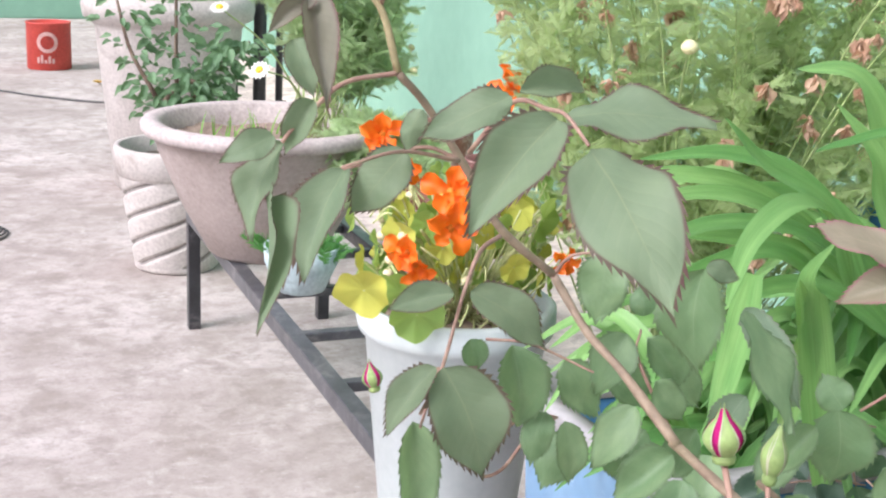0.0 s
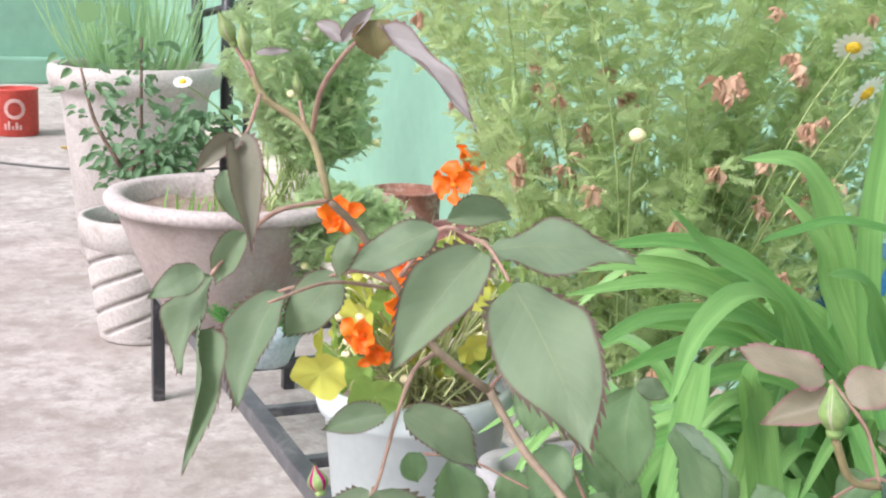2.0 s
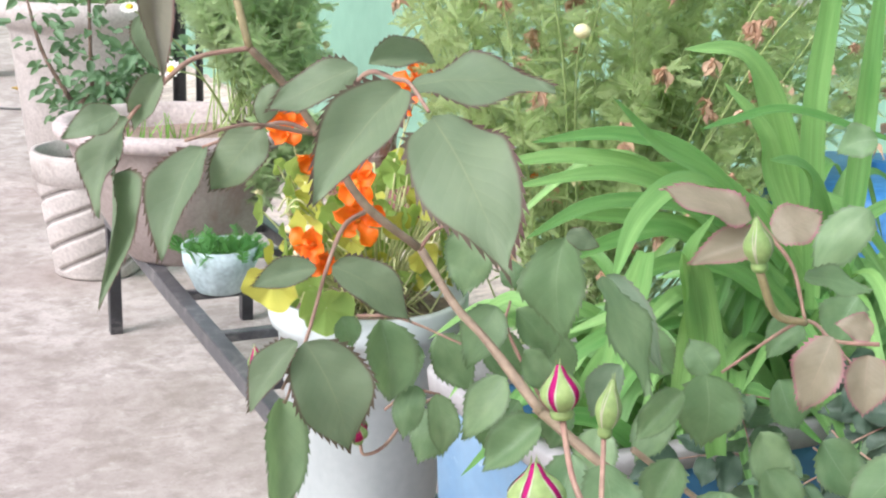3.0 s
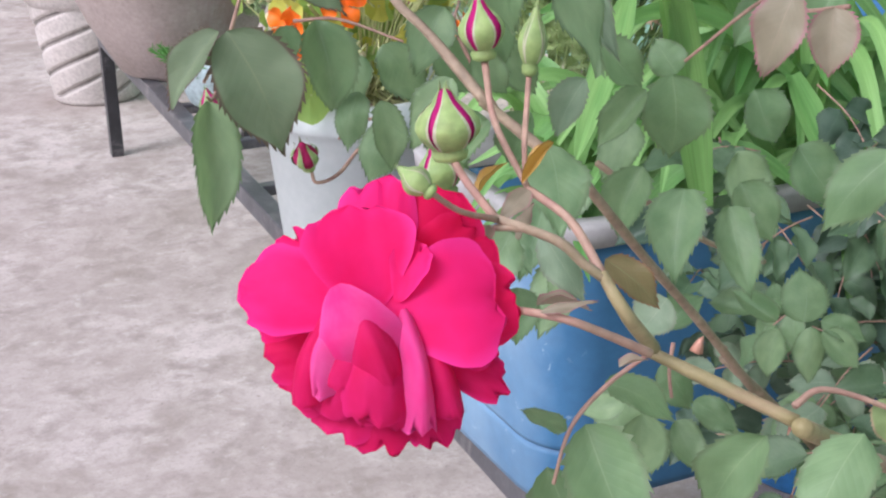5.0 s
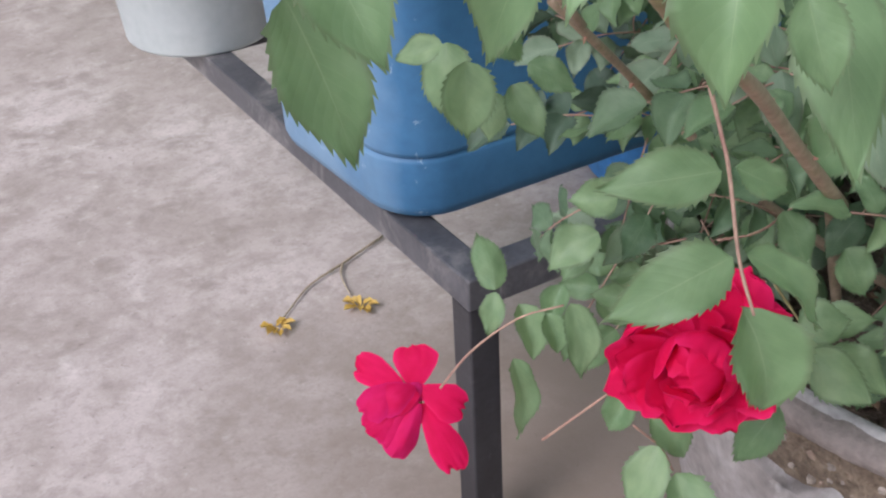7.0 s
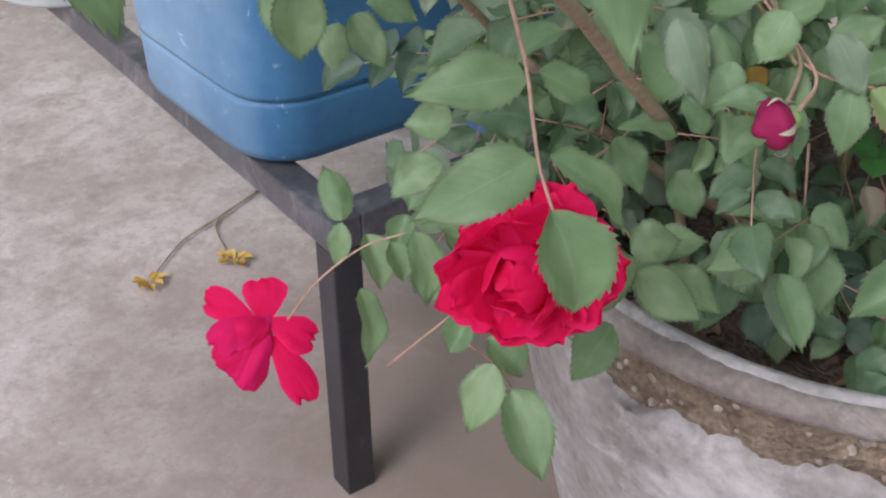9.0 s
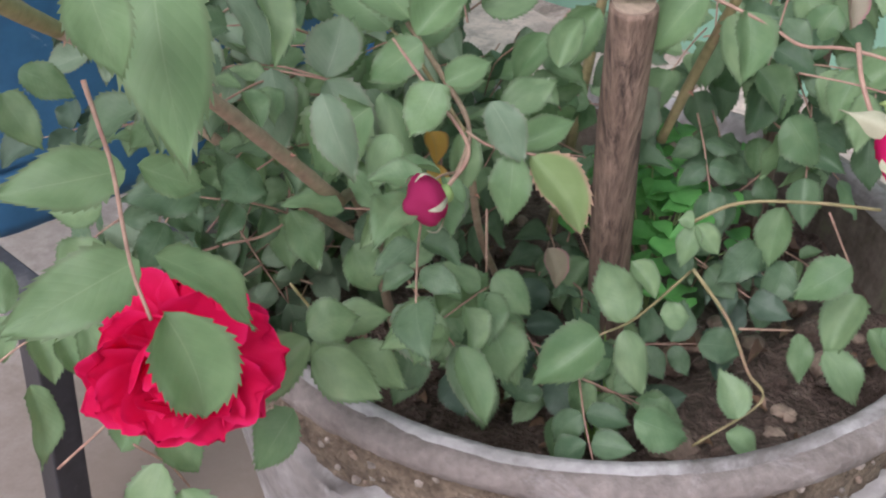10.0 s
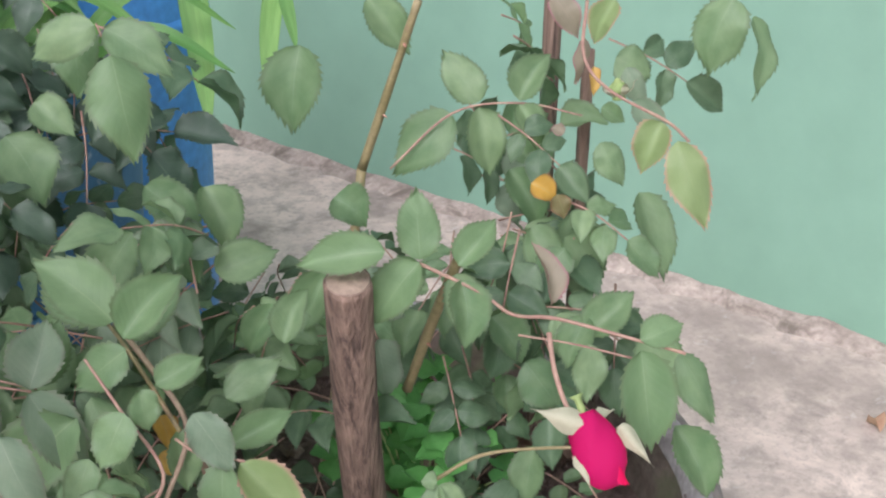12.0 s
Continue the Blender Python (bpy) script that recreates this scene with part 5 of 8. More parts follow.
leaf("g", (-0.35, -0.447, 1.067), (-0.374, -0.447, 1.032), 0.0307, (-0.6, -0.686, 0.411))
leaf("g", (-0.336, -0.429, 1.022), (-0.342, -0.444, 0.992), 0.0264, (-0.164, -0.869, 0.467))
leaf("g", (-0.318, -0.472, 1.051), (-0.336, -0.467, 1.031), 0.0181, (-0.651, -0.626, 0.43))
leaf("g", (-0.212, -0.391, 0.884), (-0.216, -0.401, 0.831), 0.0372, (-0.305, -0.931, 0.199))
leaf("g", (-0.246, -0.419, 0.915), (-0.272, -0.402, 0.907), 0.0191, (-0.548, -0.536, 0.642))
leaf("g", (-0.159, -0.486, 0.987), (-0.149, -0.47, 1.018), 0.0308, (-0.359, -0.777, 0.517))
leaf("g", (-0.174, -0.478, 0.988), (-0.192, -0.454, 1.004), 0.0165, (-0.41, -0.699, 0.586))
leaf("g", (-0.149, -0.49, 0.988), (-0.125, -0.509, 0.978), 0.0164, (-0.358, -0.747, 0.561))
leaf("g", (-0.175, -0.48, 0.983), (-0.184, -0.484, 0.952), 0.0201, (-0.784, -0.545, 0.298))
leaf("g", (-0.155, -0.489, 0.984), (-0.159, -0.501, 0.949), 0.0208, (-0.403, -0.851, 0.338))
leaf("g", (-0.149, -0.493, 0.982), (-0.133, -0.513, 0.962), 0.0200, (-0.363, -0.788, 0.498))
leaf("g", (-0.147, -0.312, 0.906), (-0.115, -0.321, 0.929), 0.0271, (-0.577, -0.578, 0.577))
leaf("g", (-0.165, -0.347, 0.894), (-0.145, -0.366, 0.857), 0.0307, (-0.192, -0.911, 0.364))
leaf("g", (-0.127, -0.536, 1.038), (-0.097, -0.548, 1.026), 0.0303, (-0.178, -0.882, 0.437))
leaf("g", (0.034, -0.426, 0.931), (0.01, -0.407, 0.952), 0.0339, (-0.33, -0.856, 0.397))
leaf("g", (-0.178, -0.31, 0.86), (-0.19, -0.33, 0.804), 0.0397, (-0.666, -0.646, 0.373))
leaf("g", (-0.09, -0.287, 0.812), (-0.063, -0.315, 0.792), 0.0268, (-0.338, -0.741, 0.581))
leaf("g", (-0.107, -0.288, 0.798), (-0.098, -0.322, 0.765), 0.0294, (-0.318, -0.702, 0.637))
leaf("g", (-0.118, -0.285, 0.793), (-0.137, -0.296, 0.763), 0.0268, (-0.6, -0.55, 0.581))
leaf("n", (-0.217, -0.640, 0.917), (-0.274, -0.620, 0.919), 0.0301, (-0.575, -0.523, 0.629))
leaf("n", (-0.215, -0.648, 0.922), (-0.185, -0.661, 0.905), 0.0189, (-0.288, -0.767, 0.574))
leaf("n", (-0.232, -0.669, 0.887), (-0.301, -0.661, 0.874), 0.0350, (-0.275, -0.573, 0.772))
leaf("n", (-0.224, -0.671, 0.887), (-0.173, -0.693, 0.838), 0.0259, (-0.017, -0.492, 0.870))
leaf("n", (-0.222, -0.670, 0.852), (-0.216, -0.695, 0.793), 0.0422, (-0.295, -0.947, 0.129))
leaf("g", (-0.157, -0.544, 0.634), (-0.189, -0.55, 0.59), 0.0323, (-0.702, -0.428, 0.569))
leaf("g", (-0.153, -0.559, 0.619), (-0.158, -0.607, 0.571), 0.0368, (-0.258, -0.67, 0.697))
leaf("g", (-0.051, -0.552, 0.627), (-0.088, -0.546, 0.588), 0.0341, (-0.708, -0.338, 0.62))
leaf("g", (-0.091, -0.385, 0.704), (-0.132, -0.375, 0.682), 0.0340, (-0.497, -0.536, 0.683))
leaf("g", (-0.149, -0.325, 0.639), (-0.138, -0.287, 0.675), 0.0283, (-0.152, -0.656, 0.739))
leaf("g", (-0.149, -0.326, 0.637), (-0.164, -0.332, 0.6), 0.0207, (-0.692, -0.614, 0.38))
leaf("g", (-0.137, -0.341, 0.629), (-0.137, -0.369, 0.589), 0.0272, (-0.201, -0.803, 0.562))
leaf("g", (-0.116, -0.385, 0.647), (-0.116, -0.412, 0.586), 0.0307, (-0.116, -0.908, 0.402))
leaf("g", (-0.154, -0.36, 0.592), (-0.163, -0.397, 0.539), 0.0300, (0.323, -0.801, 0.504))
leaf("g", (-0.125, -0.448, 0.778), (-0.154, -0.431, 0.779), 0.0289, (-0.357, -0.648, 0.673))
leaf("g", (-0.04, -0.555, 0.686), (-0.087, -0.544, 0.646), 0.0371, (-0.651, -0.366, 0.665))
leaf("g", (-0.04, -0.562, 0.677), (-0.016, -0.608, 0.654), 0.0369, (-0.399, -0.568, 0.72))
leaf("g", (-0.028, -0.54, 0.678), (0.005, -0.558, 0.688), 0.0336, (-0.477, -0.456, 0.752))
leaf("g", (-0.018, -0.479, 0.921), (-0.02, -0.515, 0.876), 0.0265, (0.034, -0.781, 0.623))
leaf("g", (0.015, -0.422, 0.831), (0.007, -0.429, 0.809), 0.0225, (-0.673, -0.598, 0.435))
leaf("g", (0.031, -0.44, 0.831), (0.022, -0.476, 0.788), 0.0305, (-0.269, -0.71, 0.651))
leaf("g", (0.054, -0.472, 0.825), (0.055, -0.53, 0.777), 0.0346, (-0.356, -0.599, 0.717))
leaf("g", (0.055, -0.471, 0.826), (0.088, -0.458, 0.862), 0.0372, (-0.544, -0.495, 0.678))
leaf("n", (0.125, -0.484, 0.821), (0.088, -0.452, 0.812), 0.0328, (-0.599, -0.522, 0.607))
leaf("n", (0.137, -0.448, 0.835), (0.125, -0.387, 0.859), 0.0432, (-0.546, -0.398, 0.738))
leaf("n", (0.14, -0.464, 0.823), (0.194, -0.466, 0.86), 0.0371, (-0.492, -0.531, 0.69))
leaf("n", (0.137, -0.505, 0.813), (0.159, -0.528, 0.814), 0.0244, (-0.576, -0.523, 0.628))
leaf("n", (0.133, -0.507, 0.805), (0.113, -0.508, 0.777), 0.0235, (-0.714, -0.461, 0.527))
leaf("g", (0.078, -0.503, 0.82), (0.081, -0.547, 0.767), 0.0317, (-0.047, -0.77, 0.636))
leaf("n", (0.123, -0.593, 0.795), (0.163, -0.613, 0.812), 0.0247, (-0.537, -0.49, 0.687))
leaf("n", (0.086, -0.623, 0.814), (0.068, -0.634, 0.771), 0.0286, (-0.793, -0.421, 0.44))
leaf("y", (0.093, -0.632, 0.813), (0.106, -0.677, 0.769), 0.0324, (-0.436, -0.69, 0.577))
leaf("g", (0.23, -0.542, 0.808), (0.261, -0.535, 0.843), 0.0272, (-0.657, -0.371, 0.656))
leaf("g", (0.167, -0.541, 0.79), (0.212, -0.555, 0.809), 0.0290, (-0.464, -0.528, 0.711))
leaf("g", (0.12, -0.544, 0.788), (0.108, -0.562, 0.748), 0.0255, (-0.411, -0.779, 0.474))
leaf("g", (0.013, -0.475, 0.733), (0.014, -0.506, 0.697), 0.0296, (-0.267, -0.734, 0.625))
leaf("g", (0.035, -0.518, 0.714), (0.041, -0.543, 0.684), 0.0322, (-0.289, -0.763, 0.578))
leaf("g", (0.043, -0.561, 0.714), (0.069, -0.568, 0.741), 0.0249, (-0.708, -0.411, 0.575))
leaf("g", (0.037, -0.605, 0.698), (0.012, -0.608, 0.667), 0.0307, (-0.696, -0.396, 0.599))
leaf("g", (0.062, -0.584, 0.674), (0.105, -0.591, 0.697), 0.0331, (-0.481, -0.414, 0.773))
leaf("g", (0.101, -0.602, 0.702), (0.112, -0.633, 0.677), 0.0296, (-0.377, -0.659, 0.651))
leaf("g", (0.084, -0.611, 0.672), (0.084, -0.642, 0.631), 0.0395, (-0.365, -0.743, 0.561))
leaf("g", (0.124, -0.685, 0.679), (0.075, -0.666, 0.653), 0.0393, (-0.539, -0.331, 0.774))
leaf("g", (0.039, -0.626, 0.678), (0.037, -0.663, 0.632), 0.0272, (-0.203, -0.759, 0.619))
leaf("g", (0.003, -0.531, 0.661), (-0.014, -0.541, 0.622), 0.0280, (-0.726, -0.52, 0.45))
leaf("g", (0.015, -0.518, 0.651), (0.044, -0.547, 0.665), 0.0285, (-0.649, -0.314, 0.693))
leaf("g", (0.007, -0.544, 0.651), (0.029, -0.585, 0.624), 0.0322, (-0.276, -0.628, 0.728))
leaf("g", (0.176, -0.673, 0.659), (0.186, -0.639, 0.697), 0.0366, (-0.452, -0.603, 0.658))
leaf("g", (0.201, -0.652, 0.693), (0.203, -0.679, 0.673), 0.0188, (-0.478, -0.545, 0.688))
leaf("g", (0.216, -0.675, 0.648), (0.235, -0.691, 0.648), 0.0228, (-0.414, -0.492, 0.766))
leaf("g", (0.179, -0.669, 0.648), (0.176, -0.701, 0.604), 0.0275, (-0.465, -0.701, 0.541))
leaf("g", (0.167, -0.697, 0.585), (0.199, -0.733, 0.571), 0.0348, (-0.317, -0.575, 0.754))
leaf("g", (0.244, -0.744, 0.57), (0.249, -0.719, 0.602), 0.0277, (-0.518, -0.633, 0.575))
leaf("g", (0.234, -0.741, 0.56), (0.249, -0.765, 0.545), 0.0224, (-0.359, -0.646, 0.674))
leaf("g", (0.349, -0.76, 0.678), (0.315, -0.733, 0.652), 0.0341, (-0.691, -0.203, 0.693))
leaf("g", (0.355, -0.614, 0.843), (0.337, -0.644, 0.8), 0.0347, (-0.554, -0.556, 0.62))
leaf("g", (0.338, -0.586, 0.853), (0.301, -0.585, 0.818), 0.0321, (-0.648, -0.354, 0.675))
leaf("g", (0.425, -0.755, 0.813), (0.416, -0.783, 0.757), 0.0404, (-0.707, -0.58, 0.404))
leaf("g", (0.425, -0.655, 0.656), (0.406, -0.659, 0.603), 0.0322, (-0.915, -0.21, 0.344))
leaf("g", (0.412, -0.748, 0.615), (0.371, -0.748, 0.569), 0.0357, (-0.742, -0.112, 0.661))
leaf("g", (0.414, -0.773, 0.591), (0.431, -0.822, 0.553), 0.0296, (-0.544, -0.624, 0.561))
leaf("g", (0.38, -0.716, 0.572), (0.368, -0.732, 0.533), 0.0227, (-0.634, -0.627, 0.452))
leaf("g", (0.374, -0.745, 0.573), (0.379, -0.786, 0.534), 0.0318, (-0.551, -0.61, 0.57))
leaf("g", (0.493, -0.602, 0.737), (0.462, -0.602, 0.699), 0.0339, (-0.754, -0.231, 0.615))
leaf("g", (0.456, -0.601, 0.694), (0.444, -0.613, 0.666), 0.0267, (-0.59, -0.62, 0.518))
leaf("g", (0.29, -0.649, 0.689), (0.269, -0.652, 0.66), 0.0201, (-0.773, -0.243, 0.585))
leaf("g", (0.291, -0.65, 0.689), (0.298, -0.672, 0.668), 0.0201, (-0.502, -0.675, 0.54))
leaf("g", (0.29, -0.648, 0.69), (0.282, -0.638, 0.692), 0.0155, (-0.496, -0.534, 0.685))
leaf("n", (0.146, -0.473, 1.046), (0.136, -0.508, 0.985), 0.0441, (-0.358, -0.783, 0.508))
leaf("g", (0.145, -0.458, 1.063), (0.114, -0.418, 1.04), 0.0305, (-0.826, -0.434, 0.358))
leaf("g", (0.161, -0.449, 1.056), (0.175, -0.496, 1.033), 0.0325, (-0.577, -0.491, 0.652))
leaf("g", (0.564, -0.251, 0.91), (0.533, -0.263, 0.826), 0.0632, (-0.815, -0.45, 0.365))
leaf("g", (0.579, -0.332, 0.973), (0.595, -0.376, 0.921), 0.0410, (-0.57, -0.705, 0.422))
leaf("g", (0.499, -0.499, 0.912), (0.448, -0.471, 0.864), 0.0473, (-0.735, -0.398, 0.549))
leaf("g", (0.518, -0.517, 0.922), (0.513, -0.479, 0.964), 0.0370, (-0.603, -0.626, 0.495))
leaf("g", (0.516, -0.518, 0.917), (0.511, -0.539, 0.857), 0.0372, (-0.606, -0.734, 0.307))
leaf("g", (0.524, -0.556, 0.93), (0.553, -0.564, 0.971), 0.0323, (-0.803, -0.314, 0.507))
leaf("g", (0.523, -0.556, 0.927), (0.519, -0.583, 0.894), 0.0252, (-0.612, -0.574, 0.544))
leaf("y", (0.414, -0.751, 0.989), (0.393, -0.747, 0.956), 0.0280, (-0.837, -0.201, 0.509))
leaf("y", (0.391, -0.777, 0.988), (0.38, -0.814, 0.938), 0.0317, (-0.678, -0.511, 0.528))
leaf("g", (0.69, -0.674, 1.012), (0.659, -0.667, 0.949), 0.0506, (-0.891, -0.172, 0.419))
leaf("g", (0.695, -0.694, 0.997), (0.674, -0.727, 0.935), 0.0337, (-0.029, -0.878, 0.477))
leaf("g", (0.607, -0.604, 0.961), (0.622, -0.635, 0.948), 0.0401, (-0.69, -0.537, 0.485))
leaf("n", (0.267, -0.612, 0.896), (0.225, -0.562, 0.886), 0.0316, (-0.647, -0.416, 0.639))
leaf("n", (0.294, -0.623, 0.88), (0.264, -0.602, 0.833), 0.0359, (-0.861, -0.278, 0.426))
leaf("n", (0.302, -0.618, 0.877), (0.321, -0.6, 0.925), 0.0344, (-0.524, -0.709, 0.473))
leaf("n", (0.318, -0.642, 0.874), (0.354, -0.649, 0.904), 0.0276, (-0.64, -0.342, 0.688))
leaf("g", (0.308, -0.652, 0.869), (0.292, -0.673, 0.825), 0.0322, (-0.535, -0.67, 0.514))
leaf("p", (0.29, -0.743, 0.887), (0.3, -0.724, 0.926), 0.0205, (-0.047, -0.893, 0.447))
leaf("n", (0.317, -0.802, 0.86), (0.305, -0.827, 0.792), 0.0403, (-0.674, -0.647, 0.357))
leaf("n", (0.319, -0.8, 0.866), (0.347, -0.817, 0.876), 0.0245, (-0.507, -0.38, 0.773))
leaf("g", (0.349, -0.817, 0.849), (0.353, -0.855, 0.804), 0.0272, (-0.43, -0.708, 0.56))
leaf("g", (0.368, -0.811, 0.774), (0.365, -0.85, 0.727), 0.0331, (-0.609, -0.591, 0.529))
leaf("g", (0.535, -0.613, 0.834), (0.508, -0.651, 0.759), 0.0451, (-0.604, -0.602, 0.522))
leaf("g", (0.389, -0.722, 0.802), (0.374, -0.732, 0.759), 0.0277, (-0.663, -0.645, 0.381))
leaf("g", (0.619, -0.634, 0.831), (0.606, -0.682, 0.761), 0.0395, (-0.38, -0.729, 0.57))
leaf("g", (0.316, -0.51, 0.826), (0.287, -0.494, 0.774), 0.0358, (-0.861, -0.344, 0.374))
leaf("g", (0.262, -0.503, 0.815), (0.239, -0.489, 0.774), 0.0275, (-0.862, -0.356, 0.362))
leaf("g", (0.429, -0.697, 0.785), (0.461, -0.717, 0.819), 0.0356, (-0.77, -0.201, 0.606))
leaf("g", (0.193, -0.265, 0.921), (0.195, -0.308, 0.875), 0.0525, (-0.318, -0.699, 0.64))
leaf("g", (0.278, -0.332, 0.866), (0.304, -0.375, 0.832), 0.0385, (-0.413, -0.705, 0.576))
leaf("g", (0.258, -0.335, 0.83), (0.222, -0.319, 0.773), 0.0444, (-0.794, -0.487, 0.364))
leaf("g", (0.267, -0.368, 0.851), (0.274, -0.401, 0.796), 0.0417, (-0.363, -0.819, 0.445))
leaf("g", (0.26, -0.282, 1.011), (0.245, -0.307, 0.954), 0.0422, (-0.325, -0.832, 0.45))
leaf("g", (0.217, -0.276, 0.947), (0.226, -0.312, 0.926), 0.0328, (-0.474, -0.529, 0.704))
leaf("g", (0.34, -0.338, 0.847), (0.336, -0.375, 0.797), 0.0411, (-0.398, -0.722, 0.566))
leaf("g", (0.29, -0.402, 0.801), (0.335, -0.433, 0.816), 0.0395, (-0.567, -0.511, 0.646))
leaf("g", (0.408, -0.435, 0.84), (0.418, -0.467, 0.821), 0.0390, (-0.541, -0.548, 0.638))
leaf("g", (0.536, -0.54, 0.856), (0.537, -0.58, 0.809), 0.0369, (-0.594, -0.619, 0.514))
leaf("g", (0.528, -0.567, 0.809), (0.539, -0.606, 0.776), 0.0390, (-0.579, -0.616, 0.535))
leaf("p", (0.549, -0.568, 1.023), (0.552, -0.596, 0.992), 0.0246, (-0.674, -0.579, 0.458))
leaf("y", (0.57, -0.566, 0.834), (0.556, -0.56, 0.817), 0.0236, (-0.787, -0.278, 0.55))
leaf("y", (0.581, -0.613, 1.021), (0.564, -0.603, 0.984), 0.0247, (-0.904, -0.248, 0.348))
leaf("n", (0.541, -0.63, 0.937), (0.548, -0.65, 0.927), 0.0167, (-0.683, -0.504, 0.529))
leaf("n", (0.102, -0.504, 0.87), (0.08, -0.454, 0.912), 0.0438, (-0.336, -0.688, 0.643))
leaf("n", (0.102, -0.512, 0.859), (0.149, -0.52, 0.896), 0.0357, (-0.586, -0.501, 0.637))
leaf("n", (0.089, -0.53, 0.863), (0.063, -0.502, 0.833), 0.0309, (-0.843, -0.315, 0.436))
leaf("n", (0.105, -0.539, 0.831), (0.136, -0.553, 0.845), 0.0237, (-0.532, -0.484, 0.694))
leaf("n", (0.086, -0.546, 0.839), (0.082, -0.559, 0.813), 0.0215, (-0.319, -0.827, 0.463))
leaf("n", (0.053, -0.516, 0.82), (0.019, -0.488, 0.766), 0.0504, (-0.859, -0.38, 0.344))
leaf("g", (0.099, -0.458, 0.831), (0.067, -0.422, 0.793), 0.0381, (-0.852, -0.324, 0.411))
leaf("g", (0.485, -0.6, 0.834), (0.484, -0.639, 0.791), 0.0370, (-0.588, -0.592, 0.551))
leaf("g", (0.499, -0.627, 0.826), (0.513, -0.663, 0.787), 0.0402, (-0.569, -0.696, 0.438))
leaf("g", (0.446, -0.623, 0.79), (0.424, -0.61, 0.749), 0.0345, (-0.888, -0.205, 0.412))
leaf("g", (0.439, -0.657, 0.782), (0.451, -0.692, 0.745), 0.0387, (-0.538, -0.693, 0.481))
leaf("g", (0.48, -0.639, 0.826), (0.455, -0.629, 0.788), 0.0345, (-0.84, -0.222, 0.494))
leaf("g", (0.433, -0.693, 0.798), (0.407, -0.69, 0.76), 0.0310, (-0.817, -0.192, 0.544))
leaf("g", (0.411, -0.649, 0.747), (0.419, -0.686, 0.713), 0.0386, (-0.523, -0.635, 0.568))
leaf("g", (0.407, -0.615, 0.781), (0.41, -0.649, 0.748), 0.0337, (-0.534, -0.613, 0.583))
leaf("w", (0.023, -0.444, 0.836), (0.024, -0.404, 0.893), 0.0320, (0.206, -0.803, 0.56))
leaf("g", (-0.395, -0.365, 1.165), (-0.375, -0.379, 1.13), 0.0287, (-0.143, -0.944, 0.296))
leaf("g", (-0.4, -0.344, 1.154), (-0.422, -0.345, 1.121), 0.0256, (-0.601, -0.68, 0.421))
leaf("g", (-0.358, -0.359, 1.16), (-0.333, -0.37, 1.13), 0.0280, (-0.106, -0.959, 0.263))
leaf("g", (-0.394, -0.379, 1.12), (-0.417, -0.382, 1.09), 0.0285, (-0.578, -0.639, 0.507))
leaf("n", (-0.377, -0.384, 1.125), (-0.351, -0.395, 1.091), 0.0287, (-0.069, -0.963, 0.259))
leaf("g", (-0.35, -0.395, 1.126), (-0.366, -0.392, 1.092), 0.0265, (-0.737, -0.608, 0.293))
leaf("g", (-0.314, -0.356, 1.154), (-0.29, -0.366, 1.123), 0.0249, (-0.129, -0.969, 0.213))
leaf("g", (-0.31, -0.391, 1.12), (-0.324, -0.386, 1.084), 0.0258, (-0.785, -0.577, 0.225))
leaf("w", (-0.26, -0.373, 1.131), (-0.279, -0.367, 1.094), 0.0244, (-0.772, -0.556, 0.306))
leaf("n", (-0.249, -0.372, 1.154), (-0.223, -0.386, 1.124), 0.0266, (-0.21, -0.943, 0.258))
leaf("g", (-0.234, -0.392, 1.104), (-0.26, -0.397, 1.072), 0.0288, (-0.62, -0.522, 0.586))
leaf("g", (-0.131, -0.37, 0.634), (-0.128, -0.389, 0.604), 0.0231, (-0.209, -0.835, 0.508))
leaf("g", (-0.102, -0.354, 0.642), (-0.122, -0.365, 0.616), 0.0234, (-0.574, -0.496, 0.651))
leaf("g", (-0.075, -0.348, 0.673), (-0.101, -0.352, 0.646), 0.0281, (-0.579, -0.512, 0.634))
leaf("g", (-0.137, -0.486, 0.632), (-0.158, -0.486, 0.607), 0.0255, (-0.687, -0.441, 0.577))
leaf("g", (-0.141, -0.514, 0.631), (-0.125, -0.541, 0.606), 0.0291, (-0.215, -0.729, 0.65))
leaf("w", (-0.039, -0.573, 0.879), (-0.04, -0.607, 0.834), 0.0265, (-0.469, -0.7, 0.539))
leaf("n", (0.02, -0.613, 0.882), (-0.001, -0.61, 0.852), 0.0287, (-0.781, -0.36, 0.51))
leaf("w", (0.078, -0.607, 0.849), (0.084, -0.635, 0.812), 0.0267, (-0.551, -0.706, 0.445))
leaf("n", (0.017, -0.576, 0.834), (-0.006, -0.583, 0.805), 0.0243, (-0.692, -0.348, 0.633))
leaf("w", (0.042, -0.618, 0.805), (0.018, -0.625, 0.777), 0.0250, (-0.691, -0.287, 0.664))
leaf("w", (0.48, -0.683, 0.999), (0.487, -0.703, 0.969), 0.0188, (-0.664, -0.684, 0.301))
leaf("w", (0.457, -0.704, 0.982), (0.467, -0.731, 0.959), 0.0219, (-0.661, -0.613, 0.432))
leaf("p", (0.511, -0.627, 1.005), (0.503, -0.633, 0.968), 0.0176, (-0.213, -0.956, 0.201))
leaf("o", (0.499, -0.643, 0.987), (0.492, -0.651, 0.966), 0.0108, (-0.411, -0.798, 0.441))
leaf("g", (0.497, -0.656, 0.924), (0.497, -0.683, 0.895), 0.0265, (-0.652, -0.555, 0.517))
leaf("p", (0.498, -0.62, 0.923), (0.494, -0.609, 0.927), 0.0106, (-0.682, -0.456, 0.572))
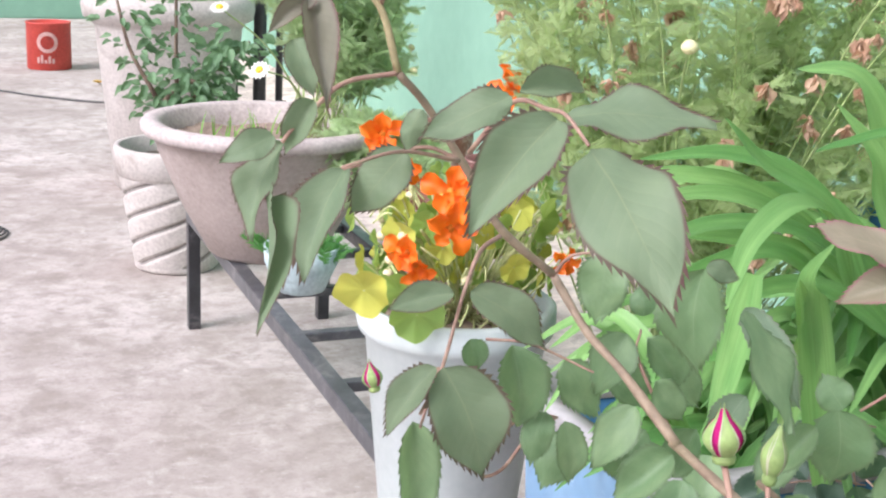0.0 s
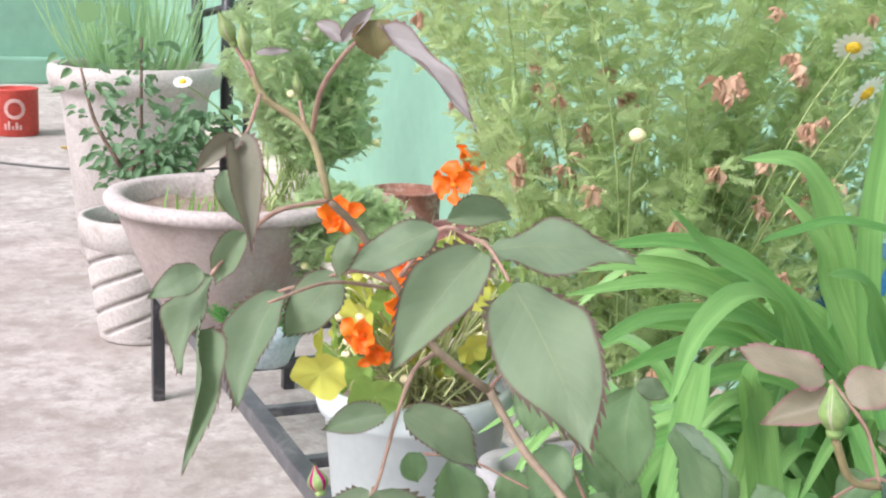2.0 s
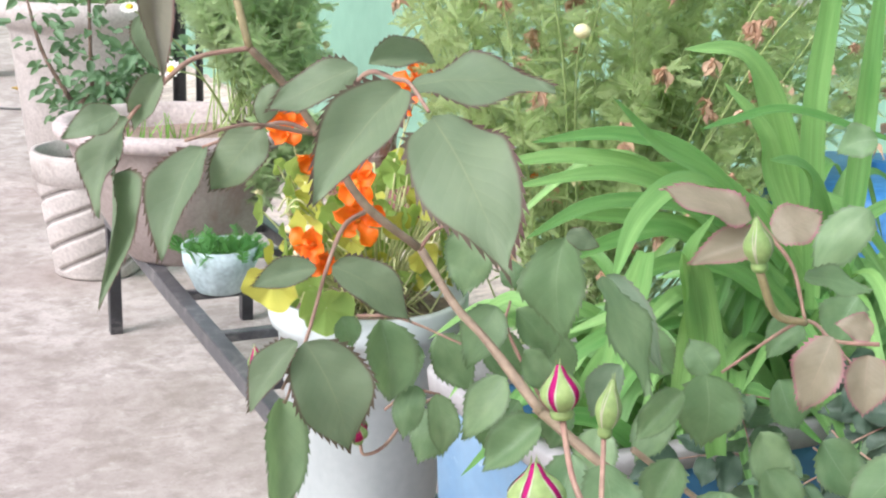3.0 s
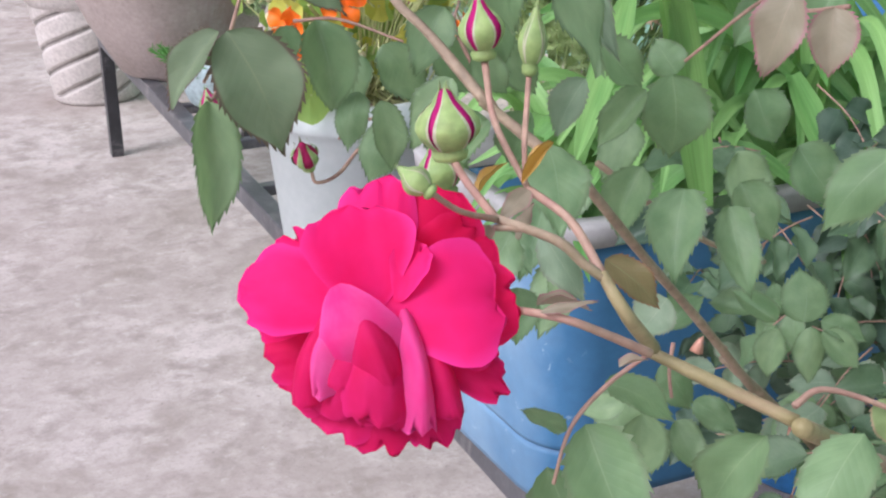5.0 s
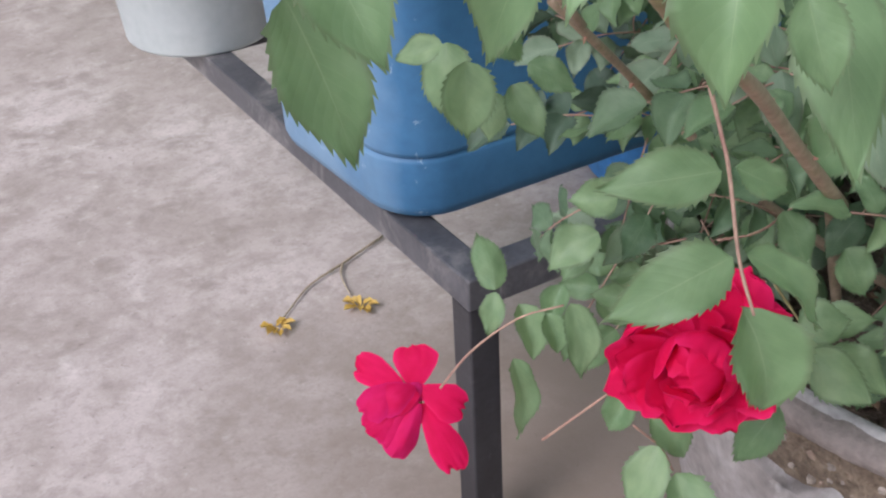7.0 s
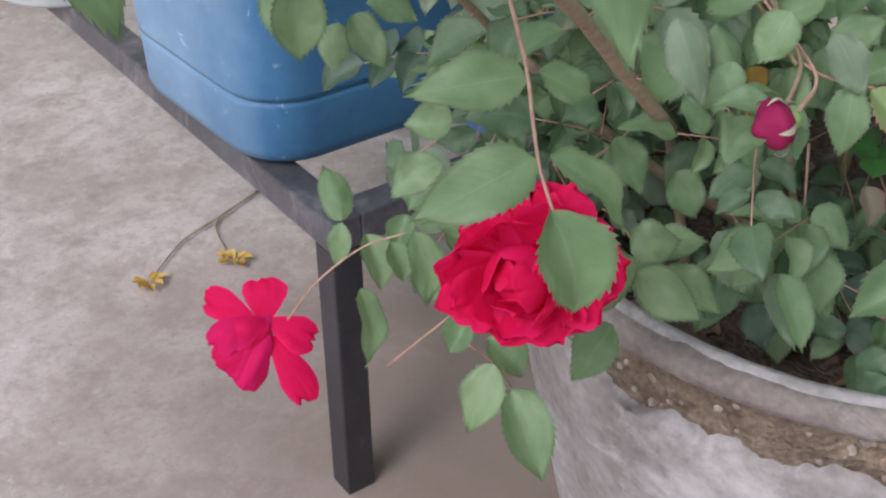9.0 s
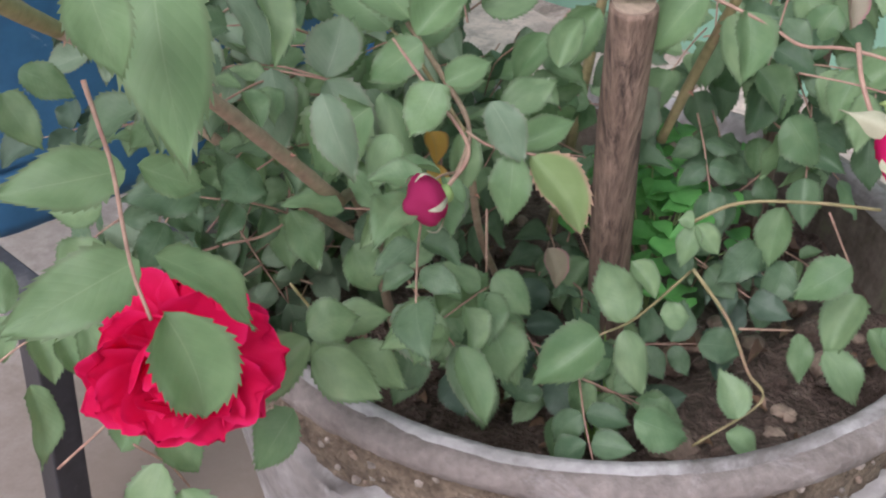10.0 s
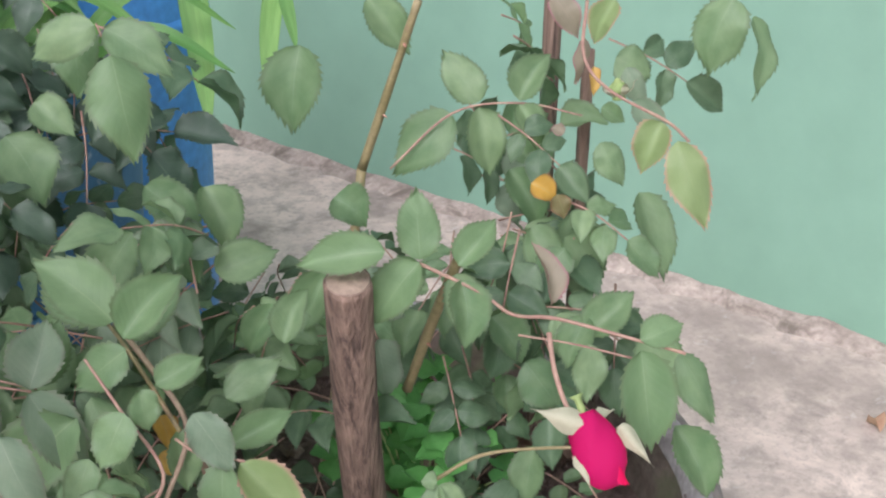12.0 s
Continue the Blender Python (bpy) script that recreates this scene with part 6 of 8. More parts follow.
leaf("w", (0.046, -0.477, 0.831), (0.075, -0.461, 0.869), 0.0395, (-0.564, -0.513, 0.647))
leaf("w", (0.017, -0.453, 0.839), (0.005, -0.487, 0.793), 0.0341, (-0.222, -0.756, 0.616))
leaf("w", (0.04, -0.485, 0.834), (0.05, -0.527, 0.779), 0.0360, (-0.296, -0.784, 0.545))
leaf("w", (0.077, -0.491, 0.818), (0.09, -0.532, 0.758), 0.0340, (0.164, -0.798, 0.581))
leaf("w", (-0.009, -0.43, 0.81), (0.01, -0.421, 0.833), 0.0221, (-0.51, -0.57, 0.644))
leaf("g", (0.085, -0.444, 0.781), (0.055, -0.435, 0.73), 0.0384, (-0.772, -0.521, 0.362))
leaf("o", (0.159, -0.472, 0.749), (0.153, -0.489, 0.73), 0.0196, (-0.32, -0.653, 0.686))
leaf("o", (0.148, -0.483, 0.724), (0.155, -0.501, 0.708), 0.0188, (-0.357, -0.694, 0.625))
leaf("w", (0.037, -0.567, 0.685), (0.043, -0.596, 0.642), 0.0356, (-0.26, -0.817, 0.515))
leaf("w", (0.054, -0.609, 0.663), (0.047, -0.649, 0.623), 0.0297, (-0.292, -0.65, 0.701))
leaf("g", (0.113, -0.591, 0.662), (0.109, -0.634, 0.613), 0.0424, (-0.341, -0.693, 0.636))
leaf("p", (0.19, -0.579, 0.676), (0.185, -0.598, 0.65), 0.0197, (-0.404, -0.7, 0.589))
leaf("p", (-0.475, -0.689, 1.173), (-0.468, -0.686, 1.185), 0.0065, (-0.842, -0.13, 0.524))
leaf("p", (-0.483, -0.719, 1.162), (-0.466, -0.725, 1.162), 0.0083, (0.055, 0.156, 0.986))
leaf("o", (-0.465, -0.679, 1.194), (-0.458, -0.677, 1.204), 0.0057, (-0.82, 0.008, 0.572))
leaf("p", (-0.471, -0.752, 1.152), (-0.461, -0.753, 1.154), 0.0047, (-0.197, -0.01, 0.98))
leaf("o", (-0.479, -0.666, 1.183), (-0.47, -0.667, 1.195), 0.0069, (-0.781, 0.171, 0.6))
leaf("p", (-0.4712, -0.6902, 1.1913), (-0.4846, -0.6952, 1.1852), 0.0075, (-0.5, -0.7, 0.5))
leaf("o", (-0.4726, -0.6877, 1.1928), (-0.4558, -0.6800, 1.2055), 0.0042, (-0.5, -0.7, 0.5))
leaf("p", (-0.4958, -0.7444, 1.1731), (-0.4813, -0.7520, 1.1786), 0.0035, (-0.2, -0.5, 0.8))
leaf("p", (-0.4978, -0.7129, 1.1908), (-0.5049, -0.7208, 1.1871), 0.0050, (-0.5, -0.7, 0.3))
leaf("w", (-0.35, -0.484, 1.08), (-0.334, -0.509, 1.048), 0.0212, (-0.242, -0.82, 0.519))
leaf("w", (-0.281, -0.508, 1.037), (-0.302, -0.508, 1.019), 0.0264, (-0.548, -0.54, 0.639))
leaf("g", (-0.173, -0.479, 1.105), (-0.155, -0.504, 1.073), 0.0313, (-0.401, -0.818, 0.413))
leaf("g", (-0.184, -0.442, 1.071), (-0.172, -0.465, 1.038), 0.0307, (-0.369, -0.82, 0.437))

leaf("o", (0.4506, -0.6193, 0.8916), (0.4591, -0.6399, 0.8806), 0.0220, (-0.55, -0.7, 0.4))
leaf("d", (0.4602, -0.6390, 0.8836), (0.4580, -0.6500, 0.8668), 0.0180, (-0.55, -0.7, 0.4))
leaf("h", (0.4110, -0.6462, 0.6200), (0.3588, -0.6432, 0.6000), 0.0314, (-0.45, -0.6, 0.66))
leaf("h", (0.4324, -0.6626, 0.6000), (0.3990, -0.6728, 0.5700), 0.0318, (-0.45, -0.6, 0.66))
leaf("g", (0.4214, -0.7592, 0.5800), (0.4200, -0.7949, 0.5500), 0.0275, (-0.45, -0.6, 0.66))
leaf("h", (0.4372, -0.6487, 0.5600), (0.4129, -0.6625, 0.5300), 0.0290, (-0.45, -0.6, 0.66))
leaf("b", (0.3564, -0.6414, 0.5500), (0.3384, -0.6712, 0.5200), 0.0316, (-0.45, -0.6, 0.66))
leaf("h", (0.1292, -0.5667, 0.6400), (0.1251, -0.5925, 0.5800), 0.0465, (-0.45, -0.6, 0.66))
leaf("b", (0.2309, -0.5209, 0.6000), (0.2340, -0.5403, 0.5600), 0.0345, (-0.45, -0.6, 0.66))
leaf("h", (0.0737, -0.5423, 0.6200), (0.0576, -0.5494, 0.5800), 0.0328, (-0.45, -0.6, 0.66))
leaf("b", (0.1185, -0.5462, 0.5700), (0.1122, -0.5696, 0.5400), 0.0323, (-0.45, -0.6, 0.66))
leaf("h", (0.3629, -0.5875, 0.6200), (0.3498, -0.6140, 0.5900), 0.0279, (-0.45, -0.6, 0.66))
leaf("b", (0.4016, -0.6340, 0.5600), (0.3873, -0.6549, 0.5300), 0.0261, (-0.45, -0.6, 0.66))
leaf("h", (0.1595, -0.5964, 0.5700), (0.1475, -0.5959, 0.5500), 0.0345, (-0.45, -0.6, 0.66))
leaf("w", (-0.329, -0.455, 1.224), (-0.319, -0.501, 1.184), 0.0210, (-0.5, -0.6, 0.6))
leaf("g", (-0.205, -0.230, 0.996), (-0.244, -0.259, 0.948), 0.0393, (-0.5, -0.75, 0.45))
leaf("g", (-0.200, -0.253, 0.951), (-0.237, -0.282, 0.904), 0.0380, (-0.5, -0.75, 0.45))
leaf("g", (-0.171, -0.217, 1.008), (-0.202, -0.242, 0.973), 0.0365, (-0.5, -0.75, 0.45))
leaf("g", (-0.226, -0.230, 0.976), (-0.236, -0.260, 0.953), 0.0268, (-0.5, -0.75, 0.45))
# canes and leaf stalks: material, thickness at both ends, way
stalk(M_TWIG, 0.0012, 0.0013, (-0.425, -0.310, 1.073), (-0.423, -0.314, 1.066), (-0.406, -0.309, 1.068), (-0.379, -0.291, 1.082), (-0.347, -0.270, 1.083))
stalk(M_TWIG, 0.0012, 0.0011, (-0.347, -0.270, 1.083), (-0.373, -0.277, 1.092), (-0.396, -0.283, 1.083))
stalk(M_TWIG, 0.0014, 0.0009, (-0.490, -0.405, 1.305), (-0.504, -0.398, 1.311), (-0.517, -0.392, 1.309), (-0.544, -0.366, 1.294))
stalk(M_TWIG, 0.0012, 0.0009, (0.002, -0.396, 0.821), (0.025, -0.435, 0.829), (0.046, -0.479, 0.83))
stalk(M_CANE_BROWN, 0.0023, 0.0020, (0.113, -0.49, 0.86), (0.118, -0.522, 0.828), (0.118, -0.553, 0.792), (0.091, -0.555, 0.745))
stalk(M_CANE_GREEN, 0.0019, 0.0023, (-0.562, -0.373, 1.417), (-0.556, -0.378, 1.405), (-0.535, -0.390, 1.388), (-0.527, -0.403, 1.353))
stalk(M_TWIG, 0.0011, 0.0013, (-0.570, -0.367, 1.432), (-0.562, -0.374, 1.416))
stalk(M_TWIG, 0.0011, 0.0013, (-0.564, -0.371, 1.425), (-0.561, -0.374, 1.416))
stalk(M_TWIG, 0.0010, 0.0012, (-0.539, -0.385, 1.405), (-0.537, -0.389, 1.391))
stalk(M_CANE_BROWN, 0.0022, 0.0026, (-0.527, -0.403, 1.353), (-0.506, -0.394, 1.333), (-0.479, -0.393, 1.295), (-0.455, -0.389, 1.26), (-0.42, -0.388, 1.231))
stalk(M_CANE_BROWN, 0.0026, 0.0030, (-0.412, -0.374, 1.226), (-0.405, -0.41, 1.2), (-0.399, -0.443, 1.187), (-0.384, -0.484, 1.157))
stalk(M_CANE_BROWN, 0.0030, 0.0030, (-0.386, -0.480, 1.159), (-0.367, -0.502, 1.140), (-0.345, -0.519, 1.120))
stalk(M_TWIG, 0.0012, 0.0008, (-0.506, -0.443, 1.313), (-0.544, -0.459, 1.322), (-0.58, -0.478, 1.319))
stalk(M_TWIG, 0.0015, 0.0009, (-0.527, -0.403, 1.353), (-0.557, -0.408, 1.349), (-0.577, -0.42, 1.338), (-0.598, -0.432, 1.321), (-0.609, -0.45, 1.298))
stalk(M_TWIG, 0.0013, 0.0008, (-0.561, -0.386, 1.408), (-0.576, -0.422, 1.395), (-0.588, -0.456, 1.395))
stalk(M_TWIG, 0.0015, 0.0009, (-0.533, -0.39, 1.388), (-0.541, -0.43, 1.415), (-0.544, -0.474, 1.436), (-0.551, -0.518, 1.446), (-0.559, -0.563, 1.454))
stalk(M_TWIG, 0.0015, 0.0009, (-0.486, -0.408, 1.31), (-0.475, -0.437, 1.342), (-0.472, -0.472, 1.344), (-0.477, -0.502, 1.346), (-0.482, -0.536, 1.338))
stalk(M_TWIG, 0.0016, 0.0009, (-0.447, -0.372, 1.252), (-0.467, -0.387, 1.247), (-0.485, -0.407, 1.227), (-0.505, -0.43, 1.194), (-0.524, -0.449, 1.177))
stalk(M_TWIG, 0.0012, 0.0008, (-0.496, -0.403, 1.184), (-0.514, -0.427, 1.163), (-0.522, -0.445, 1.168))
stalk(M_TWIG, 0.0013, 0.0008, (-0.347, -0.429, 1.129), (-0.364, -0.403, 1.176), (-0.359, -0.394, 1.193))
stalk(M_TWIG, 0.0013, 0.0008, (-0.417, -0.383, 1.228), (-0.411, -0.392, 1.242), (-0.403, -0.405, 1.248))
stalk(M_TWIG, 0.0011, 0.0007, (-0.448, -0.361, 1.183), (-0.431, -0.389, 1.188), (-0.406, -0.423, 1.18))
stalk(M_TWIG, 0.0015, 0.0009, (-0.301, -0.549, 1.278), (-0.294, -0.555, 1.268), (-0.285, -0.563, 1.253), (-0.281, -0.572, 1.226))
stalk(M_TWIG, 0.0013, 0.0009, (-0.247, -0.59, 1.216), (-0.25, -0.561, 1.209), (-0.248, -0.531, 1.21), (-0.274, -0.499, 1.172))
stalk(M_CANE_GREEN, 0.0023, 0.0020, (-0.313, -0.571, 1.256), (-0.301, -0.572, 1.233), (-0.281, -0.572, 1.226))
stalk(M_CANE_BROWN, 0.0023, 0.0017, (-0.276, -0.418, 1.09), (-0.199, -0.418, 1.029), (-0.128, -0.405, 0.992))
stalk(M_TWIG, 0.0015, 0.0012, (-0.461, -0.634, 1.223), (-0.469, -0.659, 1.207), (-0.4700, -0.6875, 1.1904))
stalk(M_TWIG, 0.0012, 0.0009, (-0.451, -0.651, 1.22), (-0.463, -0.671, 1.201), (-0.4707, -0.6867, 1.1917))
stalk(M_TWIG, 0.0015, 0.0019, (-0.4700, -0.6875, 1.1904), (-0.4641, -0.7072, 1.1844), (-0.4642, -0.7289, 1.1734))
stalk(M_CANE_GREEN, 0.0021, 0.0027, (-0.4644, -0.7284, 1.1741), (-0.4590, -0.7370, 1.1607), (-0.4450, -0.7330, 1.1440))
stalk(M_TWIG, 0.0014, 0.0016, (-0.494, -0.676, 1.202), (-0.4950, -0.6909, 1.1974), (-0.4938, -0.7098, 1.1910))
stalk(M_CANE_BROWN, 0.0015, 0.0019, (-0.4940, -0.7095, 1.1913), (-0.4779, -0.7220, 1.1852), (-0.4706, -0.7263, 1.1779), (-0.4641, -0.7294, 1.1723))
stalk(M_CANE_BROWN, 0.0011, 0.0016, (-0.4952, -0.7103, 1.1884), (-0.4860, -0.7157, 1.1884), (-0.4779, -0.7209, 1.1852))
stalk(M_TWIG, 0.0009, 0.0011, (-0.5257, -0.7288, 1.2115), (-0.5135, -0.7244, 1.2019), (-0.4942, -0.7107, 1.1913))
stalk(M_TWIG, 0.0012, 0.0016, (-0.5032, -0.7179, 1.1638), (-0.4980, -0.7323, 1.1687), (-0.4883, -0.7469, 1.1699), (-0.4720, -0.7476, 1.1610), (-0.4558, -0.7465, 1.1508))
stalk(M_CANE_GREEN, 0.0023, 0.0028, (-0.441, -0.723, 1.138), (-0.424, -0.742, 1.13), (-0.405, -0.762, 1.121))
stalk(M_TWIG, 0.0015, 0.0008, (-0.379, -0.731, 1.105), (-0.364, -0.728, 1.107), (-0.344, -0.734, 1.1), (-0.319, -0.747, 1.087), (-0.293, -0.763, 1.069))
stalk(M_TWIG, 0.0009, 0.0007, (-0.446, -0.731, 1.141), (-0.461, -0.729, 1.131), (-0.474, -0.729, 1.118), (-0.483, -0.734, 1.101))
stalk(M_TWIG, 0.0008, 0.0007, (-0.427, -0.719, 1.136), (-0.43, -0.722, 1.127), (-0.431, -0.726, 1.118))
stalk(M_CANE_BROWN, 0.0029, 0.0032, (-0.347, -0.518, 1.122), (-0.279, -0.483, 1.05), (-0.209, -0.449, 0.978), (-0.138, -0.419, 0.9))
stalk(M_CANE_BROWN, 0.0034, 0.0041, (-0.126, -0.367, 0.898), (-0.039, -0.333, 0.816), (0.044, -0.299, 0.734))
stalk(M_TWIG, 0.0013, 0.0008, (-0.239, -0.65, 0.973), (-0.24, -0.661, 0.954), (-0.241, -0.67, 0.937), (-0.249, -0.69, 0.902), (-0.25, -0.704, 0.879))
stalk(M_TWIG, 0.0011, 0.0008, (-0.212, -0.336, 0.571), (-0.189, -0.348, 0.606), (-0.157, -0.368, 0.638), (-0.131, -0.395, 0.657))
stalk(M_TWIG, 0.0011, 0.0009, (-0.178, -0.434, 0.57), (-0.154, -0.458, 0.607), (-0.137, -0.48, 0.64))
stalk(M_TWIG, 0.0009, 0.0007, (-0.167, -0.527, 0.646), (-0.144, -0.531, 0.617), (-0.129, -0.53, 0.587))
stalk(M_TWIG, 0.0015, 0.0009, (-0.005, -0.649, 0.832), (0.028, -0.635, 0.843), (0.035, -0.591, 0.866), (0.042, -0.55, 0.885))
stalk(M_TWIG, 0.0012, 0.0008, (0.083, -0.582, 0.816), (0.084, -0.604, 0.813), (0.096, -0.634, 0.814))
stalk(M_CANE_GREEN, 0.0019, 0.0014, (0.108, -0.557, 0.798), (0.123, -0.49, 0.83), (0.137, -0.448, 0.835))
stalk(M_TWIG, 0.0012, 0.0008, (-0.001, -0.391, 0.808), (0.012, -0.403, 0.823), (0.034, -0.434, 0.829), (0.055, -0.472, 0.825))
stalk(M_TWIG, 0.0011, 0.0009, (0.047, -0.464, 0.729), (-0.001, -0.467, 0.716), (-0.041, -0.463, 0.72))
stalk(M_CANE_GREEN, 0.0012, 0.0009, (0.259, -0.67, 0.667), (0.182, -0.676, 0.662), (0.124, -0.685, 0.679))
stalk(M_CANE_GREEN, 0.0016, 0.0011, (0.261, -0.671, 0.669), (0.27, -0.705, 0.633), (0.27, -0.73, 0.596), (0.272, -0.746, 0.573), (0.225, -0.718, 0.536))
stalk(M_TWIG, 0.0011, 0.0008, (0.285, -0.708, 0.619), (0.338, -0.729, 0.603))
stalk(M_CANE_GREEN, 0.0017, 0.0014, (0.309, -0.631, 0.674), (0.344, -0.655, 0.691), (0.387, -0.699, 0.694), (0.423, -0.742, 0.692))
stalk(M_TWIG, 0.0011, 0.0008, (0.393, -0.712, 0.688), (0.414, -0.735, 0.631))
stalk(M_TWIG, 0.0018, 0.0016, (0.229, -0.779, 0.905), (0.216, -0.793, 0.888), (0.206, -0.809, 0.874), (0.202, -0.819, 0.874))
stalk(M_TWIG, 0.0015, 0.0012, (0.303, -0.616, 0.873), (0.31, -0.669, 0.863), (0.305, -0.702, 0.858), (0.31, -0.737, 0.865), (0.326, -0.794, 0.861), (0.328, -0.83, 0.863))
stalk(M_TWIG, 0.0009, 0.0008, (0.331, -0.691, 0.825), (0.348, -0.73, 0.824), (0.366, -0.772, 0.819))
stalk(M_CANE_GREEN, 0.0039, 0.0051, (0.554, -0.416, 0.99), (0.548, -0.387, 0.901), (0.538, -0.358, 0.806))
stalk(M_CANE_GREEN, 0.0043, 0.0047, (0.368, -0.61, 0.859), (0.371, -0.581, 0.785), (0.369, -0.554, 0.702))
stalk(M_TWIG, 0.0012, 0.0009, (0.448, -0.469, 0.865), (0.492, -0.505, 0.915), (0.524, -0.556, 0.928), (0.545, -0.609, 0.923))
stalk(M_TWIG, 0.0015, 0.0011, (0.48, -0.643, 1.046), (0.442, -0.666, 1.014), (0.424, -0.701, 0.999), (0.42, -0.752, 0.988), (0.404, -0.779, 0.984))
stalk(M_TWIG, 0.0011, 0.0009, (0.041, -0.558, 0.716), (0.06, -0.577, 0.671), (0.079, -0.587, 0.636))
stalk(M_TWIG, 0.0011, 0.0009, (0.132, -0.562, 0.727), (0.115, -0.581, 0.685))
stalk(M_CANE_GREEN, 0.0012, 0.0011, (0.009, -0.476, 0.671), (0.036, -0.506, 0.614))
stalk(M_CANE_GREEN, 0.0017, 0.0014, (0.04, -0.444, 0.796), (0.094, -0.403, 0.751))


inner_verts, inner_faces, inner_uvs, inner_slots = [], [], [], []
INNER_KINDS = "gwnhb"


def inner_leaf(kind, base, tip, width, normal):
    """As leaf(), gathered into one mesh for the crowded inside of the bush."""
    me = LEAF_MESH[kind][rng.randrange(len(LEAF_SHAPES))]
    base = Vector(base)
    way = Vector(tip) - base
    size = way.length
    m = Matrix.Translation(base - world_place(bush)) @ frame_of(way, normal).to_4x4() @ Matrix.Diagonal((width, size, (width + size) / 2, 1))
    n = len(inner_verts)
    inner_verts.extend(m @ v.co for v in me.vertices)
    uv = me.uv_layers[0].data
    for p in me.polygons:
        inner_faces.append([n + k for k in p.vertices])
        inner_slots.append(INNER_KINDS.index(kind))
        for k in p.loop_indices:
            inner_uvs.extend(uv[k].uv)


stalk_bm = bmesh.new()


def inner_spray(base, way, face, size, kinds="hhhgggwwn", pairs=2):
    """A compound leaf: a bent stalk, paired leaflets and a larger end leaflet."""
    base, way = Vector(base), Vector(way).normalized()
    face = Vector(face)
    face = (face - way * face.dot(way)).normalized()
    side = way.cross(face)
    kind = rng.choice(kinds)
    run = size * (0.75 + 0.62 * pairs)
    line = spline((base, base + way * run * 0.5 + face * run * 0.06, base + way * run - face * run * 0.05), 5)
    off = world_place(bush)
    tube([p - off for p in line], 0.0011, 0.0007, 5, stalk_bm)
    for k in range(pairs):
        p = line[min(10, 4 + 3 * k + (2 - pairs) * 3)]
        for sgn in (-1, 1):
            d = way * rng.uniform(0.3, 0.7) + side * sgn - face * rng.uniform(-0.1, 0.45)
            L = size * rng.uniform(0.7, 0.98)
            inner_leaf(kind, p + side * sgn * 0.002, p + side * sgn * 0.002 + d.normalized() * L, L * rng.uniform(0.6, 0.72), face + side * sgn * rng.uniform(-0.5, 0.3) + way * rng.uniform(-0.3, 0.3))
    d = (way - face * rng.uniform(-0.1, 0.5) + side * rng.uniform(-0.2, 0.2)).normalized()
    inner_leaf(kind, line[-1], line[-1] + d * size * 1.12, size * rng.uniform(0.7, 0.8), face + Vector((rng.uniform(-0.3, 0.3), rng.uniform(-0.3, 0.3), 0)))


# inner leaves of the bush, behind the outer ones
to_eye = Vector((-0.79, -0.61))
count = 0
while count < 104:
    c = Vector((rng.uniform(0.02, 0.66), rng.uniform(-0.62, -0.14), rng.uniform(0.5, 0.84)))
    out = c.xy - PC.xy
    if out.length > 0.35 + 0.25 * (c.z - 0.5) or c.z > 0.84 - 0.6 * max(0.0, -out.dot(to_eye)):
        continue
    v = c.xy - Vector((0.3, -0.56))
    along = v.dot(to_eye)
    if along > -0.02 and (v - to_eye * along).length < 0.075:
        continue
    # the soil stays bare towards the front and the wall side
    if out.dot(Vector((0.35, -0.94))) > 0.05 and c.z < 0.64 or c.x > 0.52 and rng.random() < 0.7:
        continue
    way = Vector((out.x * 1.6 + rng.uniform(-0.7, 0.4), out.y * 1.6 + rng.uniform(-0.7, 0.4), rng.uniform(-0.7, 0.35)))
    end = c + way.normalized() * 0.1
    if (end.xy - PC.xy).length > 0.35 and end.z < 0.68 and end.y < -0.35:
        continue
    inner_spray(c, way, (rng.uniform(-0.8, 0.0), rng.uniform(-0.8, 0.0), 0.9), rng.uniform(0.036, 0.05))
    count += 1
for k in range(15):
    c = Vector((rng.uniform(0.52, 0.68), rng.uniform(-0.56, -0.4), rng.uniform(0.7, 1.0)))
    inner_spray(c, (rng.uniform(-1, 1), rng.uniform(-1, 0.2), rng.uniform(-0.9, 0.2)), (rng.uniform(-0.8, 0.0), rng.uniform(-0.8, 0.0), 0.7), rng.uniform(0.04, 0.05))
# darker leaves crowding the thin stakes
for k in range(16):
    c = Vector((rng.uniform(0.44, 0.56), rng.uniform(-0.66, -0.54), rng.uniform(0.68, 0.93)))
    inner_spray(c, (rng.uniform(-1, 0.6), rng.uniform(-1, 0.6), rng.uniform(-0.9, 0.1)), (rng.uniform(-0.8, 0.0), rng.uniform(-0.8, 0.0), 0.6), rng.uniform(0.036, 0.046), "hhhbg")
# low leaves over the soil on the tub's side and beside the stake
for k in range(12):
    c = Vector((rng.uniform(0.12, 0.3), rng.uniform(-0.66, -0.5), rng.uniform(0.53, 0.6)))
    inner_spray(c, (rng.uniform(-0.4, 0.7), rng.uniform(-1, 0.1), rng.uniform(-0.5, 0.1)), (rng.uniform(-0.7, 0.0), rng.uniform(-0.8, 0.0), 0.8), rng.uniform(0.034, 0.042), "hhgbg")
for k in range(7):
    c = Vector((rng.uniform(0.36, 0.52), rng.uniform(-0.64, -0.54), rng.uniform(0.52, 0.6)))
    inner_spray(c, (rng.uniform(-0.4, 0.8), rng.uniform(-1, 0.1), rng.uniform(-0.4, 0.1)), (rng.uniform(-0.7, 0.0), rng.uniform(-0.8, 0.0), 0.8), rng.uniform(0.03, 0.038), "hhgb")
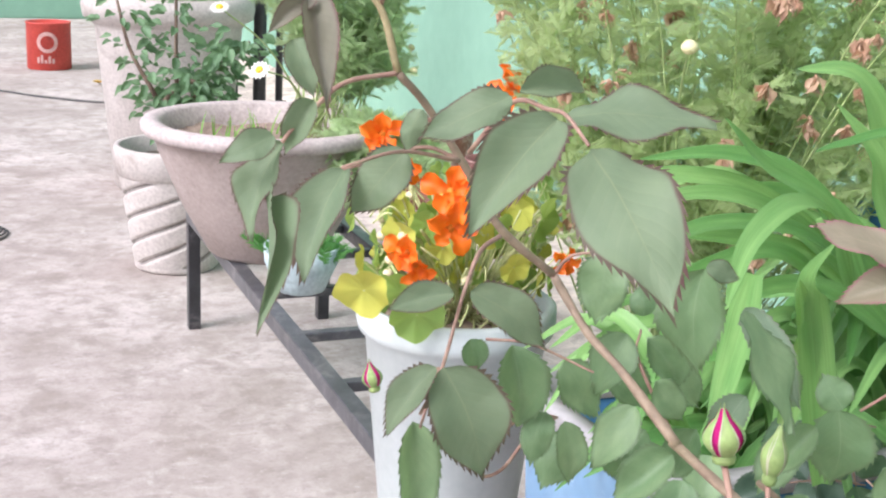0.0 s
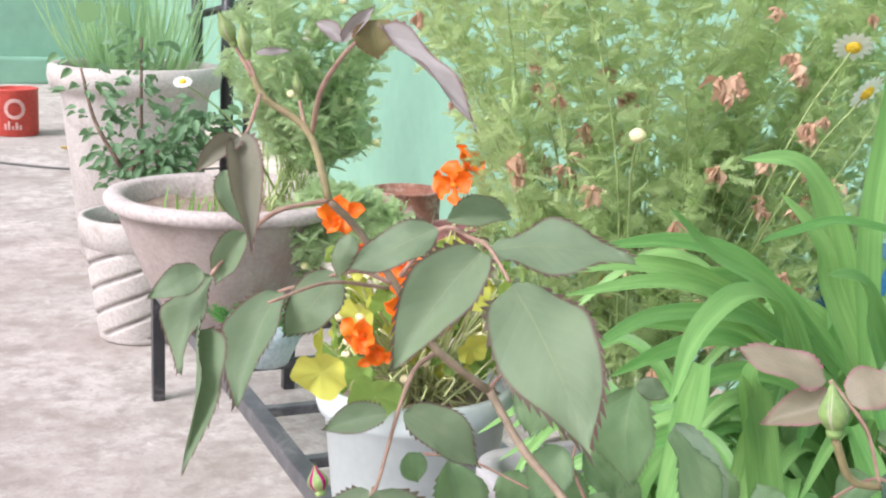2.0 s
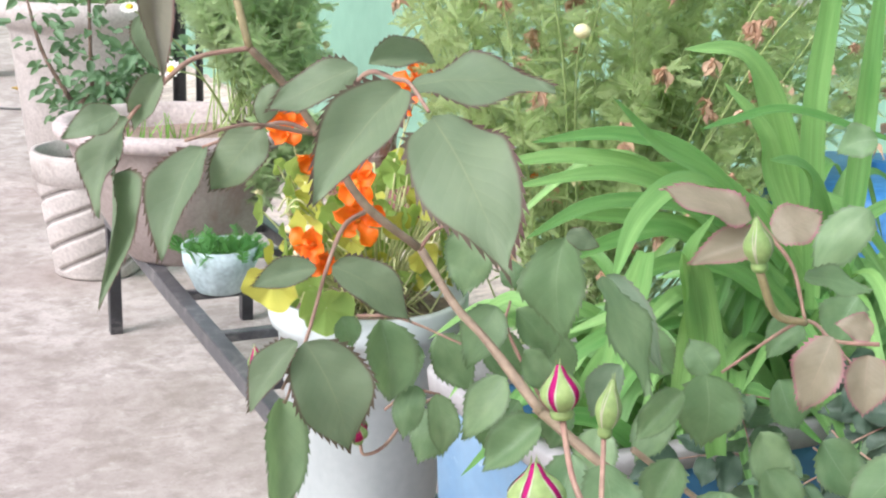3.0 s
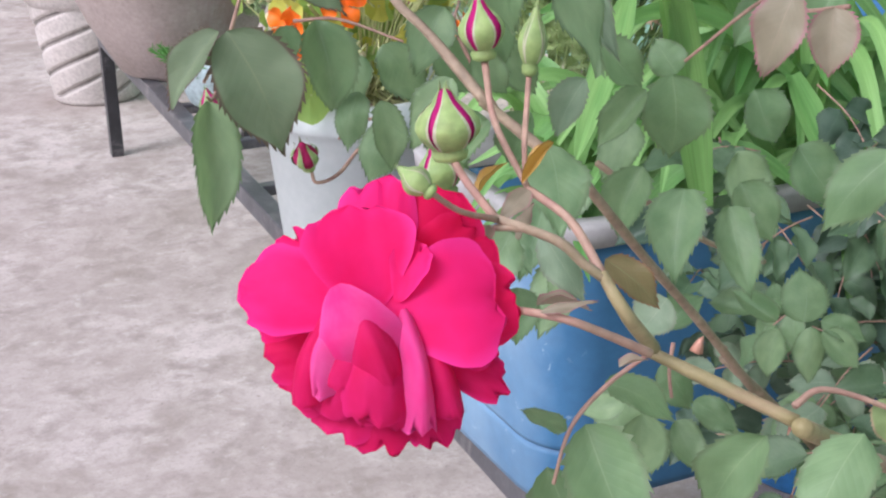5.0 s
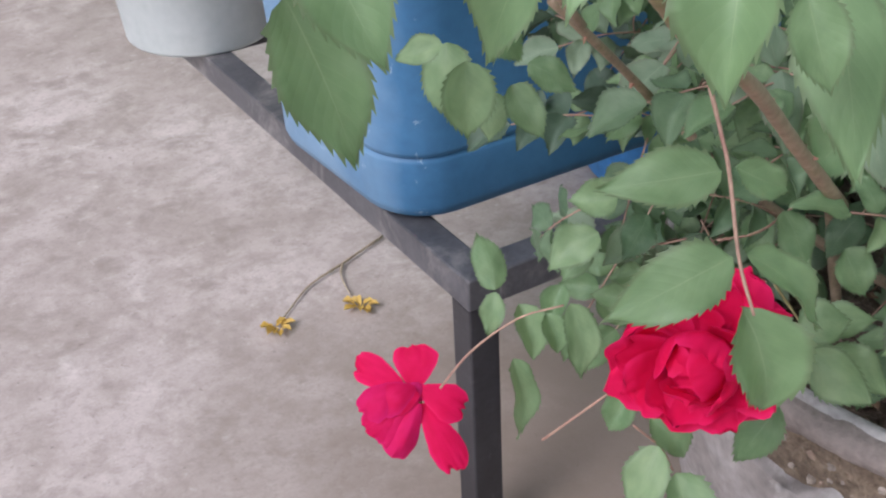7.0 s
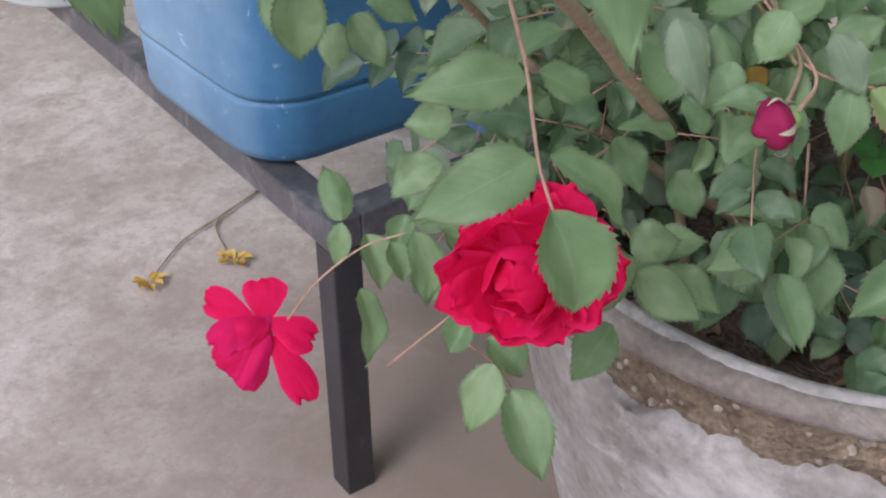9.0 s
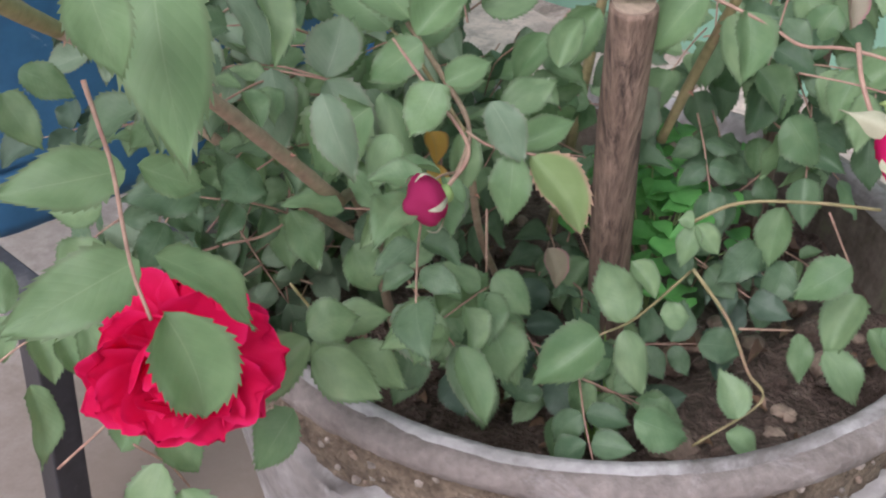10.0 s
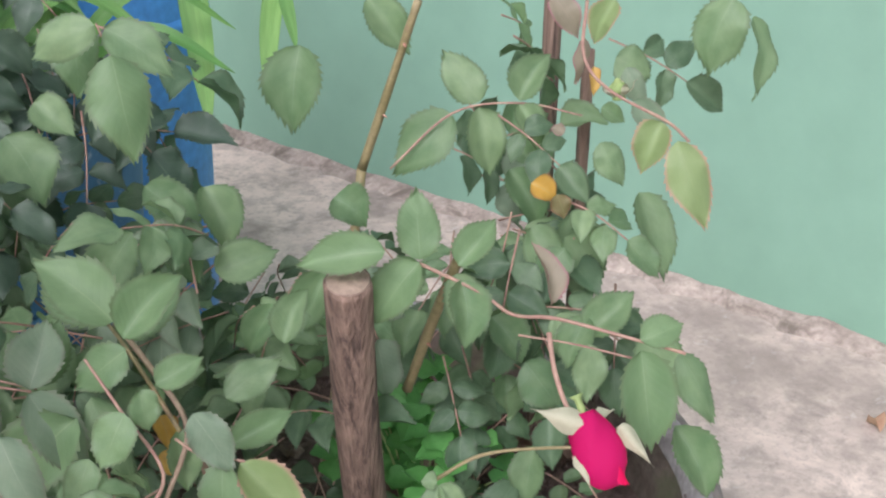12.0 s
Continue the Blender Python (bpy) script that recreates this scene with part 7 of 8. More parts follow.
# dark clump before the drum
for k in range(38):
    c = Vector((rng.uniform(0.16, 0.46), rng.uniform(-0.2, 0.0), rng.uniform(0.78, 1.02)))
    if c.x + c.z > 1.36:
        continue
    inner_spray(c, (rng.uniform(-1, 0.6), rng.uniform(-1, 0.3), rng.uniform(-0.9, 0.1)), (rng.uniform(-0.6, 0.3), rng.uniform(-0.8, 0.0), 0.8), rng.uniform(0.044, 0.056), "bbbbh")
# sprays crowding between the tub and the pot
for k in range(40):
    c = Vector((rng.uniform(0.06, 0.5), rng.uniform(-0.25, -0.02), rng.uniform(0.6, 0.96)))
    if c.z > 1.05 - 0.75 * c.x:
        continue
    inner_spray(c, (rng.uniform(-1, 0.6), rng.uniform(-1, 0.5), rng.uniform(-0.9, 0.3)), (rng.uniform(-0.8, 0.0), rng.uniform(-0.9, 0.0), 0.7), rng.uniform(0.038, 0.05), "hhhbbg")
# low sprays over the pot's edge beside the tub
for k in range(14):
    c = Vector((rng.uniform(0.0, 0.14), rng.uniform(-0.38, -0.2), rng.uniform(0.56, 0.7)))
    inner_spray(c, (rng.uniform(-0.9, 0.3), rng.uniform(-0.4, 0.6), rng.uniform(-0.9, 0.2)), (rng.uniform(-0.8, 0.0), rng.uniform(-0.9, 0.0), 0.7), rng.uniform(0.036, 0.046))
tagged(part("inner_leaf_stalk", stalk_bm, M_TWIG, bush, "thin pinkish inner leaf stalks", True), kind="stuff")

me = bpy.data.meshes.new("inner_leaves")
me.from_pydata(inner_verts, [], inner_faces)
me.uv_layers.new(name="UVMap").data.foreach_set("uv", inner_uvs)
for kind in INNER_KINDS:
    me.materials.append(LEAF_MATS[kind])
me.polygons.foreach_set("material_index", inner_slots)
me.polygons.foreach_set("use_smooth", [True] * len(me.polygons))
inner_leaves = new("inner_leaves", me)
inner_leaves.parent = bush
tagged(inner_leaves, "crowded dusty green inner leaves", kind="stuff")


# ---- strap-leaved lily in the blue tub ----
lily = thing("lily_plant", "clump of arching bright green strap-leaved lily in the blue tub", "plant", (0.36, 0.25, 0.73))


def strap(width, *way):
    """One arching strap leaf, keeled along its middle and tapering to the tip."""
    line = spline(way, 7)
    bm = bmesh.new()
    uvl = bm.loops.layers.uv.new("UVMap")
    rows = []
    n = len(line) - 1
    for i, p in enumerate(line):
        t = i / n
        d = (line[min(i + 1, n)] - line[max(i - 1, 0)]).normalized()
        side = d.cross(Vector((-0.45, -0.55, 0.7)))
        side = side.normalized() if side.length > 0.05 else Vector((1, 0, 0))
        up = side.cross(d)
        h = width / 2 * min(1.0, 0.55 + t * 2) * (1 - t**3.2) ** 0.8 + 0.0004
        rows.append([(bm.verts.new(p + side * h * j + up * abs(j) * h * 0.35), (0.5 + j / 2, t)) for j in (-1, -0.5, 0, 0.5, 1)])
    for a, b in zip(rows, rows[1:]):
        for j in range(4):
            q = (a[j], a[j + 1], b[j + 1], b[j])
            f = bm.faces.new([v[0] for v in q])
            for lp, v in zip(f.loops, q):
                lp[uvl].uv = v[1]
    return wpart("strap_leaf", bm, M_STRAP, lily)


# strap leaves: breadth, way from root to tip
strap(0.0322, (0.217, 0.098, 1.032), (0.138, 0.053, 1.13), (0.046, -0.003, 1.162), (-0.049, -0.071, 1.148), (-0.128, -0.152, 1.112))
strap(0.0269, (0.218, 0.105, 1.058), (0.096, 0.056, 1.118), (-0.045, 0.007, 1.143), (-0.166, -0.06, 1.134))
strap(0.0292, (0.276, 0.11, 0.966), (0.187, 0.116, 1.119), (0.085, 0.104, 1.18), (0.009, 0.08, 1.24))
strap(0.0324, (0.291, 0.11, 0.994), (0.133, 0.142, 1.123), (0.01, 0.135, 1.164), (-0.119, 0.119, 1.166))
strap(0.0292, (0.291, 0.11, 0.994), (0.15, 0.13, 1.104), (0.037, 0.117, 1.147), (-0.098, 0.104, 1.144))
strap(0.0297, (0.292, 0.117, 1.02), (0.174, 0.148, 1.147), (0.07, 0.15, 1.184), (-0.049, 0.148, 1.183))
strap(0.0275, (0.287, 0.053, 0.984), (0.268, 0.063, 1.2), (0.261, 0.047, 1.343), (0.242, 0.025, 1.441))
strap(0.0395, (0.316, 0.099, 0.995), (0.267, 0.112, 1.171), (0.204, 0.111, 1.272), (0.11, 0.102, 1.287))
strap(0.0260, (0.318, 0.042, 0.998), (0.329, 0.048, 1.181), (0.322, 0.04, 1.281), (0.321, 0.036, 1.407))
strap(0.0123, (0.346, 0.023, 1.189), (0.214, 0.037, 1.226), (0.12, 0.023, 1.219), (0.062, -0.007, 1.218))
strap(0.0334, (0.023, -0.127, 0.915), (-0.019, -0.148, 1.045), (-0.061, -0.18, 1.135), (-0.083, -0.231, 1.191))
strap(0.0273, (-0.006, -0.099, 0.968), (-0.031, -0.146, 1.068), (-0.081, -0.187, 1.147))
strap(0.0295, (0.002, -0.012, 1.094), (-0.078, -0.101, 1.047), (-0.157, -0.19, 1.003))
strap(0.0329, (0.301, 0.097, 0.961), (0.188, 0.118, 1.056), (0.082, 0.12, 1.091), (-0.025, 0.117, 1.105))
strap(0.0292, (0.289, 0.062, 1.023), (0.237, 0.078, 1.132), (0.206, 0.071, 1.194), (0.148, 0.076, 1.253))
strap(0.0275, (0.198, 0.107, 1.031), (0.101, 0.09, 1.084), (0.006, 0.059, 1.086), (-0.084, 0.023, 1.078))
strap(0.0313, (0.256, 0.067, 0.982), (0.157, 0.053, 1.043), (0.061, 0.028, 1.065), (-0.021, -0.011, 1.059))
strap(0.0344, (0.329, 0.032, 0.979), (0.258, 0.019, 1.092), (0.199, -0.009, 1.167), (0.123, -0.043, 1.19))
strap(0.0245, (0.305, 0.111, 1.021), (0.224, 0.155, 1.115), (0.147, 0.177, 1.135), (0.058, 0.197, 1.128))
strap(0.0290, (0.902, 0.09, 0.924), (0.76, -0.015, 0.847), (0.638, -0.128, 0.795))
strap(0.0203, (0.885, 0.101, 0.909), (0.781, -0.022, 0.873), (0.68, -0.136, 0.854))
strap(0.0405, (0.838, 0.224, 0.866), (0.715, 0.073, 0.824), (0.587, -0.08, 0.77))
strap(0.0307, (0.291, 0.081, 0.964), (0.27, 0.01, 0.925), (0.25, -0.073, 0.867), (0.197, -0.155, 0.779))

lr = random.Random(21)
for k in range(40):
    a = lr.uniform(0, 2 * math.pi)
    root = Vector((0.4 + lr.uniform(-0.15, 0.15), 0.26 + lr.uniform(-0.1, 0.1), 0.69))
    reach, rise = lr.uniform(0.14, 0.36), lr.uniform(0.2, 0.42)
    out = Vector((math.cos(a) - 0.35, math.sin(a) * 0.8 - 0.1, 0)).normalized()
    strap(lr.uniform(0.02, 0.032), root, root + out * reach * 0.25 + Vector((0, 0, rise * 0.7)), root + out * reach * 0.65 + Vector((0, 0, rise)), root + out * reach * 1.15 + Vector((0, 0, rise * lr.uniform(0.55, 0.95))))


for k in range(96):
    # low inner blades that fill the base of the clump
    a = lr.uniform(0, 2 * math.pi)
    root = Vector((0.32 + lr.uniform(-0.26, 0.26), 0.25 + lr.uniform(-0.12, 0.13), 0.69))
    out = Vector((math.cos(a), math.sin(a) * 0.7 - 0.2, 0)).normalized()
    rise = lr.uniform(0.12, 0.28)
    strap(lr.uniform(0.02, 0.03), root, root + out * 0.05 + Vector((0, 0, rise * 0.7)), root + out * 0.14 + Vector((0, 0, rise)), root + out * 0.24 + Vector((0, 0, rise * 0.7)))


# ---- feathery daisies ----
def feather_mesh(name, sprays, material, parent, seed, size):
    """Finely cut foliage as one mesh: each spray is (base, way, facing)."""
    r = random.Random(seed)
    vs, fs = [], []
    for base, way, face in sprays:
        m = frame_of(way, face)
        x, y, z = m.col[0], m.col[1], m.col[2]
        L = size * r.uniform(0.7, 1.25)
        droop = r.uniform(0.05, 0.35)
        for k in range(8):
            t = 0.16 + 0.115 * k
            p = base + y * L * t - z * droop * L * t * t
            for sgn in (-1, 1):
                q = L * (0.42 - 0.28 * abs(t - 0.55)) * r.uniform(0.7, 1.15)
                d = (x * sgn * 0.8 + y * 0.6 - z * r.uniform(-0.1, 0.3)).normalized()
                w = y * L * 0.026 + z * L * 0.008
                n = len(vs)
                vs += [p - w, p + d * q * 0.55 - w * 1.5, p + d * q, p + d * q * 0.5 + w * 1.6, p + w]
                fs += [(n, n + 1, n + 3, n + 4), (n + 1, n + 2, n + 3)]
        n = len(vs)
        e = base + y * L * 0.95 - z * droop * L
        vs += [base - x * L * 0.02, base + x * L * 0.02, e + x * L * 0.03, e + y * L * 0.2, e - x * L * 0.03]
        fs += [(n, n + 1, n + 2, n + 3, n + 4)]
    off = world_place(parent)
    me = bpy.data.meshes.new(name)
    me.from_pydata([v - off for v in vs], [], fs)
    me.materials.append(material)
    ob = new(name, me)
    ob.parent = parent
    return tagged(ob, kind="stuff")


def daisy_bush(bush_thing, stems, seed, material, size, start):
    """Green branching stems from root to tips with cut leaves along them."""
    r = random.Random(seed)
    sprays = []
    for root, tip in stems:
        root, tip = Vector(root), Vector(tip)
        mid = root.lerp(tip, 0.55) + Vector((r.uniform(-0.05, 0.05), r.uniform(-0.05, 0.05), 0.05))
        line = spline((root, mid, tip), 12)
        wpart("stem", tube(line, size * 0.055, size * 0.025, 5), M_STEM, bush_thing)
        for i in range(int(len(line) * start), len(line)):
            for _ in range(5 if i < len(line) - 3 else 6):
                a = r.uniform(0, 2 * math.pi)
                way = Vector((math.cos(a), math.sin(a), r.uniform(-0.5, 1.3))).normalized()
                sprays.append((line[i] + Vector((r.uniform(-1, 1), r.uniform(-1, 1), r.uniform(-1, 1))) * 0.016, way, Vector((r.uniform(-1, 1), r.uniform(-1, 1), r.uniform(0.1, 1)))))
    feather_mesh("foliage", sprays, material, bush_thing, seed, size)


def ball_bud(parent, at, r, material=None):
    bm = bmesh.new()
    bmesh.ops.create_uvsphere(bm, u_segments=12, v_segments=8, radius=r)
    for v in bm.verts:
        v.co.z *= 0.85
        v.co *= 1 + 0.08 * noise.noise(v.co * 300)
        v.co += Vector(at)
    return wpart("flower_bud", bm, material or M_DAISY_BUD, parent)


RAY_MESH = blade_mesh("ray_floret", M_RAY, lambda t: 0.5 * min(1, t * 4 + 0.4) * math.sqrt(max(0, 1 - t**6)), 5, 0.15, -0.1, 0, 0, 1, 2)


def daisy(parent, at, axis, r, rays=14):
    at, axis = Vector(at), Vector(axis).normalized()
    disc = bmesh.new()
    bmesh.ops.create_uvsphere(disc, u_segments=12, v_segments=8, radius=r * 0.4)
    m = frame_of(axis, Vector((0.2, 0.1, 1)))
    for v in disc.verts:
        q = v.co.copy()
        v.co = at + m.col[0] * q.x + m.col[2] * q.z + m.col[1] * q.y * 0.5
    head = wpart("daisy_flower", disc, M_DISC, parent, "white daisy with yellow centre")
    u = axis.orthogonal().normalized()
    w = axis.cross(u)
    for k in range(rays):
        a = 2 * math.pi * k / rays
        radial = math.cos(a) * u + math.sin(a) * w
        place("ray", RAY_MESH, head, at + radial * r * 0.3, radial, axis, r * 0.75, r * 0.32)


WITHER_MESH = [blade_mesh("withered_petal", M_WITHER, lambda t: 0.5 * math.sin(math.pi * min(1, t + 0.08)) if t < 0.92 else 0.0, 6, 0.9, 0.6, 0.25, 0, 2, k) for k in range(3)]


def withered(parent, at, r, seed):
    """A brown, hanging, shrivelled flower head."""
    q = random.Random(seed)
    bm = bmesh.new()
    bmesh.ops.create_icosphere(bm, subdivisions=2, radius=r * 0.3)
    for v in bm.verts:
        v.co = v.co * (1 + 0.3 * noise.noise(v.co * 90 + Vector((seed, 0, 0)))) + Vector(at)
    head = wpart("withered_flower", bm, M_WITHER, parent, "withered brown flower head")
    for k in range(11):
        way = Vector((q.uniform(-0.6, 0.6), q.uniform(-0.6, 0.6), q.uniform(-1.8, -0.1))).normalized()
        place("withered_petal", WITHER_MESH[k % 3], head, Vector(at) + way * r * 0.2, way, Vector((q.uniform(-1, 1), q.uniform(-1, 1), 0.5)), r * q.uniform(0.9, 2.4), r * q.uniform(0.2, 0.45))


def flower_pot(name, label, at, profile, material, seed, soil_z, soil_r, wob=0.01, seg=56, lip=0, lip_material=None):
    ob = thing(name, label, "pot", at)
    if lip:
        part("body", lathe(profile[:lip], seg, wob, seed, top=False), material, ob, "", True)
        part("rim", lathe(profile[lip - 1:], seg, wob, seed, base=False, top=False), lip_material, ob, "pale dusty rim", True)
    else:
        part("body", lathe(profile, seg, wob, seed, top=False), material, ob, "", True)
    bm = bmesh.new()
    bmesh.ops.create_circle(bm, cap_ends=True, radius=soil_r, segments=32)
    bmesh.ops.triangulate(bm, faces=bm.faces[:])
    bmesh.ops.subdivide_edges(bm, edges=bm.edges[:], cuts=8, use_grid_fill=True)
    for v in bm.verts:
        v.co.z = soil_z + 0.018 * noise.noise(v.co * 9 + Vector((seed, 0, 0))) + 0.01 * noise.noise(v.co * 33)
    part("soil", bm, M_SOIL_PALE, ob, "dry brown soil", True)
    return ob


flower_pot("clay_pot", "dusty clay pot on the stand under the daisy bush", (0.34, 0.67, 0.42), [(0.1, 0), (0.105, 0.01), (0.135, 0.2), (0.15, 0.22), (0.152, 0.26), (0.138, 0.262), (0.13, 0.2)], M_CLAY, 4, 0.22, 0.133)
daisies = thing("daisy_bush", "tall feathery daisy bush with withered brown flower heads", "daisy plant", (0.34, 0.67, 0.63))
dr = random.Random(5)
stems = []
while len(stems) < 112:
    tip = Vector((dr.uniform(-0.16, 1.05), dr.uniform(0.42, 1.05), dr.uniform(1.02, 1.75)))
    if tip.x < -0.08 + (1.45 - tip.z) * 0.55 or tip.z < 1.0 + 0.1 * abs(tip.x - 0.3):
        continue
    stems.append((Vector((0.34 + dr.uniform(-0.06, 0.06), 0.67 + dr.uniform(-0.06, 0.06), 0.63)), tip))
daisy_bush(daisies, stems, 6, M_FEATHER, 0.036, 0.38)
for k in range(80):
    root, tip = stems[dr.randrange(len(stems))]
    p = root.lerp(tip, dr.uniform(0.5, 0.98)) + Vector((dr.uniform(-0.08, 0.02), dr.uniform(-0.2, -0.06), dr.uniform(-0.02, 0.03)))
    withered(daisies, p, dr.uniform(0.008, 0.016), k)
for k, p in enumerate(((0.298, 0.723, 1.339), (0.321, 0.703, 1.297), (0.187, 0.773, 1.359), (0.189, 0.758, 1.305), (0.193, 0.729, 1.195), (0.237, 0.705, 1.171), (0.265, 0.332, 1.360), (0.439, 0.491, 1.163), (0.396, 0.348, 1.292), (0.391, 0.375, 1.373), (0.226, 0.660, 1.254), (0.266, 0.693, 1.168), (0.194, 0.272, 1.360))):
    # larger shrivelled heads that hang in clumps
    withered(daisies, p, 0.0125, k + 300)
    withered(daisies, Vector(p) + Vector((0.004, -0.004, -0.016)), 0.01, k + 340)
for k in range(26):
    root, tip = stems[dr.randrange(len(stems))]
    ball_bud(daisies, tip + Vector((dr.uniform(-0.03, 0.03), dr.uniform(-0.06, 0.0), dr.uniform(0, 0.03))), dr.uniform(0.005, 0.009))
ball_bud(daisies, (0.08, 0.27, 1.291), 0.0105)
wpart("stem", tube(spline([(0.08, 0.272, 1.285), (0.13, 0.36, 1.2), (0.26, 0.55, 0.95)], 8), 0.0015, 0.002, 5), M_STEM, daisies)

for p, axis in (((-0.013, 0.766, 1.493), (-0.4, -0.8, 0.5)), ((0.545, 0.448, 1.391), (-0.3, -0.5, -0.6)), ((0.526, 0.387, 1.331), (0.2, -0.7, -0.5))):
    daisy(daisies, p, axis, 0.03)
    wpart("stem", tube(spline([Vector(p), Vector(p).lerp(Vector((0.34, 0.67, 0.63)), 0.3) + Vector((0, 0, 0.05)), Vector((0.34, 0.67, 0.63))], 8), 0.0015, 0.002, 5), M_STEM, daisies)

# ---- pale bucket of nasturtiums ----
BK = Vector((0.042, 0.855, 0.42))
bucket = flower_pot("plastic_bucket", "pale grey-green plastic bucket planter standing on the steel rail", BK, [(0.118, 0.0), (0.123, 0.006), (0.155, 0.325), (0.166, 0.33), (0.17, 0.345), (0.169, 0.375), (0.163, 0.38), (0.153, 0.378), (0.142, 0.25)], M_BUCKET, 3, 0.35, 0.152, 0.003)
nast = thing("nasturtium_plant", "orange-flowered nasturtium with yellowing leaves in the bucket", "nasturtium", (0.045, 0.83, 0.77))
nr = random.Random(8)


def round_leaf(at, facing, r, material, seed):
    bm = bmesh.new()
    uvl = bm.loops.layers.uv.new("UVMap")
    m = frame_of(Vector((0.2, 0.3, -1)), facing)
    centre = bm.verts.new(Vector(at))
    n = 30
    steps = (0.3, 0.6, 0.85, 1.0)
    rings = [[] for _ in steps]
    for k in range(n):
        a = 2 * math.pi * k / n
        q = 1 + 0.05 * math.sin(a * 7 + seed) + 0.05 * math.sin(a * 3 + seed * 2.0)
        for i, f in enumerate(steps):
            h = r * (0.22 * f * f + 0.13 * f * f * math.sin(a * 4 + seed) + 0.05 * f * math.cos(a * 9))
            rings[i].append(bm.verts.new(Vector(at) + m.col[0] * math.cos(a) * r * f * q + m.col[1] * math.sin(a) * r * f * q + m.col[2] * h))
    for k in range(n):
        j = (k + 1) % n
        fans = [((centre, rings[0][k], rings[0][j]), ((0.5, 0.5), (0.6, 0.5), (0.6, 0.55)))]
        for p, q, f, g in zip(rings, rings[1:], steps, steps[1:]):
            fans.append(((p[k], q[k], q[j], p[j]), ((0.5 + f * 0.45, 0.5), (0.5 + g * 0.45, 0.5), (0.5 + g * 0.45, 0.6), (0.5 + f * 0.45, 0.6))))
        for vs, uv in fans:
            f = bm.faces.new(vs)
            for lp, c in zip(f.loops, uv):
                lp[uvl].uv = c
    wpart("round_leaf", bm, material, nast)
    line = spline([Vector(at), Vector(at).lerp(Vector((0.045, 0.83, 0.77)), 0.5) + Vector((0, 0, -0.02)), Vector((0.045 + nr.uniform(-0.08, 0.08), 0.83 + nr.uniform(-0.08, 0.08), 0.77))], 6)
    wpart("leaf_stalk", tube(line, 0.0016, 0.0022, 5), M_NSTEM, nast)


NPETAL = [blade_mesh("nasturtium_petal", M_ORANGE, petal_half, 10, 0.35, 0.3, 0.28, 0, 3, k) for k in range(3)]


def nasturtium(at, axis, r, seed):
    q = random.Random(seed)
    at, axis = Vector(at), Vector(axis).normalized()
    u = axis.orthogonal().normalized()
    w = axis.cross(u)
    throat = wpart("nasturtium_flower", tube([at + axis * r * 0.1, at - axis * r * 0.4, at - axis * r * 0.9 - Vector((0, 0, r * 0.3))], r * 0.2, r * 0.05, 8), M_THROAT, nast, "bright orange nasturtium flower")
    for k in range(5):
        a = 2 * math.pi * k / 5 + q.uniform(-0.15, 0.15)
        radial = math.cos(a) * u + math.sin(a) * w
        place("petal", NPETAL[k % 3], throat, at + radial * r * 0.12, radial + axis * q.uniform(0.0, 1.1) + Vector((0, 0, q.uniform(-0.35, 0.1))), axis - radial * 0.3 + Vector((q.uniform(-0.4, 0.4), 0, q.uniform(-0.4, 0.4))), r * q.uniform(0.8, 1.3), r * q.uniform(0.7, 1.1))
    wpart("leaf_stalk", tube(spline([at - axis * r * 0.8, at.lerp(Vector((0.045, 0.83, 0.78)), 0.5) + Vector((q.uniform(-0.02, 0.02), 0, -0.02)), Vector((0.045 + q.uniform(-0.08, 0.08), 0.83 + q.uniform(-0.08, 0.08), 0.77))], 6), 0.0014, 0.002, 5), M_NSTEM, nast)


for k, (p, axis, r) in enumerate((((-0.107, 0.84, 1.088), (-0.4, -0.8, 0.3), 0.036), ((-0.07, 0.815, 1.042), (-0.3, -0.7, -0.3), 0.032), ((-0.05, 0.68, 1.028), (-0.3, -0.9, 0.3), 0.04), ((-0.056, 0.665, 0.975), (-0.2, -0.9, 0.2), 0.04),
                                ((-0.132, 0.638, 0.95), (-0.6, -0.6, -0.1), 0.034), ((-0.118, 0.64, 0.93), (-0.2, -0.8, -0.4), 0.03), ((0.128, 0.88, 1.155), (0.5, -0.5, 0.75), 0.038), ((0.102, 0.87, 1.128), (-0.85, -0.3, 0.2), 0.042), ((0.219, 0.868, 1.171), (0.3, -0.6, 0.8), 0.036), ((0.26, 0.66, 1.02), (0, -0.9, 0.2), 0.022), ((0.12, 0.62, 0.93), (0, -0.8, -0.5), 0.024))):
    nasturtium(p, axis, r * 0.87, k)
round_leaf((-0.165, 0.735, 0.865), (-0.5, -0.8, 0.35), 0.043, M_NLEAF_YELLOW, 1)
for k in range(16):
    a = nr.uniform(2.6, 5.6)
    round_leaf((0.045 + math.cos(a) * nr.uniform(0.12, 0.2), 0.83 + math.sin(a) * nr.uniform(0.12, 0.2), nr.uniform(0.84, 0.99)), (math.cos(a), math.sin(a), nr.uniform(0.2, 0.9)), nr.uniform(0.024, 0.04), (M_NLEAF, M_NLEAF_YELLOW)[k % 3 == 0], k + 30)
round_leaf((-0.09, 0.7, 0.83), (-0.3, -0.9, 0.2), 0.043, M_NLEAF, 2)
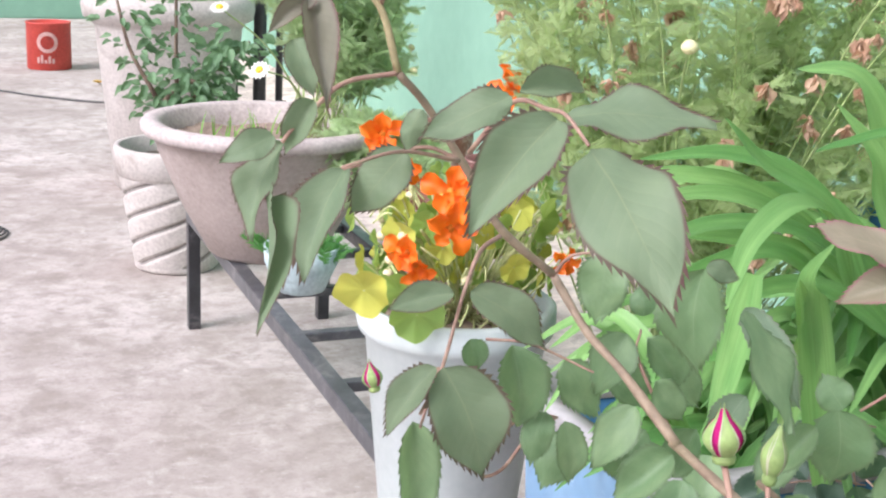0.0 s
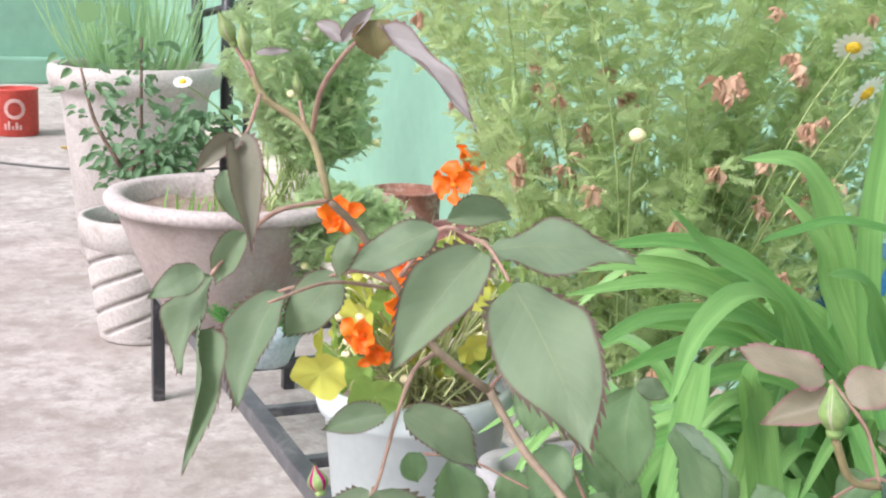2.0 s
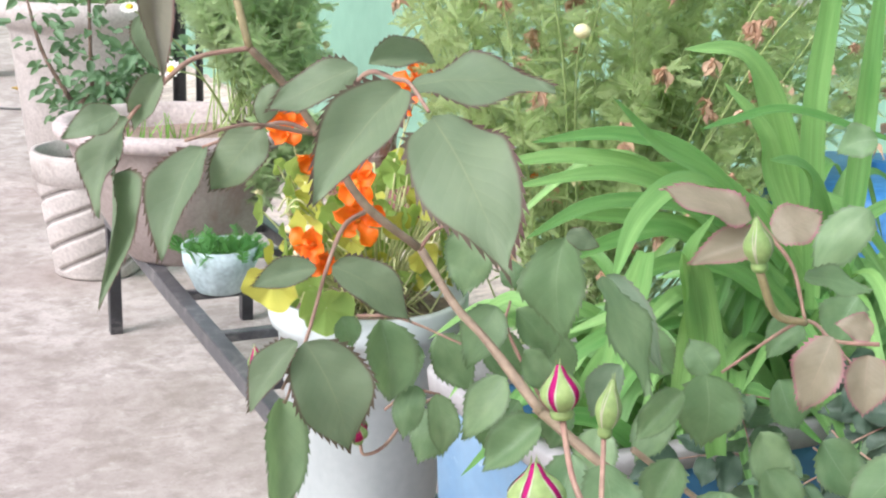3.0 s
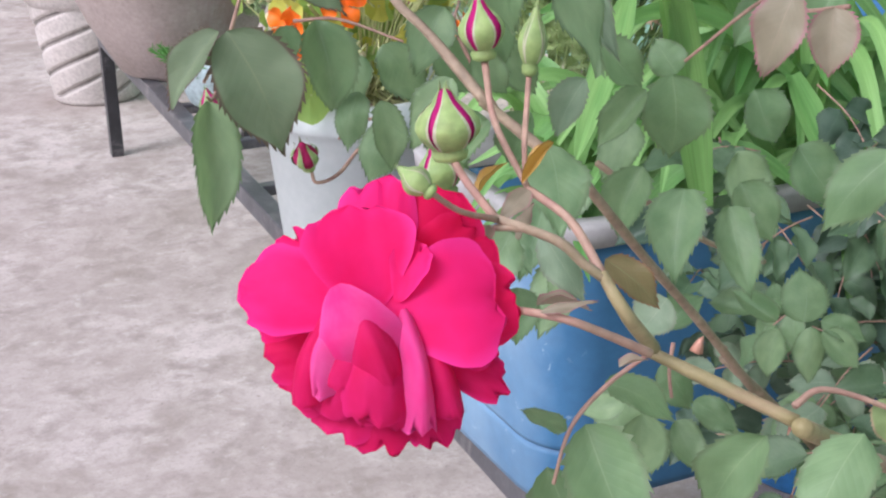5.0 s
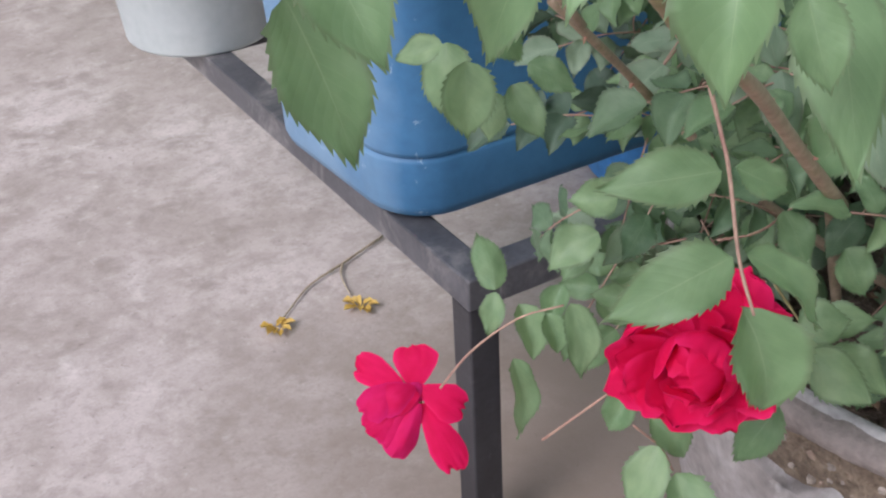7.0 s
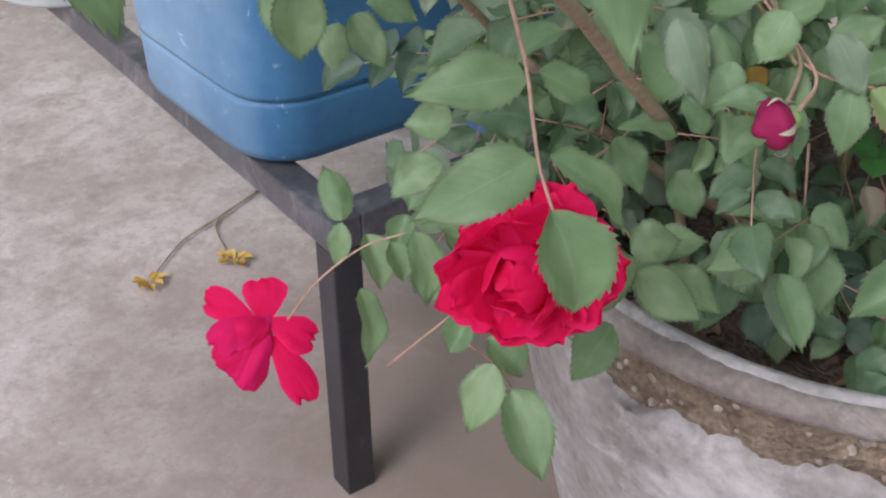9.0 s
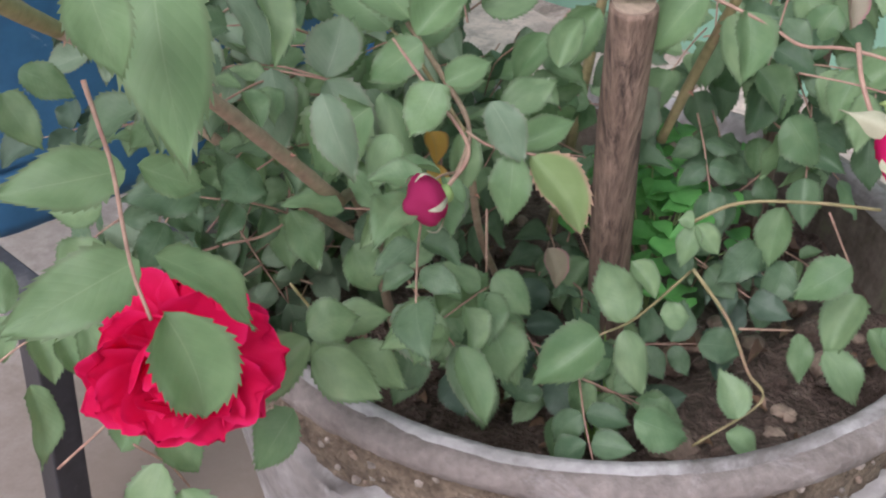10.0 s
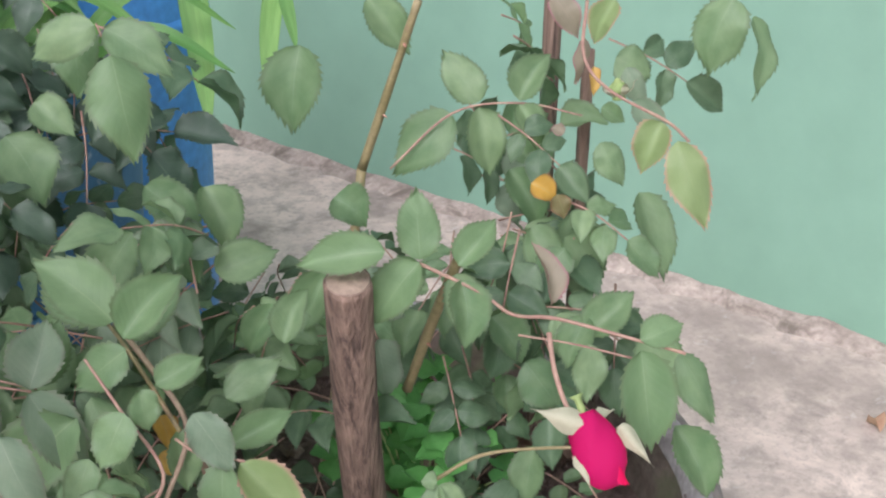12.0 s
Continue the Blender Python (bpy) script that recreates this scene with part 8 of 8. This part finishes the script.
for k in range(80):
    a = nr.uniform(0, 2 * math.pi)
    round_leaf((0.045 + math.cos(a) * nr.uniform(0.02, 0.17), 0.83 + math.sin(a) * nr.uniform(0.02, 0.17), nr.uniform(0.82, 1.03)), (nr.uniform(-0.8, 0.3), nr.uniform(-1, 0), nr.uniform(0.2, 0.9)), nr.uniform(0.012, 0.032), (M_NLEAF, M_NLEAF, M_NLEAF_YELLOW)[k % 3], k)
for k in range(70):
    a, h = nr.uniform(0, 2 * math.pi), nr.uniform(0.84, 1.02)
    p = Vector((0.02 + math.cos(a) * 0.13, 0.8 + math.sin(a) * 0.13, h))
    wpart("tendril", tube(spline([Vector((0.045, 0.83, 0.77)), p.lerp(Vector((0.045, 0.83, 0.8)), 0.4), p, p + Vector((nr.uniform(-0.03, 0.03), nr.uniform(-0.03, 0.03), -0.02))], 6), 0.0022, 0.0016, 5), M_NSTEM, nast)
    if k % 3 == 0:
        ball_bud(nast, p + Vector((0, 0, -0.02)), 0.009, M_POD)

# ---- wide bowl planter with daisies ----
bowl = flower_pot("bowl_planter", "wide dusty clay bowl planter on the end of the stand", (0.13, 2.56, 0.42), [(0.16, 0.0), (0.175, 0.012), (0.25, 0.15), (0.315, 0.31), (0.33, 0.352), (0.355, 0.358), (0.364, 0.368), (0.366, 0.386), (0.358, 0.397), (0.33, 0.4), (0.308, 0.392), (0.292, 0.33)], M_CLAY, 6, 0.335, 0.3, 0.012, 72, 5, M_CLAY_RIM)
bowl_daisies = thing("daisy_plant", "feathery daisy plant with white flowers in the bowl", "daisy plant", (0.3, 2.6, 0.76))
bd = random.Random(15)
stems = [(Vector((0.3 + bd.uniform(-0.08, 0.08), 2.6 + bd.uniform(-0.1, 0.1), 0.76)), Vector((bd.uniform(0.12, 0.62), bd.uniform(2.3, 2.75), bd.uniform(0.95, 1.42)))) for k in range(34)]
stems += [(Vector((0.3, 2.5, 0.76)), Vector((bd.uniform(0.25, 0.55), bd.uniform(2.15, 2.35), bd.uniform(0.6, 0.85)))) for k in range(14)]
daisy_bush(bowl_daisies, stems, 16, M_FEATHER_PALE, 0.055, 0.35)
for p, axis in (((0.017, 2.2, 1.01), (-0.5, -0.6, 0.6)), ((-0.035, 2.45, 1.149), (-0.2, -0.5, 0.9)), ((0.2, 2.5, 1.41), (-0.2, -0.4, 0.9)), ((0.33, 2.45, 1.28), (-0.3, -0.7, 0.5))):
    daisy(bowl_daisies, p, axis, 0.027)
    wpart("stem", tube(spline([Vector(p), Vector(p).lerp(Vector((0.3, 2.6, 0.76)), 0.5) + Vector((0, 0, 0.06)), Vector((0.3, 2.6, 0.76))], 8), 0.0022, 0.003, 5), M_STEM, bowl_daisies)
for k in range(22):
    ball_bud(bowl_daisies, stems[k * 2][1] + Vector((bd.uniform(-0.05, 0.05), bd.uniform(-0.05, 0.0), bd.uniform(0, 0.05))), 0.0125)
weeds = thing("weed_seedlings", "small grassy weed seedlings in the bowl soil", "weeds", (0.05, 2.5, 0.755))
GRASS = [blade_mesh("grass_blade", M_GRASS, lambda t: 0.5 * (1 - t) ** 0.6, 8, c, 0.03, 0, 0, 1, k) for k, c in enumerate((0.3, 0.7, 1.1))]
for k in range(26):
    p = Vector((0.05 + bd.uniform(-0.12, 0.12), 2.5 + bd.uniform(-0.12, 0.12), 0.752))
    place("grass_blade", GRASS[k % 3], weeds, p, (bd.uniform(-0.6, 0.6), bd.uniform(-0.6, 0.6), 1), (bd.uniform(-1, 1), -1, 0.5), bd.uniform(0.05, 0.1), 0.007)

# ---- small pale broken bowl under the planter ----
dish = flower_pot("broken_dish", "chipped pale blue dish of weeds on the stand", (0.125, 2.15, 0.42), [(0.06, 0.0), (0.065, 0.005), (0.1, 0.08), (0.104, 0.125), (0.096, 0.125), (0.09, 0.08)], M_DISH, 9, 0.085, 0.09, 0.05)
dish_weeds = thing("weed_clump", "bright green weed clump in the chipped dish", "weeds", (0.125, 2.15, 0.5))
feather_mesh("foliage", [(Vector((0.125 + bd.uniform(-0.09, 0.09), 2.15 + bd.uniform(-0.09, 0.09), 0.51)), Vector((bd.uniform(-1, 1), bd.uniform(-1, 1), 1.0)).normalized(), Vector((0, -0.3, 1))) for k in range(110)], M_FEATHER_DARK, dish_weeds, 31, 0.06)


# ---- grooved pot, large pale pot and their plants, at the far end ----
def grooved_pot():
    ob = thing("grooved_pot", "pale cement pot with slanting grooves on the floor", "pot", (0.09, 3.9, 0))
    bm = bmesh.new()
    seg, rings = 128, []
    levels = [(0.155, 0.0), (0.165, 0.01)] + [(0.165 + 0.055 * k / 90, 0.02 + 0.36 * k / 90) for k in range(91)] + [(0.224, 0.385), (0.232, 0.39), (0.238, 0.48), (0.232, 0.495), (0.212, 0.495), (0.205, 0.42)]
    for r, z in levels:
        ring = []
        for k in range(seg):
            a = 2 * math.pi * k / seg
            g = ((z * 10 - a / (2 * math.pi) * 5) % 1.0)
            dent = 0.012 * max(0.0, 1 - abs(g - 0.5) / 0.16) if 0.03 < z < 0.375 else 0.0
            q = (r - dent) * (1 + 0.008 * noise.noise((math.cos(a) * 3, math.sin(a) * 3, z * 5)))
            ring.append(bm.verts.new((q * math.cos(a), q * math.sin(a), z)))
        rings.append(ring)
    for p, q in zip(rings, rings[1:]):
        for k in range(seg):
            bm.faces.new((p[k], p[(k + 1) % seg], q[(k + 1) % seg], q[k]))
    bm.faces.new(rings[0][::-1])
    groove = part("body", bm, M_CREAM, ob, "", True)
    groove.data.materials.append(M_GROOVE)
    for p in groove.data.polygons:
        c = p.center
        g = (c.z * 10 - math.atan2(c.y, c.x) / (2 * math.pi) * 5) % 1.0
        p.material_index = 1 if abs(g - 0.5) < 0.085 and 0.03 < c.z < 0.375 else 0
    part("soil", lathe([(0.21, 0.425), (0.2, 0.43), (0.1, 0.44), (0.02, 0.445)], 32, 0.02, 3, base=False), M_SOIL, ob, "dry brown soil", True)


grooved_pot()
shrub = thing("shrub", "small dark-leaved shrub with a bare crooked stem in the grooved pot", "shrub", (0.1, 3.85, 0.44))
SHRUB_LEAF = [blade_mesh("shrub_leaflet", M_SHRUB, leaf_half, 8, 0.3, 0.2, 0.1, 0, 2, k) for k in range(3)]
sr = random.Random(33)
for way in (((0.1, 3.85, 0.44), (0.0, 3.7, 0.68), (-0.1, 3.73, 0.88), (-0.14, 3.79, 1.07)), ((0.1, 3.85, 0.44), (0.12, 3.7, 0.7), (0.22, 3.62, 0.85), (0.31, 3.58, 0.93)), ((0.1, 3.85, 0.44), (0.07, 3.75, 0.8), (0.07, 3.73, 1.19)), ((0.0, 3.7, 0.68), (0.1, 3.62, 0.78), (0.18, 3.58, 0.7))):
    line = spline(way, 8)
    wpart("branch", tube(line, 0.012, 0.005, 7, None, 0.2), M_STAKE, shrub)
    for p in line[6:]:
        for _ in range(9 if p.x > -0.02 else 4):
            a = sr.uniform(0, 2 * math.pi)
            q = p + Vector((math.cos(a), math.sin(a), sr.uniform(-0.8, 0.8))) * sr.uniform(0.02, 0.11)
            L = sr.uniform(0.04, 0.068)
            place("leaf", SHRUB_LEAF[sr.randrange(3)], shrub, q, (math.cos(a), math.sin(a), sr.uniform(-1.2, 0.3)), (sr.uniform(-0.5, 0.5), -0.6, 0.7), L, L * 0.5)

flower_pot("large_pale_pot", "large pale whitewashed cement pot of grassy plants", (0.32, 5.4, 0), [(0.27, 0.0), (0.28, 0.01), (0.36, 0.8), (0.375, 0.83), (0.415, 0.85), (0.425, 0.9), (0.42, 0.955), (0.395, 0.96), (0.37, 0.95), (0.36, 0.86)], M_CREAM, 12, 0.88, 0.365, 0.006, 64)
chives = thing("chive_plant", "dense tuft of thin green grassy leaves in the pale pot", "plant", (0.32, 5.4, 0.88))
LONG = [blade_mesh("grassy_leaf", M_GRASS_FAR, lambda t: 0.5 * (1 - t) ** 0.5, 10, c, 0.008, 0, 0, 1, k) for k, c in enumerate((0.15, 0.5, 0.9))]
for k in range(300):
    a, u = sr.uniform(0, 2 * math.pi), sr.random() ** 0.5
    p = Vector((0.32 + math.cos(a) * u * 0.27, 5.4 + math.sin(a) * u * 0.27, 0.87))
    lean = Vector((math.cos(a) * u * 0.5 + sr.uniform(-0.25, 0.25), math.sin(a) * u * 0.5 + sr.uniform(-0.25, 0.25), 1))
    place("grassy_leaf", LONG[k % 3], chives, p, lean, (math.cos(a), math.sin(a), 1), sr.uniform(0.25, 0.62), 0.0115)
for k, (x, z) in enumerate(((0.06, 1.22), (0.2, 1.2))):
    bm = bmesh.new()
    bmesh.ops.create_circle(bm, cap_ends=True, radius=0.055, segments=18)
    for v in bm.verts:
        v.co = Vector((x + v.co.x, 5.15 + 0.01 * math.sin(v.co.x * 60), z + v.co.y))
    wpart("round_leaf", bm, M_GRASS_FAR, chives)

# ---- red paint tin, rusty tins, rods, cables, fallen bits ----
red = thing("paint_tin", "dull red paint tin with a white ring mark on the floor", "paint tin", (0.09, 9.95, 0))
part("body", lathe([(0.17, 0.0), (0.178, 0.008), (0.178, 0.37), (0.183, 0.375), (0.183, 0.385), (0.17, 0.387), (0.168, 0.36)], 40, 0.004, 3), M_RED, red, "", True)
ring = bmesh.new()
for k in range(28):
    a0, a1 = 2 * math.pi * k / 28, 2 * math.pi * (k + 1) / 28
    quad = []
    for a, q in ((a0, 0.055), (a1, 0.055), (a1, 0.085), (a0, 0.085)):
        ph = -1.72 + math.cos(a) * q / 0.18
        quad.append(ring.verts.new((0.1815 * math.cos(ph), 0.1815 * math.sin(ph), 0.23 + math.sin(a) * q)))
    ring.faces.new(quad)
part("ring_mark", ring, M_WHITEPAINT, red, "white painted ring")
for k in range(5):
    q = bmesh.new()
    w = (0.05, 0.07, 0.03, 0.06, 0.04)[k]
    x = -0.085 + 0.03 * k
    quad = [q.verts.new((0.182 * math.cos(-1.72 + a / 0.18), 0.182 * math.sin(-1.72 + a / 0.18), z)) for a, z in ((x, 0.06), (x + 0.02, 0.06), (x + 0.02, 0.06 + w), (x, 0.06 + w))]
    q.faces.new(quad)
    part("bar_mark", q, M_WHITEPAINT, red)

TIN = [(0.16, 0.0), (0.168, 0.006), (0.168, 0.12), (0.172, 0.125), (0.168, 0.13), (0.168, 0.26), (0.172, 0.265), (0.168, 0.27), (0.168, 0.4), (0.174, 0.405), (0.174, 0.415), (0.162, 0.415), (0.16, 0.36)]
tin = thing("rusty_tin", "tall rusted tin with flaking white paint by the wall", "tin", (1.52, 4.7, 0), "rusty tins by the wall")
part("body", lathe(TIN, 40, 0.01, 7), M_RUST, tin, "", True)
tin_low = thing("rusty_tin", "low dull red rusted tin by the wall", "tin", (1.6, 4.2, 0), "rusty tins by the wall")
part("body", lathe([(r * 0.8, z * 0.8) for r, z in TIN], 40, 0.012, 9), M_RED_RUST, tin_low, "", True)

rods = thing("steel_rods", "dark steel rods leaning behind the pale pot", "steel rods", (0.9, 5.6, 0))
for way, r in ((((0.92, 5.55, 0), (0.92, 5.52, 1.9)), 0.02), (((0.8, 5.5, 0), (0.82, 5.52, 1.9)), 0.035), (((0.62, 5.6, 1.18), (1.45, 5.35, 1.45)), 0.02), (((0.7, 5.65, 0), (0.66, 5.6, 1.9)), 0.03)):
    wpart("rod", tube([Vector(way[0]), Vector(way[1])], r, r, 12), M_IRON, rods)

cable = thing("cable", "thin dark cable lying across the concrete floor", "cable", (-0.4, 8.7, 0))
wpart("run", tube(spline([(-2.2, 9.5, 0.008), (-1.2, 9.1, 0.008), (-0.45, 8.72, 0.008), (-0.1, 8.35, 0.008), (0.3, 8.05, 0.008), (0.9, 7.9, 0.008), (1.6, 8.0, 0.008)], 10), 0.008, 0.008, 8), M_CABLE, cable)
coil = thing("wire_coil", "loose coil of dark wire on the concrete floor", "wire", (-0.62, 4.53, 0))
for k in range(4):
    wpart("loop", tube([Vector((-0.64 + (0.12 - 0.012 * k) * math.cos(a / 24 * 2 * math.pi), 4.53 + (0.15 - 0.02 * k) * math.sin(a / 24 * 2 * math.pi), 0.006 + 0.008 * k)) for a in range(25)], 0.004, 0.004, 6), M_CABLE, coil)

twig = thing("dry_twig", "dry brown twig with faded yellow flowers fallen on the floor", "twig", (0.1, 0.62, 0))
for way in (((0.274, 0.707, 0.006), (0.17, 0.665, 0.008), (0.096, 0.641, 0.006), (0.04, 0.6, 0.006), (0.0, 0.565, 0.006)), ((0.17, 0.665, 0.008), (0.149, 0.63, 0.007), (0.134, 0.56, 0.006))):
    wpart("stem", tube(spline(way, 6), 0.0025, 0.0014, 6, None, 0.3), M_TWIGDRY, twig)
tr = random.Random(2)
YELLOW_MESH = blade_mesh("faded_petal", M_YELLOW, petal_half, 5, 0.3, 0.3, 0.2, 0, 2, 4)
for c in ((-0.009, 0.56, 0.006), (0.137, 0.536, 0.006)):
    for k in range(12):
        a = tr.uniform(0, 6.28)
        place("petal", YELLOW_MESH, twig, Vector(c) + Vector((math.cos(a), math.sin(a), 0)) * tr.uniform(0, 0.012), (math.cos(a), math.sin(a), 0.35), (0, 0, 1), 0.022, 0.012)

drum = thing("blue_drum", "tall bright blue plastic drum standing by the wall", "drum", (0.93, 0.62, 0))
part("body", lathe([(0.2, 0.0), (0.212, 0.012), (0.218, 0.3), (0.22, 0.7), (0.22, 0.98), (0.2, 1.0), (0.06, 1.005)], 48), M_BLUE_DRUM, drum, "", True)

for z in (0.31, 0.71):
    part("rolling_hoop", lathe([(0.217, z - 0.016), (0.228, z - 0.008), (0.2295, z), (0.228, z + 0.008), (0.217, z + 0.016)], 48, base=False, top=False), M_BLUE_DRUM, drum, "", True)
part("bung", lathe([(0.03, 1.004), (0.03, 1.02), (0.024, 1.024)], 20), M_BLUE_DRUM, drum)

# ---- small plants and debris in the cement pot ----
clover = thing("clover_weed", "bright green round-leaved weed in the pot soil", "weeds", (0.42, -0.53, 0.47))
cr = random.Random(44)
CLOVER = [blade_mesh("clover_leaflet", M_CLOVER, petal_half, 6, 0.1, 0.25, 0.1, 0, 2, k) for k in range(3)]
for k in range(34):
    c = Vector((0.42 + cr.uniform(-0.07, 0.07), -0.53 + cr.uniform(-0.07, 0.07), cr.uniform(0.56, 0.67)))
    for j in range(3):
        a = j * 2.09 + k
        place("leaflet", CLOVER[j], clover, c, (math.cos(a), math.sin(a), cr.uniform(-0.3, 0.3)), (cr.uniform(-0.3, 0.3), cr.uniform(-0.4, 0.2), 1), 0.027, 0.03)
    if k % 2 == 0:
        wpart("leaf_stalk", tube(spline([c, (c + Vector((0.42, -0.53, 0.47))) / 2 + Vector((0, 0, 0.02)), Vector((0.42, -0.53, 0.47))], 4), 0.001, 0.0014, 5), M_STEM, clover)
shoots = thing("grass_shoots", "thin bright green grass shoots in the pot soil", "weeds", (0.243, -0.62, 0.47))
for k in range(5):
    place("grass_blade", GRASS[k % 3], shoots, Vector((0.243 + cr.uniform(-0.012, 0.012), -0.62 + cr.uniform(-0.012, 0.012), 0.47)), (cr.uniform(-0.4, 0.4), cr.uniform(-0.4, 0.4), 1), (-0.6, -0.7, 0.3), cr.uniform(0.04, 0.11), 0.005)
for k in range(150):
    a, u = cr.uniform(0, 6.28), cr.random() ** 0.5
    c = PC + Vector((math.cos(a) * 0.29 * u, math.sin(a) * 0.29 * u, 0.472))
    bm = bmesh.new()
    bmesh.ops.create_icosphere(bm, subdivisions=2, radius=1)
    s = cr.uniform(0.004, 0.013) if k > 9 else cr.uniform(0.018, 0.028)
    for v in bm.verts:
        v.co = v.co * s * (1 + 0.35 * noise.noise(v.co * 1.6 + Vector((k * 3.1, 0, 0))))
        v.co.z *= 0.6
        v.co += c
    wpart("soil_clod", bm, M_SOIL if k % 3 else M_SOIL_PALE, pot)
for k in range(16):
    c = PC + Vector((cr.uniform(-0.02, 0.27), cr.uniform(-0.22, 0.05), 0.476))
    if (c - PC).xy.length > 0.29:
        continue
    bm = bmesh.new()
    bmesh.ops.create_icosphere(bm, subdivisions=3, radius=1)
    s = cr.uniform(0.012, 0.026)
    for v in bm.verts:
        d = v.co.copy()
        v.co = d * s * (1 + 0.5 * noise.noise(d * 1.4 + Vector((k * 3.1, 5, 0))) + 0.25 * noise.noise(d * 4 + Vector((k, 0, 0))))
        v.co.z *= 0.65
        v.co += c
    wpart("soil_clod", bm, M_CLOD, pot)
litter = thing("leaf_litter", "dry brown dead leaves and crumbs scattered on the pot soil", "leaf litter", (0.42, -0.58, 0.475))
DEAD = [blade_mesh("dead_leaf", M_LITTER, leaf_half, 6, c, 0.5, 0.3, 0, 2, k) for k, c in enumerate((0.5, 0.9, -0.4, 0.2))]
for k in range(70):
    a, u = cr.uniform(0, 6.28), cr.random() ** 0.5
    c = PC + Vector((math.cos(a) * 0.3 * u, math.sin(a) * 0.3 * u, 0.476 + cr.uniform(0, 0.012)))
    b = cr.uniform(0, 6.28)
    size = cr.uniform(0.012, 0.034)
    place("dead_leaf", DEAD[k % 4], litter, c, (math.cos(b), math.sin(b), cr.uniform(-0.15, 0.3)), (cr.uniform(-0.5, 0.5), cr.uniform(-0.5, 0.5), 1), size, size * cr.uniform(0.3, 0.7))
fallen = thing("fallen_leaf", "single dry brown leaf fallen on the concrete floor", "leaf", (1.664, -0.636, 0.004))
place("blade", WITHER_MESH[0], fallen, (1.66, -0.64, 0.006), (0.6, 0.7, 0.05), (0.1, 0, 1), 0.05, 0.03)
scrap = thing("yellow_scrap", "small bright yellow flower head fallen on the floor", "flower", (0.375, 8.97, 0))
for k in range(9):
    place("petal", YELLOW_MESH, scrap, Vector((0.375, 8.97, 0.012)), (math.cos(k * 0.7), math.sin(k * 0.7), 0.4), (0, 0, 1), 0.05, 0.03)
STAKE_A = ((0.66, -0.51, 0.45), (0.656, -0.506, 0.8), (0.652, -0.504, 1.12))
STAKE_B = ((0.655, -0.55, 0.45), (0.648, -0.554, 0.7), (0.64, -0.556, 0.95))
for way, r in ((STAKE_A, 0.0095), (STAKE_B, 0.0068)):
    post = thing("wooden_stake", "thin weathered wooden stake supporting the rose bush", "stake", way[0], "thin stakes in the pot")
    wpart("shaft", tube(spline(way, 8), r, r * 0.9, 12, None, 0.1), M_STAKE, post)
